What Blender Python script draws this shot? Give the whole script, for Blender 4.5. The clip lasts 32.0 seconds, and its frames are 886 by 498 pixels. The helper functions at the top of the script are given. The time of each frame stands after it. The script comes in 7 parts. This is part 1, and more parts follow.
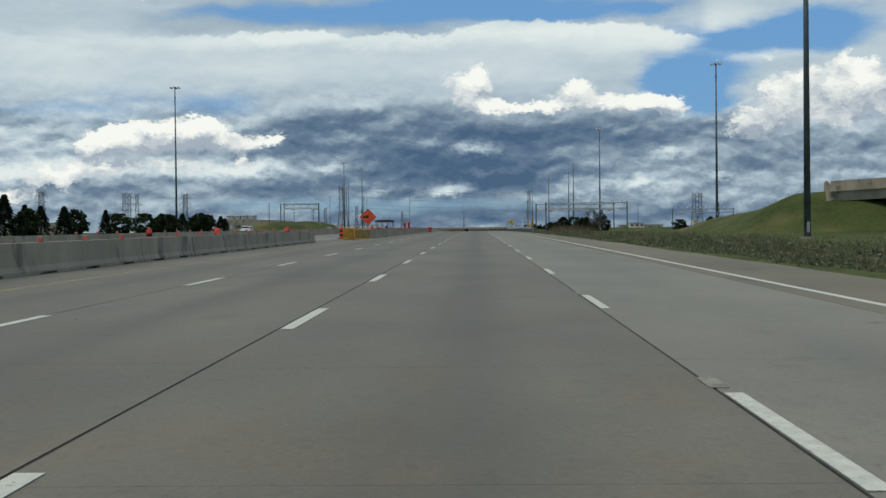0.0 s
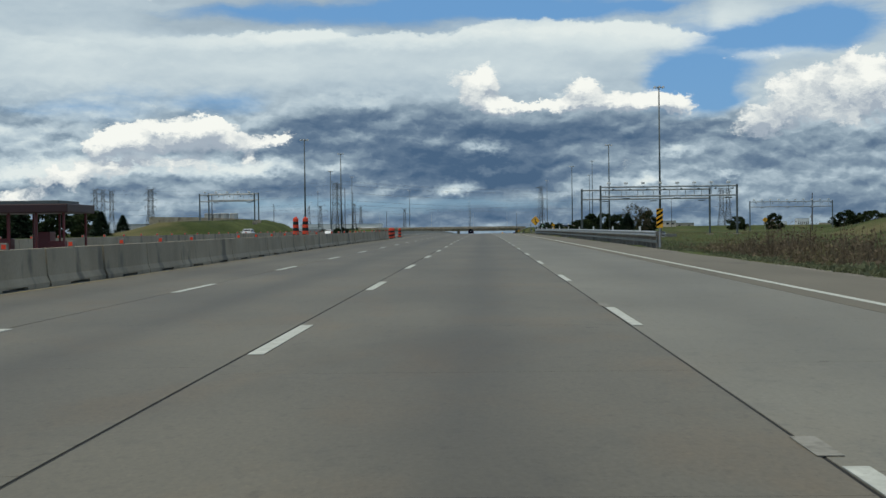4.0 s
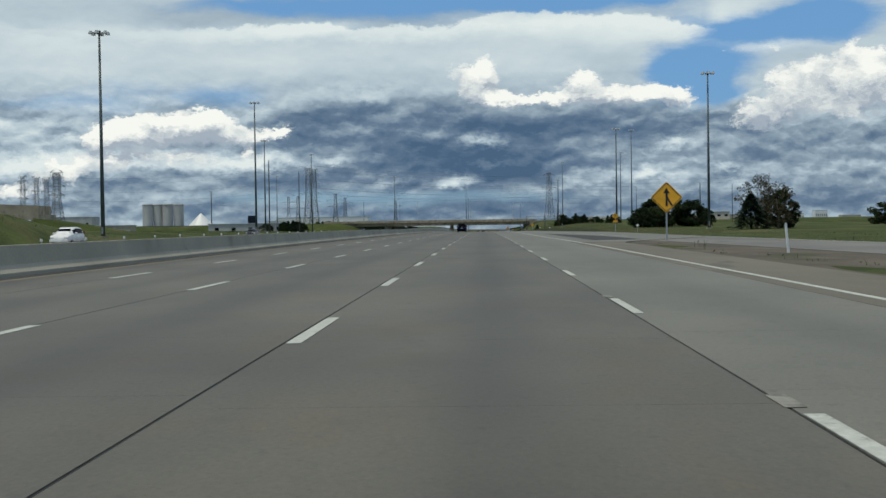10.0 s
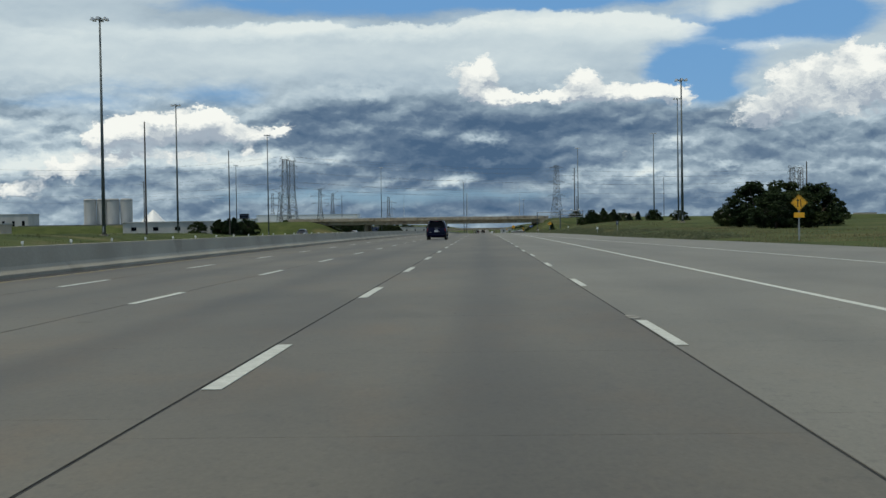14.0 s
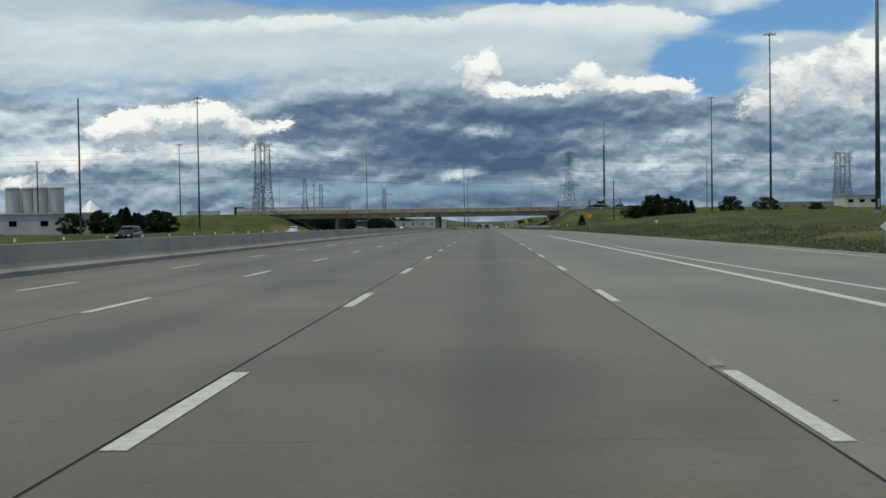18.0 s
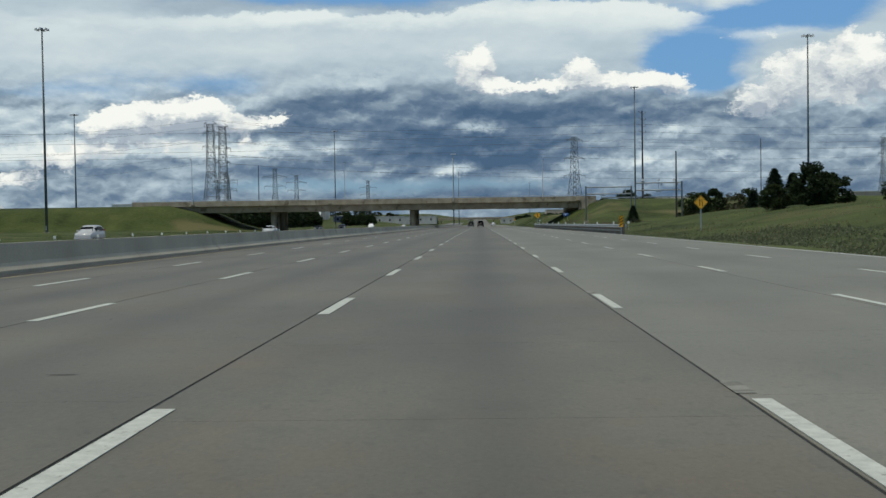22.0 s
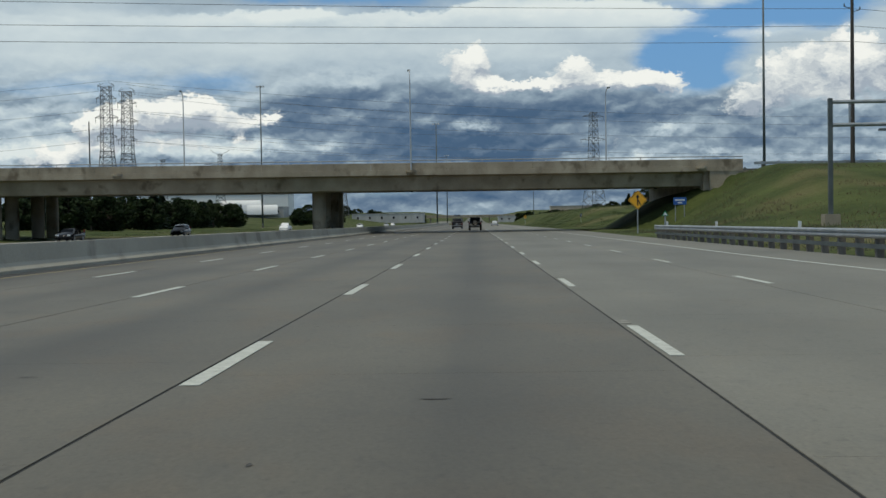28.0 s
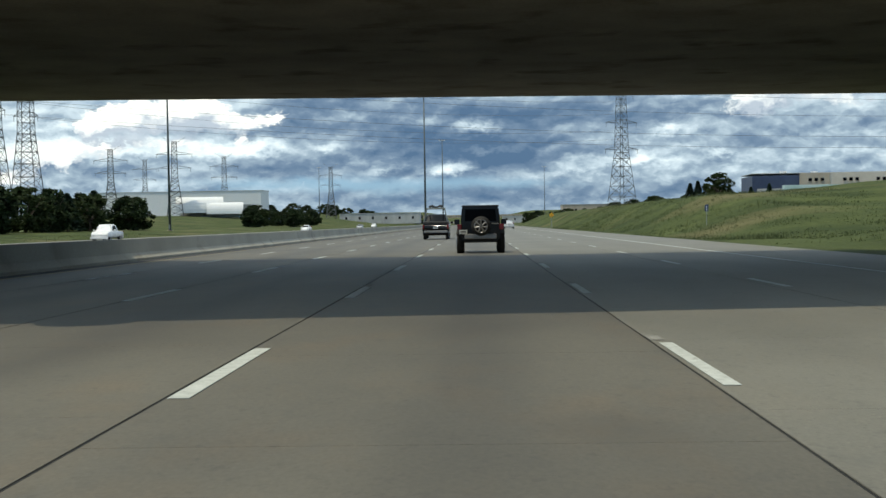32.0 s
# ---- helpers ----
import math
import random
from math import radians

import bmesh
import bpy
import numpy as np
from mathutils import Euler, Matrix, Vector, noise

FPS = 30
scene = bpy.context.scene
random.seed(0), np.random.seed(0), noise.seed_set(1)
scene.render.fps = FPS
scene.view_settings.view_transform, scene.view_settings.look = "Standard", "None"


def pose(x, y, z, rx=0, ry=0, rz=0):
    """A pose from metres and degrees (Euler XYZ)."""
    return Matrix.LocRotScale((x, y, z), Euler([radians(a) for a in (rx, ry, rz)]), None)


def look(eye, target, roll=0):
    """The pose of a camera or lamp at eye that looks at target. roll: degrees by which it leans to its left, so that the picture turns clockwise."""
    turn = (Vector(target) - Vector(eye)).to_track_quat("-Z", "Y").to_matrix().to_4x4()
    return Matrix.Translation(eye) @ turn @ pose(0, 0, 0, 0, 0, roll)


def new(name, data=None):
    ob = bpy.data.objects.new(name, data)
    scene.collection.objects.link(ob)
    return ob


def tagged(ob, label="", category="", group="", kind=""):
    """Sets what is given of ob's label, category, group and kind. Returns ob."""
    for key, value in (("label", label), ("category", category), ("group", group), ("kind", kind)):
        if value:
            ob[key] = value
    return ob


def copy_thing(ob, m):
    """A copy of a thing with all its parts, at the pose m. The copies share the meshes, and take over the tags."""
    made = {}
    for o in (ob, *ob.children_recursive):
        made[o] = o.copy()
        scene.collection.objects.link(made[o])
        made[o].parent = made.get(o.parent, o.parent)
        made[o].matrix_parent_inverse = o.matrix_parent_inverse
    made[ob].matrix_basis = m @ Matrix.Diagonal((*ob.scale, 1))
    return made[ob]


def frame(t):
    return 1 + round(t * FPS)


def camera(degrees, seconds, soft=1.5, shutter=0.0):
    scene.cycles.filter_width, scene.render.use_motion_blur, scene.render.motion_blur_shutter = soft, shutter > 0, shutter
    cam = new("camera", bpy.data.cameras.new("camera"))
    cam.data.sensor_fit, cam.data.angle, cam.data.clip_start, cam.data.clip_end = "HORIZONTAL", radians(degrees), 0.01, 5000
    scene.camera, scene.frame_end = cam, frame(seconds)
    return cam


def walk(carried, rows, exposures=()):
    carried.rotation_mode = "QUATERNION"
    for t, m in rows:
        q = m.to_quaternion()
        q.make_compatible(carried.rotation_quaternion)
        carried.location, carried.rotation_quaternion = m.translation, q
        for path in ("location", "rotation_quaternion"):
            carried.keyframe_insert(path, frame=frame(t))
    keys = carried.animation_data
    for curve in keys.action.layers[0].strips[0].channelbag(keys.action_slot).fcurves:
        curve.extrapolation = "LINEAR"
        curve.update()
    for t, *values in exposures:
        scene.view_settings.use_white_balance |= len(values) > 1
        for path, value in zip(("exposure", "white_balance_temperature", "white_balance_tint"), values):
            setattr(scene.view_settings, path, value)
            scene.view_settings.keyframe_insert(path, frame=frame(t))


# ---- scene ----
cam = camera(39.73, 32.0, soft=1.5)
# seconds, place, tilt, lean and heading of the camera along the lane
PATH = [
    (0.0, 0.08, 0.00, 1.200, 89.26, 0.60, 1.54),
    (0.5, 0.08, 16.03, 1.330, 89.29, 0.61, 1.72),
    (1.0, 0.08, 32.09, 1.455, 89.29, 0.62, 1.93),
    (1.5, 0.08, 48.18, 1.575, 89.26, 0.64, 1.93),
    (2.0, 0.07, 64.30, 1.690, 89.29, 0.65, 1.77),
    (2.5, 0.06, 80.45, 1.799, 89.29, 0.66, 1.91),
    (3.0, 0.04, 96.62, 1.904, 89.29, 0.68, 1.93),
    (3.5, 0.05, 112.81, 2.002, 89.21, 0.69, 1.91),
    (5.5, 0.07, 177.73, 2.342, 89.21, 0.74, 1.80),
    (6.0, 0.08, 193.99, 2.413, 89.21, 0.75, 1.91),
    (6.5, 0.00, 210.26, 2.479, 89.10, 0.76, 1.80),
    (7.0, -0.03, 226.53, 2.539, 89.13, 0.78, 1.85),
    (7.5, -0.06, 242.80, 2.594, 89.18, 0.79, 2.01),
    (8.0, -0.08, 259.08, 2.643, 89.10, 0.80, 1.91),
    (8.5, -0.10, 275.36, 2.686, 89.05, 0.80, 1.91),
    (9.0, -0.14, 291.64, 2.724, 89.00, 0.80, 1.80),
    (9.5, -0.13, 307.91, 2.756, 88.92, 0.81, 1.85),
    (10.0, -0.16, 324.18, 2.783, 88.89, 0.81, 1.85),
    (10.5, -0.17, 340.45, 2.804, 89.00, 0.81, 1.91),
    (11.0, -0.18, 356.70, 2.819, 88.81, 0.81, 1.85),
    (11.5, -0.19, 372.95, 2.829, 88.97, 0.82, 1.72),
    (12.0, -0.19, 389.20, 2.833, 88.81, 0.82, 1.72),
    (12.5, -0.17, 405.43, 2.832, 88.84, 0.82, 1.77),
    (13.0, -0.13, 421.65, 2.825, 88.65, 0.82, 1.80),
    (13.5, -0.08, 437.85, 2.813, 88.84, 0.83, 1.80),
    (14.0, -0.07, 454.05, 2.795, 88.81, 0.83, 1.85),
    (14.5, -0.06, 470.23, 2.772, 88.68, 0.83, 1.80),
    (16.5, -0.03, 534.82, 2.624, 88.52, 0.84, 1.80),
    (17.0, -0.02, 550.93, 2.573, 88.65, 0.84, 1.85),
    (17.5, -0.06, 567.03, 2.517, 88.60, 0.84, 1.93),
    (18.0, -0.09, 583.11, 2.455, 88.52, 0.85, 2.01),
    (18.5, -0.12, 599.17, 2.388, 88.44, 0.85, 1.98),
    (19.0, -0.16, 615.22, 2.316, 88.42, 0.85, 1.91),
    (19.5, -0.18, 631.25, 2.239, 88.42, 0.85, 1.93),
    (20.0, -0.17, 647.27, 2.156, 88.42, 0.85, 1.85),
    (20.5, -0.14, 663.27, 2.067, 88.28, 0.86, 1.80),
    (21.0, -0.11, 679.26, 1.974, 88.31, 0.86, 1.62),
    (21.5, -0.07, 695.24, 1.875, 88.31, 0.86, 1.69),
    (22.0, -0.03, 711.20, 1.771, 88.31, 0.86, 1.72),
    (22.5, 0.01, 727.15, 1.661, 88.36, 0.87, 1.85),
    (23.0, 0.04, 743.09, 1.546, 88.36, 0.87, 2.06),
    (23.5, 0.06, 759.02, 1.426, 88.28, 0.87, 1.98),
    (24.0, 0.07, 774.94, 1.301, 88.36, 0.87, 1.91),
    (24.5, 0.09, 790.85, 1.171, 88.31, 0.88, 1.93),
    (25.0, 0.10, 806.75, 1.035, 88.36, 0.88, 2.06),
    (25.5, 0.09, 822.65, 0.894, 88.31, 0.88, 1.98),
    (27.5, 0.07, 886.20, 0.309, 88.31, 0.89, 1.46),
    (28.0, 0.06, 902.08, 0.163, 88.23, 0.89, 1.46),
    (28.5, 0.10, 917.97, 0.017, 88.36, 0.89, 1.62),
    (29.0, 0.14, 933.86, -0.129, 88.31, 0.90, 1.69),
    (29.5, 0.18, 949.76, -0.275, 88.23, 0.90, 1.72),
    (30.0, 0.22, 965.66, -0.422, 88.31, 0.90, 1.91),
    (30.5, 0.17, 981.57, -0.568, 88.31, 0.90, 2.01),
    (31.0, 0.12, 997.50, -0.715, 88.31, 0.90, 1.96),
    (31.5, 0.06, 1013.44, -0.861, 88.26, 0.90, 1.72),
    (32.0, 0.00, 1029.40, -1.008, 88.26, 0.90, 1.56),
]
walk(cam, [(t, pose(x, y, z, rx, ry, rz)) for t, x, y, z, rx, ry, rz in PATH], [(0, 0.0, 6600, 6.0), (26, 0.0, 6600, 6.0), (28, -0.07, 6600, 6.0), (29, -0.17, 6600, 6.0), (30, 0.13, 6600, 6.0), (31, 0.28, 6650, 6.0), (32, 0.56, 6700, 5.0)])

# ---- world: broken cumulus under a high sheet, bearings and heights in degrees ----
SUN_DIR = Vector((-0.28, -0.17, 0.94)).normalized()
SKY_HOLES = [
    (9.45, 6.89, 2.24, 1.19, 1.30),
    (7.80, 7.21, 1.06, 0.79, 0.30),
    (14.65, 8.89, 2.90, 1.00, 1.30),
    (11.71, 8.56, 2.11, 0.48, 0.80),
    (-0.62, 10.44, 5.02, 0.53, 1.00),
    (-9.80, 10.07, 4.75, 0.53, 0.65),
    (-15.22, 6.09, 3.96, 0.79, 0.42),
    (-20.14, 5.44, 3.17, 0.66, 0.35),
    (-11.41, 5.92, 1.58, 0.66, 0.34),
    (-7.84, 1.35, 7.39, 0.48, 0.55),
    (7.19, 10.14, 1.32, 0.26, 0.60),
    (3.83, 10.08, 1.85, 0.26, 0.80),
    (-0.20, 1.19, 5.28, 0.37, 0.40),
    (10.44, 5.72, 1.06, 0.42, 0.70),
]
SKY_RIMS = [
    (-8.26, 9.06, 2.24, 0.26, 0.22),
    (-14.17, 8.84, 3.96, 0.24, 0.12),
    (2.25, 9.11, 3.96, 0.58, 0.20),
    (7.18, 8.75, 2.64, 0.63, 0.18),
    (-0.12, 7.80, 5.28, 1.06, 0.08),
    (-19.86, 7.80, 4.22, 1.58, 0.10),
    (10.72, 9.35, 2.11, 1.06, 0.15),
    (-11.12, 7.97, 6.60, 0.79, 0.06),
    (11.71, 7.81, 2.38, 0.21, 0.30),
    (-9.83, 7.72, 5.28, 0.79, 0.05),
    (-18.62, 9.81, 6.86, 0.63, -0.03),
    (-4.57, 10.16, 5.28, 0.53, -0.08),
]
SKY_DARK = [
    (-0.97, 2.72, 3.43, 1.19, -0.15),
    (-0.46, 1.01, 2.90, 0.53, -0.13),
    (-4.12, 4.47, 4.49, 1.11, -0.22),
    (-6.74, 5.27, 2.64, 0.66, -0.12),
    (0.63, 4.67, 5.02, 0.58, -0.18),
    (-0.70, 3.38, 3.70, 0.58, -0.26),
    (-4.66, 3.29, 3.17, 0.58, -0.14),
    (3.51, 4.22, 3.96, 0.79, -0.17),
    (2.18, 2.63, 4.22, 0.63, -0.26),
    (-4.67, 2.11, 7.92, 0.53, -0.14),
    (7.90, 4.38, 3.96, 0.84, -0.12),
    (13.39, 3.34, 4.49, 0.69, -0.10),
    (-8.58, 4.63, 1.32, 0.95, -0.14),
    (-13.99, 3.90, 3.17, 0.21, -0.19),
    (-10.41, 3.59, 2.11, 0.26, -0.14),
    (-16.28, 1.93, 5.81, 0.42, -0.14),
    (-9.39, 2.28, 2.64, 0.48, -0.10),
    (-1.99, 5.62, 1.58, 0.32, -0.10),
    (15.79, 1.89, 3.17, 0.53, -0.09),
    (9.16, 3.07, 1.85, 0.32, -0.09),
]
SKY_LIGHT = [
    (-0.38, 3.92, 1.06, 0.29, 0.27),
    (-1.72, 2.00, 0.90, 0.32, 0.34),
    (-0.05, 2.92, 1.06, 0.21, 0.14),
    (-10.67, 3.07, 1.45, 0.37, 0.22),
    (4.27, 1.99, 1.45, 0.53, 0.30),
    (7.11, 2.20, 1.58, 0.37, 0.20),
    (10.66, 2.52, 0.84, 0.29, 0.26),
    (9.68, 5.23, 1.58, 0.48, 0.14),
    (-17.50, 3.08, 2.90, 0.53, 0.28),
    (-21.13, 2.76, 1.58, 0.53, 0.32),
    (-12.73, 2.82, 1.85, 0.53, 0.25),
    (14.37, 4.44, 2.38, 0.66, 0.08),
    (-6.20, 6.05, 2.11, 0.37, 0.10),
    (-18.95, 3.95, 1.32, 0.32, 0.18),
    (8.15, 3.66, 1.06, 0.24, 0.16),
    (-7.55, 3.05, 0.79, 0.21, 0.14),
    (-4.67, 1.98, 0.66, 0.16, 0.12),
]
SKY_HEADS = [
    (-17.99, 3.08, 1.85, 0.48, 0.55),
    (-20.18, 2.52, 1.58, 0.53, 0.60),
    (-14.25, 3.18, 2.11, 0.37, 0.45),
    (-11.19, 3.38, 1.32, 0.32, 0.45),
    (-21.62, 1.77, 1.32, 0.42, 0.50),
    (-15.74, 4.99, 0.58, 0.42, 0.70),
    (-13.16, 5.09, 0.63, 0.42, 0.70),
    (-14.74, 4.82, 0.79, 0.37, 0.60),
    (-16.86, 4.35, 1.21, 0.69, 1.00),
    (-13.98, 4.67, 1.21, 0.74, 1.00),
    (-12.46, 4.47, 1.58, 0.53, 0.80),
    (-15.25, 4.16, 1.98, 0.48, 0.70),
    (-18.17, 3.99, 0.90, 0.40, 0.60),
    (-9.88, 4.47, 0.53, 0.24, 0.80),
    (-10.79, 4.21, 0.84, 0.24, 0.60),
]
SKY_HEADS_MIDDLE = [
    (-0.66, 6.77, 1.06, 0.79, 1.10),
    (0.46, 5.64, 0.84, 0.40, 0.90),
    (-0.20, 5.91, 1.27, 0.37, 0.70),
    (1.96, 5.82, 1.06, 0.26, 0.80),
    (4.18, 6.42, 0.90, 0.58, 1.00),
    (3.65, 5.78, 1.58, 0.34, 0.80),
    (6.12, 5.93, 1.27, 0.50, 0.90),
    (7.53, 5.73, 1.06, 0.37, 0.60),
    (8.55, 5.70, 1.06, 0.58, 0.50),
]
SKY_HEADS_EAST = [
    (16.07, 7.46, 0.48, 0.63, 0.72),
    (16.65, 6.33, 1.06, 1.00, 0.72),
    (14.75, 6.67, 2.11, 0.79, 0.48),
    (13.41, 5.60, 1.85, 0.95, 0.56),
    (12.18, 4.72, 1.16, 0.69, 0.64),
    (15.34, 5.03, 2.38, 0.95, 0.40),
    (11.46, 7.69, 1.85, 0.18, 0.48),
    (18.17, 6.01, 1.58, 1.32, 0.64),
    (20.43, 4.92, 2.38, 1.32, 0.56),
]
# bearing and height of the high sheet's upper rim
SHELF = [
    (-24.00, 9.60),
    (-18.52, 8.60),
    (-16.05, 9.01),
    (-14.05, 8.95),
    (-12.27, 9.08),
    (-9.70, 9.31),
    (-7.62, 9.44),
    (-6.32, 9.06),
    (-4.74, 9.23),
    (-3.43, 9.17),
    (-1.85, 9.12),
    (-0.53, 9.63),
    (0.79, 9.78),
    (3.40, 9.66),
    (5.99, 9.45),
    (7.27, 9.52),
    (9.55, 8.79),
    (12.00, 8.60),
]

world = bpy.data.worlds.new("sky")
scene.world = world
world.use_nodes = True
wt = world.node_tree
wt.nodes.clear()


def wn(kind, op=None, *ins, out=0):
    """Adds a node to the sky, with its inputs in order, and returns an output."""
    n = wt.nodes.new(kind)
    if op:
        n.operation = op
    for i, v in enumerate(ins):
        if v is None:
            continue
        if isinstance(v, bpy.types.NodeSocket):
            wt.links.new(v, n.inputs[i])
        else:
            n.inputs[i].default_value = v
    return n.outputs[out]


def wm(op, *ins):
    return wn("ShaderNodeMath", op, *ins)


def wv(op, *ins, out=0):
    return wn("ShaderNodeVectorMath", op, *ins, out=out)


def ramp01(value, a, b):
    n = wt.nodes.new("ShaderNodeMapRange")
    n.interpolation_type = "SMOOTHSTEP"
    wt.links.new(value, n.inputs["Value"])
    n.inputs["From Min"].default_value, n.inputs["From Max"].default_value = a, b
    return n.outputs[0]


def ramp_linear(value, a, b):
    n = wt.nodes.new("ShaderNodeMapRange")
    wt.links.new(value, n.inputs["Value"])
    n.inputs["From Min"].default_value, n.inputs["From Max"].default_value = a, b
    return n.outputs[0]


def cloud_noise(vec, scale, detail, rough, seed=0.0):
    n = wt.nodes.new("ShaderNodeTexNoise")
    n.noise_dimensions = "4D"
    wt.links.new(vec, n.inputs["Vector"])
    n.inputs["W"].default_value = seed
    n.inputs["Scale"].default_value, n.inputs["Detail"].default_value, n.inputs["Roughness"].default_value = scale, detail, rough
    return n


def wmix(f, a, b):
    n = wt.nodes.new("ShaderNodeMix")
    n.data_type = "RGBA"
    for key, v in (("Factor", f), ("A", a), ("B", b)):
        socket = n.inputs[key] if key == "Factor" else [s for s in n.inputs if s.name == key and s.type == "RGBA"][0]
        if isinstance(v, bpy.types.NodeSocket):
            wt.links.new(v, socket)
        else:
            socket.default_value = v if key == "Factor" else (*v, 1)
    return [s for s in n.outputs if s.type == "RGBA"][0]


def blobs(vec, rows, start):
    """Sum of soft ellipses over the sky."""
    total = start
    for a, e, ra, re, amount in rows:
        d = wv("MULTIPLY_ADD", vec, (1 / ra, 1 / re, 0), (-a / ra, -e / re, 0))
        fall = wm("POWER", 0.3679, wv("DOT_PRODUCT", d, d, out=1))
        total = wm("MULTIPLY_ADD", fall, amount, total)
    return total


w_dir = wt.nodes.new("ShaderNodeTexCoord").outputs["Generated"]
w_split = wt.nodes.new("ShaderNodeSeparateXYZ")
wt.links.new(w_dir, w_split.inputs[0])
bearing = wm("SUBTRACT", wm("DEGREES", wm("ARCTAN2", w_split.outputs[0], w_split.outputs[1])), 0.55)
height = wm("DEGREES", wm("ARCSINE", w_split.outputs[2]))
w_comb = wt.nodes.new("ShaderNodeCombineXYZ")
wt.links.new(bearing, w_comb.inputs[0])
wt.links.new(height, w_comb.inputs[1])
flat = w_comb.outputs[0]
# soft and fine wander of every outline
tall = wv("MULTIPLY", flat, (1.0, 1.7, 1.0))
swirl = cloud_noise(tall, 0.35, 5, 0.6, 2.0).outputs["Color"]
place = wv("MULTIPLY_ADD", wv("SUBTRACT", swirl, (0.5, 0.5, 0.5)), (2.2, 1.1, 0), flat)
fine = cloud_noise(tall, 1.1, 6, 0.62, 5.0).outputs["Color"]
curl = cloud_noise(tall, 3.6, 5, 0.65, 6.0).outputs["Color"]
crisp = wv("MULTIPLY_ADD", wv("SUBTRACT", fine, (0.5, 0.5, 0.5)), (1.5, 1.2, 0), flat)
crisp = wv("MULTIPLY_ADD", wv("SUBTRACT", curl, (0.5, 0.5, 0.5)), (0.5, 0.5, 0), crisp)
fine_one, curl_one = cloud_noise(tall, 0.9, 6, 0.6, 15.0).outputs[0], cloud_noise(tall, 3.2, 4, 0.6, 16.0).outputs[0]
streak = cloud_noise(wv("MULTIPLY", place, (0.45, 2.2, 1.0)), 0.55, 7, 0.6, 1.0).outputs[0]
billow = cloud_noise(wv("MULTIPLY", crisp, (1.0, 1.5, 1.0)), 0.75, 8, 0.62, 7.0).outputs[0]
soft = wv("MULTIPLY_ADD", wv("SUBTRACT", fine, (0.5, 0.5, 0.5)), (0.9, 0.6, 0), flat)
puffs = cloud_noise(wv("MULTIPLY", soft, (0.8, 1.9, 1.0)), 0.5, 6, 0.55, 9.0).outputs[0]

upper = ramp01(height, 11.5, 20.0)
far_side = ramp01(wm("ABSOLUTE", bearing), 24.0, 40.0)
beyond = wm("MAXIMUM", upper, far_side)
gaps = wm("MULTIPLY", ramp01(puffs, 0.38, 0.56), wm("MULTIPLY", beyond, 1.0))

# upper rim of the high sheet: its height over the bearing, ragged by noise
rim = wt.nodes.new("ShaderNodeValToRGB")
rim.color_ramp.interpolation = "B_SPLINE"
wt.links.new(ramp_linear(bearing, -24.0, 12.0), rim.inputs[0])
for i, (at_, up) in enumerate(SHELF):
    e = rim.color_ramp.elements[i] if i < 2 else rim.color_ramp.elements.new(1.0)
    e.position = (at_ + 24.0) / 36.0
    e.color = (up / 16.0,) * 3 + (1,)
ragged = wm("MULTIPLY_ADD", wm("SUBTRACT", fine_one, 0.5), 0.9, height)
ragged = wm("MULTIPLY_ADD", wm("SUBTRACT", curl_one, 0.5), 0.35, ragged)
below = wm("SUBTRACT", wm("MULTIPLY", rim.outputs[0], 16.0), ragged)
on_side = wm("SUBTRACT", 1.0, ramp01(bearing, 9.6, 10.6))
over_rim = wm("MULTIPLY", wm("SUBTRACT", 1.0, ramp01(below, -0.10, 0.10)), wm("MULTIPLY", on_side, wm("SUBTRACT", 1.0, ramp01(height, 12.0, 15.0))))
rim_light = wm("MULTIPLY", wm("MULTIPLY", ramp01(below, -0.06, 0.10), wm("SUBTRACT", 1.0, ramp01(below, 0.15, 0.95))), on_side)

cover = blobs(place, [(a, e, ra, re, -k) for a, e, ra, re, k in SKY_HOLES], 1.0)
cover = wm("SUBTRACT", wm("ADD", cover, wm("MULTIPLY", wm("SUBTRACT", streak, 0.5), 0.9)), gaps)
cover = wm("SUBTRACT", cover, wm("MULTIPLY", over_rim, wm("MULTIPLY_ADD", ramp01(bearing, -11.0, -4.0), 0.20, wm("MULTIPLY", ramp01(bearing, -18.0, -11.0), 0.12))))
cover = ramp01(cover, 0.18, 0.85)

tone = blobs(place, SKY_RIMS, 0.70)
tone = blobs(place, SKY_DARK, tone)
low = wm("SUBTRACT", 1.0, ramp01(height, 4.5, 7.5))
amp = wm("MULTIPLY_ADD", low, 0.42, 0.14)
tone = wm("ADD", tone, wm("MULTIPLY", wm("SUBTRACT", puffs, 0.5), amp))
tone = wm("ADD", tone, wm("MULTIPLY", wm("SUBTRACT", streak, 0.5), 0.12))
tone = wm("SUBTRACT", tone, wm("MULTIPLY", wm("SUBTRACT", 1.0, ramp01(height, 0.4, 2.2)), 0.13))
tone = wm("SUBTRACT", tone, wm("MULTIPLY", low, wm("MULTIPLY_ADD", ramp01(bearing, -13.0, -7.0), 0.06, 0.10)))
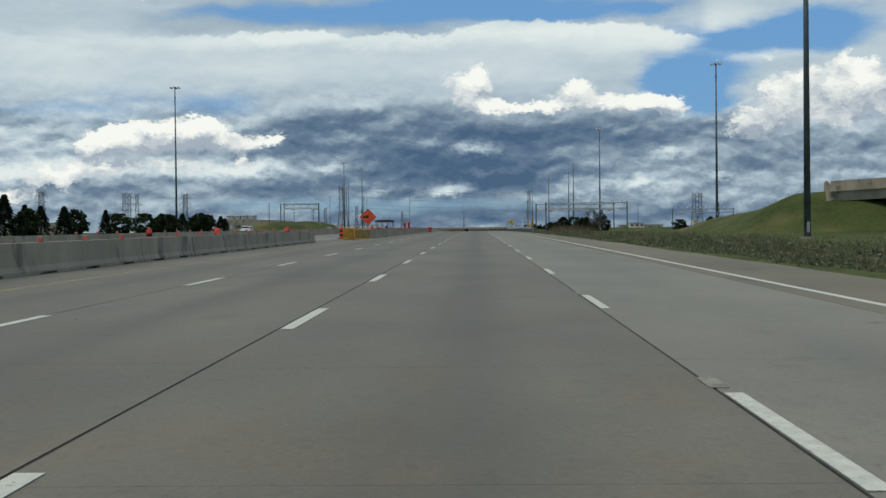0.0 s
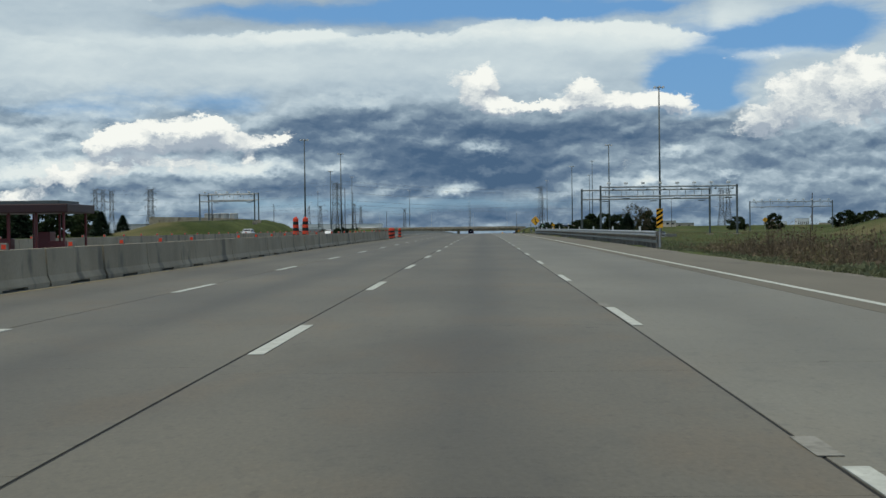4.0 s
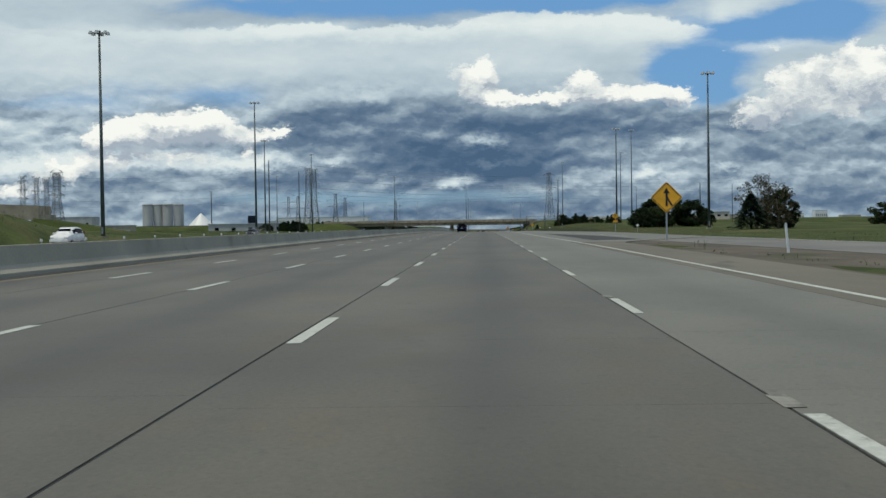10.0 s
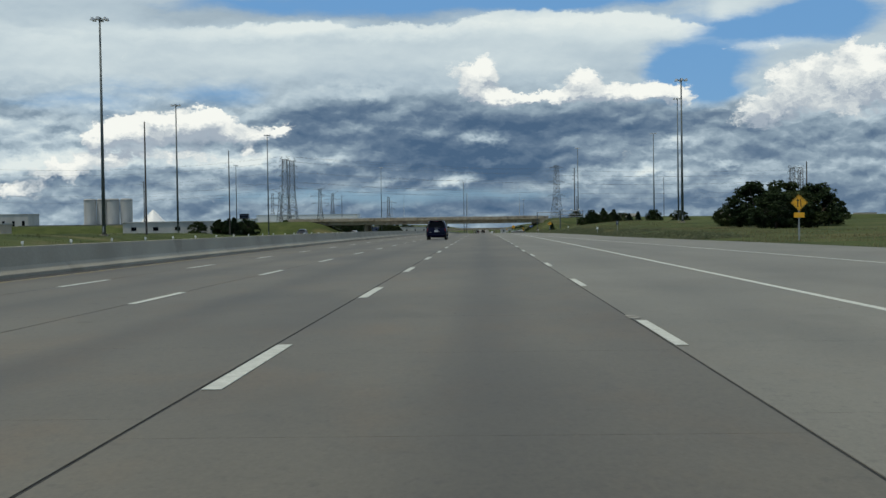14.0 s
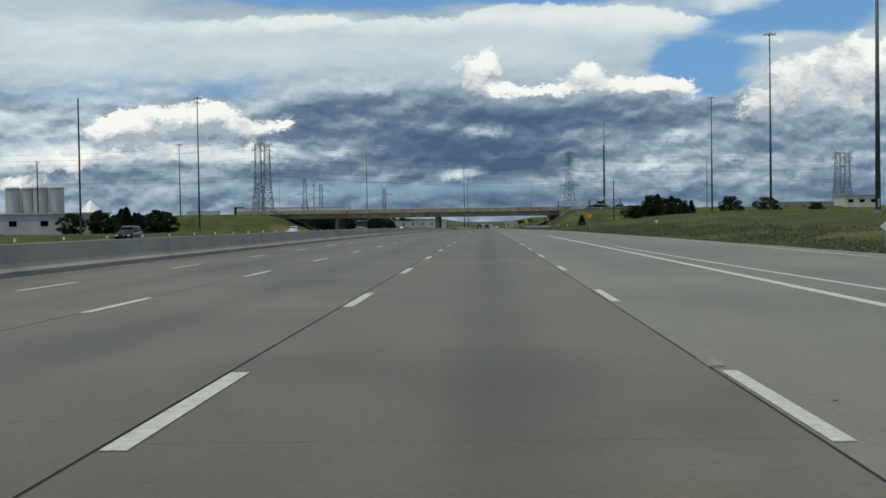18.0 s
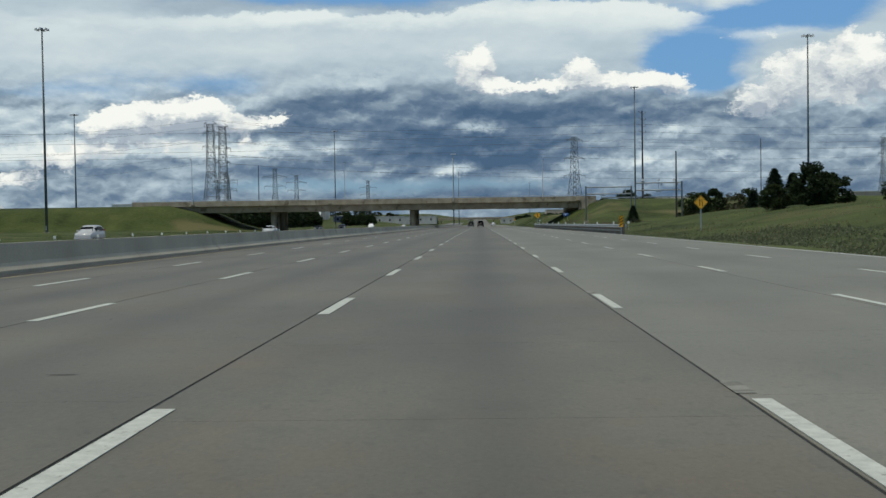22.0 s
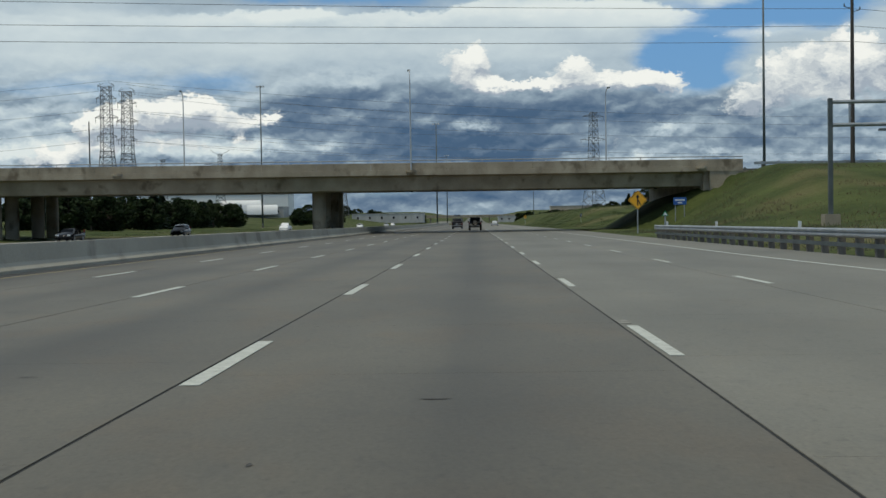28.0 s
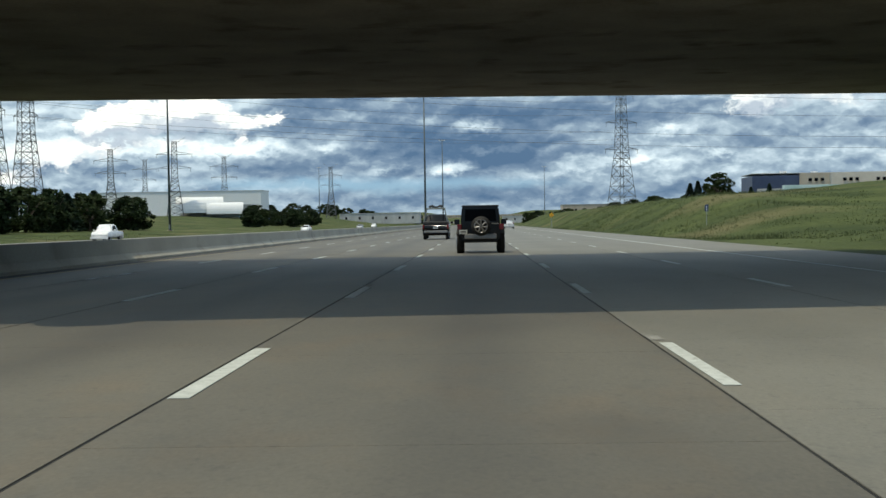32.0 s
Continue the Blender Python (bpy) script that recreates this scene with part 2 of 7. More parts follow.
# light from above: every clump is bright where it thins upwards and dark at its base
for stretch, size, detail, lift, gain, top_gain, seed in (((0.55, 1.5, 1.0), 0.55, 4, 0.60, 0.66, 0.05, 13.0), ((0.75, 1.5, 1.0), 1.3, 5, 0.26, 0.62, 0.07, 21.0)):
    here = cloud_noise(wv("MULTIPLY", soft, stretch), size, detail, 0.5, seed).outputs[0]
    there = cloud_noise(wv("MULTIPLY", wv("ADD", soft, (-0.4 * lift, lift, 0.0)), stretch), size, detail, 0.5, seed).outputs[0]
    relief = wm("SUBTRACT", here, there)
    tone = wm("ADD", tone, wm("MULTIPLY", relief, wm("MULTIPLY_ADD", low, gain, top_gain)))
light_here = blobs(crisp, SKY_LIGHT, 0.0)
light_there = blobs(wv("ADD", crisp, (-0.1, 0.36, 0.0)), SKY_LIGHT, 0.0)
tone = wm("ADD", tone, wm("MULTIPLY_ADD", wm("SUBTRACT", light_here, light_there), 0.8, light_here))
rim_gain = wm("ADD", wm("MULTIPLY", ramp01(bearing, -17.0, -10.5), 0.13), wm("MULTIPLY", ramp01(streak, 0.42, 0.62), 0.06))
tone = wm("ADD", tone, wm("MULTIPLY", rim_light, rim_gain))
tone = wm("SUBTRACT", tone, wm("MULTIPLY", wm("MULTIPLY", over_rim, ramp01(bearing, -18.0, -11.0)), 0.10))

ramp = wt.nodes.new("ShaderNodeValToRGB")
wt.links.new(tone, ramp.inputs[0])
cr = ramp.color_ramp
cr.elements[0].position, cr.elements[0].color = 0.08, (0.07, 0.128, 0.225, 1)
cr.elements[1].position, cr.elements[1].color = 1.0, (0.77, 0.83, 0.845, 1)
for pos, col in ((0.32, (0.140, 0.207, 0.305)), (0.5, (0.262, 0.345, 0.438)), (0.68, (0.455, 0.552, 0.64)), (0.84, (0.635, 0.72, 0.77))):
    cr.elements.new(pos).color = (*col, 1)

w_sky = wt.nodes.new("ShaderNodeTexSky")
w_sky.sky_type = "NISHITA"
w_sky.sun_disc = False
w_sky.sun_elevation = math.asin(SUN_DIR.z)
w_sky.sun_rotation = math.atan2(SUN_DIR.x, SUN_DIR.y)
clear = wv("MULTIPLY", w_sky.outputs[0], (0.075, 0.09, 0.10))
blue = wmix(ramp01(height, -1.0, 6.0), (0.20, 0.36, 0.52), (0.135, 0.335, 0.68))
clear = wmix(wm("SUBTRACT", 0.7, wm("MULTIPLY", upper, 0.3)), clear, blue)
sky_colour = wmix(cover, clear, ramp.outputs[0])

heads = blobs(crisp, SKY_HEADS + SKY_HEADS_MIDDLE + SKY_HEADS_EAST, 0.0)
above = blobs(wv("ADD", crisp, (0.0, 0.42, 0.0)), SKY_HEADS + SKY_HEADS_MIDDLE + SKY_HEADS_EAST, 0.0)
under = wm("SUBTRACT", above, heads)
lumps = wm("MULTIPLY", wm("SUBTRACT", billow, 0.5), 1.9)
head_mask = wm("MULTIPLY", ramp01(wm("ADD", heads, lumps), 0.30, 0.58), wm("SUBTRACT", 1.0, ramp01(under, 0.30, 1.15)))
head_tone = wm("ADD", wm("MULTIPLY_ADD", under, -0.75, 0.17), wm("MULTIPLY_ADD", lumps, 0.95, wm("MULTIPLY_ADD", puffs, 0.5, 0.24)))
ramp2 = wt.nodes.new("ShaderNodeValToRGB")
wt.links.new(head_tone, ramp2.inputs[0])
c2 = ramp2.color_ramp
c2.elements[0].position, c2.elements[0].color = 0.45, (0.38, 0.44, 0.53, 1)
c2.elements[1].position, c2.elements[1].color = 1.0, (0.95, 0.955, 0.93, 1)
c2.elements.new(0.72).color = (0.68, 0.72, 0.75, 1)
sky_colour = wmix(head_mask, sky_colour, ramp2.outputs[0])
sky_colour = wmix(wm("MULTIPLY", ramp01(height, 14.0, 30.0), 0.5), sky_colour, (0.52, 0.545, 0.55))
w_bg = wt.nodes.new("ShaderNodeBackground")
w_bg.inputs["Strength"].default_value = 0.98
w_out = wt.nodes.new("ShaderNodeOutputWorld")
wt.links.new(sky_colour, w_bg.inputs[0])
wt.links.new(w_bg.outputs[0], w_out.inputs[0])

sun_data = bpy.data.lights.new("sun", "SUN")
sun_data.energy, sun_data.angle, sun_data.color = 2.1, radians(0.6), (1.0, 0.92, 0.77)
sun = new("sun", sun_data)
sun.matrix_world = look(tuple(SUN_DIR * 100), (0, 0, 0))

# ---- shared helpers and materials ----
def links(nt, *pairs):
    for a, b in pairs:
        nt.links.new(a, b)


def surface(name, low, high, scale=3.0, fine=40.0, rough=0.8, metal=0.0, bump=0.15, spots=None, bump_dist=0.01, stretch=(1, 1, 1), spec=0.4):
    """A procedural surface: two scales of colour variation, optional stains, fine relief."""
    m = bpy.data.materials.new(name)
    m.use_nodes = True
    nt = m.node_tree
    b = nt.nodes["Principled BSDF"]
    geo = nt.nodes.new("ShaderNodeNewGeometry")
    mp = nt.nodes.new("ShaderNodeVectorMath")
    mp.operation = "MULTIPLY"
    mp.inputs[1].default_value = stretch
    n1, n2 = nt.nodes.new("ShaderNodeTexNoise"), nt.nodes.new("ShaderNodeTexNoise")
    n1.inputs["Scale"].default_value, n2.inputs["Scale"].default_value = scale, fine
    n1.inputs["Detail"].default_value, n2.inputs["Detail"].default_value = 5, 3
    add = nt.nodes.new("ShaderNodeMath")
    add.operation = "MULTIPLY_ADD"
    add.inputs[1].default_value = 0.45
    ramp = nt.nodes.new("ShaderNodeMapRange")
    ramp.inputs["From Min"].default_value, ramp.inputs["From Max"].default_value = 0.5, 0.95
    mix = nt.nodes.new("ShaderNodeMix")
    mix.data_type = "RGBA"
    mix.inputs["A"].default_value, mix.inputs["B"].default_value = (*low, 1), (*high, 1)
    links(nt, (geo.outputs["Position"], mp.inputs[0]), (mp.outputs[0], n1.inputs["Vector"]), (mp.outputs[0], n2.inputs["Vector"]),
          (n2.outputs[0], add.inputs[0]), (n1.outputs[0], add.inputs[2]), (add.outputs[0], ramp.inputs["Value"]), (ramp.outputs[0], mix.inputs["Factor"]))
    colour = mix.outputs["Result"]
    if spots:
        tone, size, cut = spots
        n3 = nt.nodes.new("ShaderNodeTexNoise")
        n3.inputs["Scale"].default_value, n3.inputs["Detail"].default_value = size, 6
        r3 = nt.nodes.new("ShaderNodeMapRange")
        r3.inputs["From Min"].default_value, r3.inputs["From Max"].default_value = cut, cut + 0.12
        mx = nt.nodes.new("ShaderNodeMix")
        mx.data_type = "RGBA"
        mx.inputs["B"].default_value = (*tone, 1)
        links(nt, (mp.outputs[0], n3.inputs["Vector"]), (n3.outputs[0], r3.inputs["Value"]), (r3.outputs[0], mx.inputs["Factor"]), (colour, mx.inputs["A"]))
        colour = mx.outputs["Result"]
    bp = nt.nodes.new("ShaderNodeBump")
    bp.inputs["Strength"].default_value, bp.inputs["Distance"].default_value = bump, bump_dist
    links(nt, (colour, b.inputs["Base Color"]), (n2.outputs[0], bp.inputs["Height"]), (bp.outputs[0], b.inputs["Normal"]))
    b.inputs["Roughness"].default_value, b.inputs["Metallic"].default_value = rough, metal
    b.inputs["Specular IOR Level"].default_value = spec
    return m


def plain(name, colour, rough=0.5, metal=0.0, spec=0.5, coat=0.0):
    return_m = surface(name, tuple(c * 0.85 for c in colour), tuple(min(1, c * 1.12) for c in colour), 2.0, 30.0, rough, metal, 0.05, None, 0.002, spec=spec)
    return_m.node_tree.nodes["Principled BSDF"].inputs["Coat Weight"].default_value = coat
    return return_m


def road_z(s):
    """Height of the carriageway: a long crest, then an even fall that eases out far off."""
    k = -0.0175 / 830
    if s < 830:
        return 0.0083 * s + k * s * s / 2
    z = 0.0083 * 830 + k * 830 * 830 / 2
    if s < 1900:
        return z - 0.0092 * (s - 830)
    z -= 0.0092 * 1070
    u = min(s, 2700) - 1900
    return z - 0.0092 * u + 0.0092 * u * u / 1600


def smooth(a, b, v):
    u = max(0.0, min(1.0, (v - a) / (b - a)))
    return u * u * (3 - 2 * u)


def bx(bm, x0, x1, y0, y1, z0, z1, bev=0.0):
    vs = [bm.verts.new((x, y, z)) for z in (z0, z1) for y in (y0, y1) for x in (x0, x1)]
    for f in ((0, 2, 3, 1), (4, 5, 7, 6), (0, 1, 5, 4), (2, 6, 7, 3), (0, 4, 6, 2), (1, 3, 7, 5)):
        bm.faces.new([vs[i] for i in f])
    if bev:
        es = list({e for v in vs for e in v.link_edges})
        bmesh.ops.bevel(bm, geom=es, offset=bev, segments=2, affect="EDGES", profile=0.5)
    return bm


def tube(bm, p0, p1, r0, r1=None, n=8, caps=True):
    """A straight tapered bar between two points."""
    r1 = r0 if r1 is None else r1
    p0, p1 = Vector(p0), Vector(p1)
    d = (p1 - p0).normalized()
    u = d.cross(Vector((0, 0, 1)) if abs(d.z) < 0.9 else Vector((1, 0, 0))).normalized()
    v = d.cross(u)
    rings = [[bm.verts.new(p + (u * math.cos(a) + v * math.sin(a)) * r) for a in [2 * math.pi * i / n for i in range(n)]] for p, r in ((p0, r0), (p1, r1))]
    for i in range(n):
        j = (i + 1) % n
        bm.faces.new((rings[0][i], rings[0][j], rings[1][j], rings[1][i]))
    if caps:
        bm.faces.new(rings[0][::-1])
        bm.faces.new(rings[1])
    return bm


def loft(bm, rings, close=True, caps=True):
    """Skin a list of equal-length vertex rings."""
    vr = [[bm.verts.new(p) for p in r] for r in rings]
    n = len(vr[0])
    for a, b in zip(vr, vr[1:]):
        for i in range(n if close else n - 1):
            j = (i + 1) % n
            bm.faces.new((a[i], a[j], b[j], b[i]))
    if caps and close:
        bm.faces.new(vr[0][::-1])
        bm.faces.new(vr[-1])
    return bm


def mesh(name, bm, mats, smooth_shade=False):
    bmesh.ops.recalc_face_normals(bm, faces=bm.faces[:])
    me = bpy.data.meshes.new(name)
    bm.to_mesh(me)
    bm.free()
    for m in (mats if isinstance(mats, (list, tuple)) else [mats]):
        me.materials.append(m)
    if smooth_shade:
        for p in me.polygons:
            p.use_smooth = True
    return me


def part(name, bm, material, parent=None, label="", smooth_shade=False):
    ob = new(name, mesh(name, bm, material, smooth_shade))
    if parent:
        ob.parent = parent
    if label:
        ob["label"] = label
    return ob


def thing(name, x, y, z, label, category, group="", rz=0.0, kind=""):
    """An empty at the base of a thing, to carry its parts."""
    ob = new(name)
    ob.matrix_basis = pose(x, y, z, 0, 0, rz)
    return tagged(ob, label, category, group, kind)


def strip(bm, profile, ys, base=road_z):
    """Sweep a cross-section (x, z) along the road; profile may be a function of the distance."""
    rings = []
    for s in ys:
        pr = profile(s) if callable(profile) else profile
        rings.append([(x, s, base(s) + z) for x, z in pr])
    return loft(bm, rings)


def steps(a, b, d):
    n = max(1, int(round((b - a) / d)))
    return [a + (b - a) * i / n for i in range(n + 1)]


GRASS = surface("grass_ground", (0.027, 0.040, 0.012), (0.080, 0.098, 0.032), 0.12, 1.8, 0.95, 0, 0.9, ((0.112, 0.104, 0.048), 0.05, 0.55), 0.15, spec=0.1)
CONCRETE = surface("road_concrete", (0.067, 0.060, 0.042), (0.127, 0.114, 0.080), 0.35, 30.0, 0.74, 0, 0.2, ((0.070, 0.062, 0.042), 0.5, 0.62), 0.004, (1, 0.45, 1), spec=0.5)
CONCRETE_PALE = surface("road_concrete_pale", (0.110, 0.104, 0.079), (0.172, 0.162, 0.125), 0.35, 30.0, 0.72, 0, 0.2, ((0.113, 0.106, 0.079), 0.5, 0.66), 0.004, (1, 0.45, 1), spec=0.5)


def lane_wear(m, centres, width, amount, run_dark, rust=1.0):
    """Oil-darkened strips along the lane middles, broken up lengthwise."""
    nt = m.node_tree
    b = nt.nodes["Principled BSDF"]
    col = b.inputs["Base Color"].links[0].from_socket
    geo = nt.nodes.new("ShaderNodeNewGeometry")
    sep = nt.nodes.new("ShaderNodeSeparateXYZ")
    nt.links.new(geo.outputs["Position"], sep.inputs[0])

    def ma(op, *ins):
        n = nt.nodes.new("ShaderNodeMath")
        n.operation = op
        for i, v in enumerate(ins):
            if isinstance(v, bpy.types.NodeSocket):
                nt.links.new(v, n.inputs[i])
            else:
                n.inputs[i].default_value = v
        return n.outputs[0]

    stretch = nt.nodes.new("ShaderNodeVectorMath")
    stretch.operation = "MULTIPLY"
    stretch.inputs[1].default_value = (1.6, 0.06, 1)
    nt.links.new(geo.outputs["Position"], stretch.inputs[0])
    ns = nt.nodes.new("ShaderNodeTexNoise")
    ns.inputs["Scale"].default_value, ns.inputs["Detail"].default_value = 1.0, 5
    nt.links.new(stretch.outputs[0], ns.inputs["Vector"])
    x = ma("ADD", sep.outputs[0], ma("MULTIPLY", ma("SUBTRACT", ns.outputs[0], 0.5), 0.5))
    total = 0.0
    for c in centres:
        d = ma("MULTIPLY", ma("SUBTRACT", x, c), 1 / width)
        total = ma("ADD", total, ma("POWER", 0.3679, ma("MULTIPLY", d, d)))
    total = ma("MULTIPLY", total, ma("MULTIPLY_ADD", ns.outputs[0], 0.9, 0.5))
    keep = ma("SUBTRACT", 1.0, ma("MULTIPLY", total, amount))
    # paving darker along one stretch, and again less strongly further on
    rise, fall = nt.nodes.new("ShaderNodeMapRange"), nt.nodes.new("ShaderNodeMapRange")
    again = nt.nodes.new("ShaderNodeMapRange")
    for n, a0, a1 in ((rise, 130, 200), (fall, 600, 500), (again, 680, 760)):
        n.interpolation_type = "SMOOTHSTEP"
        n.inputs["From Min"].default_value, n.inputs["From Max"].default_value = a0, a1
        nt.links.new(sep.outputs[1], n.inputs["Value"])
    keep = ma("MULTIPLY", keep, ma("SUBTRACT", 1.0, ma("MULTIPLY", ma("ADD", ma("MULTIPLY", rise.outputs[0], fall.outputs[0]), ma("MULTIPLY", again.outputs[0], 0.6)), run_dark)))
    mul = nt.nodes.new("ShaderNodeVectorMath")
    mul.operation = "SCALE"
    links(nt, (col, mul.inputs[0]), (keep, mul.inputs["Scale"]))
    col = mul.outputs[0]
    # rust-brown and blackish blotches, pale scuffs, and grit
    for size, detail, lo, hi, tint, squeeze in ((0.9, 6, 0.50, 0.78, (1 + 0.16 * rust, 1 - 0.02 * rust, 1 - 0.2 * rust), 0.5), (2.6, 7, 0.56, 0.80, (0.74, 0.75, 0.78), 0.6), (1.7, 8, 0.58, 0.82, (1.20, 1.17, 1.14), 0.35), (9.0, 5, 0.58, 0.74, (0.66, 0.65, 0.66), 0.7), (38.0, 3, 0.56, 0.72, (0.72, 0.71, 0.70), 0.8), (24.0, 3, 0.60, 0.74, (1.26, 1.24, 1.20), 0.8)):
        sq = nt.nodes.new("ShaderNodeVectorMath")
        sq.operation = "MULTIPLY_ADD"
        sq.inputs[1].default_value, sq.inputs[2].default_value = (1, squeeze, 1), (size * 7.3, size * 3.1, 0)
        blot, cut, mx = nt.nodes.new("ShaderNodeTexNoise"), nt.nodes.new("ShaderNodeMapRange"), nt.nodes.new("ShaderNodeMix")
        blot.inputs["Scale"].default_value, blot.inputs["Detail"].default_value, blot.inputs["Roughness"].default_value = size, detail, 0.62
        cut.inputs["From Min"].default_value, cut.inputs["From Max"].default_value = lo, hi
        mx.data_type, mx.blend_type = "RGBA", "MULTIPLY"
        mx.inputs["B"].default_value = (*tint, 1)
        links(nt, (geo.outputs["Position"], sq.inputs[0]), (sq.outputs[0], blot.inputs["Vector"]), (blot.outputs[0], cut.inputs["Value"]), (cut.outputs[0], mx.inputs["Factor"]), (col, mx.inputs["A"]))
        col = mx.outputs["Result"]
    nt.links.new(col, b.inputs["Base Color"])
    b.inputs["Sheen Weight"].default_value, b.inputs["Sheen Roughness"].default_value = 0.12, 0.5
    b.inputs["Sheen Tint"].default_value = (1.0, 0.93, 0.82, 1)


lane_wear(CONCRETE, (-11.0, -7.6, -4.1, 0.0), 0.50, 0.33, 0.16)
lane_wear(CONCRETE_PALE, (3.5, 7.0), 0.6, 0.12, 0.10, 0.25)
SHOULDER = surface("shoulder_concrete", (0.110, 0.101, 0.078), (0.158, 0.146, 0.114), 0.35, 30.0, 0.88, 0, 0.25, ((0.085, 0.078, 0.065), 0.6, 0.60), 0.005, (1, 0.3, 1))
ASPHALT = surface("old_asphalt", (0.030, 0.030, 0.030), (0.058, 0.057, 0.054), 0.4, 60.0, 0.9, 0, 0.3, ((0.075, 0.072, 0.066), 0.3, 0.64), 0.006)
BARRIER = surface("barrier_concrete", (0.235, 0.205, 0.150), (0.35, 0.308, 0.232), 0.7, 25.0, 0.85, 0, 0.25, ((0.14, 0.13, 0.105), 1.1, 0.56), 0.006, (1, 1, 0.5))
WALL = surface("median_concrete", (0.265, 0.248, 0.200), (0.37, 0.348, 0.285), 0.6, 25.0, 0.8, 0, 0.2, ((0.21, 0.195, 0.155), 0.9, 0.60), 0.005, (1, 0.5, 0.6))
BRIDGE = surface("bridge_concrete", (0.27, 0.225, 0.16), (0.45, 0.385, 0.285), 0.5, 12.0, 0.85, 0, 0.25, ((0.17, 0.135, 0.09), 0.55, 0.57), 0.008, (1, 1, 0.8))
WHITE = surface("road_paint_white", (0.36, 0.375, 0.34), (0.50, 0.52, 0.475), 9.0, 60.0, 0.75, 0, 0.2, ((0.22, 0.215, 0.185), 16.0, 0.62), 0.003)
WHITE_OLD = surface("road_paint_worn", (0.17, 0.165, 0.14), (0.27, 0.265, 0.235), 3.0, 40.0, 0.8, 0, 0.2, ((0.14, 0.135, 0.115), 5.0, 0.5), 0.003)
YELLOW = surface("road_paint_yellow", (0.21, 0.175, 0.10), (0.32, 0.26, 0.125), 2.0, 40.0, 0.8, 0, 0.2, ((0.2, 0.19, 0.17), 3.0, 0.5), 0.003)
SEAL = surface("joint_sealant", (0.005, 0.005, 0.005), (0.016, 0.016, 0.015), 2.0, 40.0, 0.8)
STEEL = surface("galvanised_steel", (0.28, 0.30, 0.31), (0.42, 0.44, 0.45), 1.5, 30.0, 0.5, 0.6, 0.05)
DARK_STEEL = surface("weathered_steel", (0.07, 0.085, 0.085), (0.13, 0.15, 0.15), 0.8, 30.0, 0.6, 0.3, 0.05)
LAMP_GREY = plain("lamp_housing", (0.45, 0.47, 0.48), 0.4, 0.3)
WHITE_BOX = plain("white_enamel", (0.72, 0.73, 0.72), 0.4)
WOOD_POST = surface("grey_timber", (0.12, 0.11, 0.095), (0.24, 0.22, 0.19), 1.0, 25.0, 0.9, 0, 0.3, None, 0.004, (1, 1, 0.2))
SIGN_YELLOW = plain("sign_yellow", (0.85, 0.42, 0.02), 0.45)
SIGN_ORANGE = plain("sign_orange", (0.90, 0.095, 0.01), 0.45)
SIGN_BLACK = plain("sign_black", (0.015, 0.015, 0.015), 0.5)
SIGN_BLUE = plain("sign_blue", (0.02, 0.10, 0.36), 0.45)
SIGN_NAVY = plain("sign_navy", (0.008, 0.025, 0.10), 0.45)
SIGN_GREEN = plain("sign_green", (0.02, 0.22, 0.10), 0.45)
BARREL_ORANGE = surface("barrel_orange", (0.62, 0.048, 0.018), (0.80, 0.075, 0.025), 2.0, 20.0, 0.55, 0, 0.05, ((0.30, 0.07, 0.03), 6.0, 0.66))
RUBBER = surface("black_rubber", (0.012, 0.012, 0.012), (0.03, 0.03, 0.03), 3.0, 40.0, 0.75)
RED_STEEL = plain("red_steel", (0.13, 0.018, 0.018), 0.5)
DARK_RED = plain("dark_red_steel", (0.035, 0.012, 0.012), 0.5)
CUSHION = surface("cushion_yellow", (0.22, 0.15, 0.02), (0.42, 0.27, 0.04), 1.5, 20.0, 0.6, 0, 0.1, ((0.1, 0.08, 0.04), 4.0, 0.6))
OPP_ROAD = surface("grey_paving", (0.12, 0.118, 0.11), (0.19, 0.185, 0.17), 0.3, 30.0, 0.88, 0, 0.2, ((0.09, 0.09, 0.085), 0.4, 0.62), 0.004, (1, 0.25, 1))
GRAVEL = surface("gravel", (0.12, 0.11, 0.09), (0.22, 0.2, 0.17), 1.2, 60.0, 0.95, 0, 0.6, ((0.09, 0.10, 0.04), 0.5, 0.58), 0.02)


DIRT = surface("bare_dirt", (0.060, 0.050, 0.036), (0.125, 0.105, 0.078), 0.5, 30.0, 0.95, 0, 0.5, ((0.05, 0.055, 0.022), 0.35, 0.55), 0.03, (1, 0.5, 1))


def foliage(name, low, high, through_=0.25, grain=0.35, spread=0.45):
    m = surface(name, low, high, grain, 3.0, 0.75, 0, 0.0, None, 0.01, spec=0.15)
    nt = m.node_tree
    b = nt.nodes["Principled BSDF"]
    isl = nt.nodes.new("ShaderNodeNewGeometry")
    hsv = nt.nodes.new("ShaderNodeHueSaturation")
    mr = nt.nodes.new("ShaderNodeMapRange")
    mr.inputs["To Min"].default_value, mr.inputs["To Max"].default_value = 1 - spread, 1 + spread
    col = b.inputs["Base Color"].links[0].from_socket
    links(nt, (isl.outputs["Random Per Island"], mr.inputs["Value"]), (mr.outputs[0], hsv.inputs["Value"]), (col, hsv.inputs["Color"]), (hsv.outputs[0], b.inputs["Base Color"]))
    tr = nt.nodes.new("ShaderNodeBsdfTranslucent")
    mx = nt.nodes.new("ShaderNodeMixShader")
    mx.inputs[0].default_value = through_
    out = nt.nodes["Material Output"]
    links(nt, (hsv.outputs[0], tr.inputs["Color"]), (b.outputs[0], mx.inputs[1]), (tr.outputs[0], mx.inputs[2]), (mx.outputs[0], out.inputs["Surface"]))
    return m


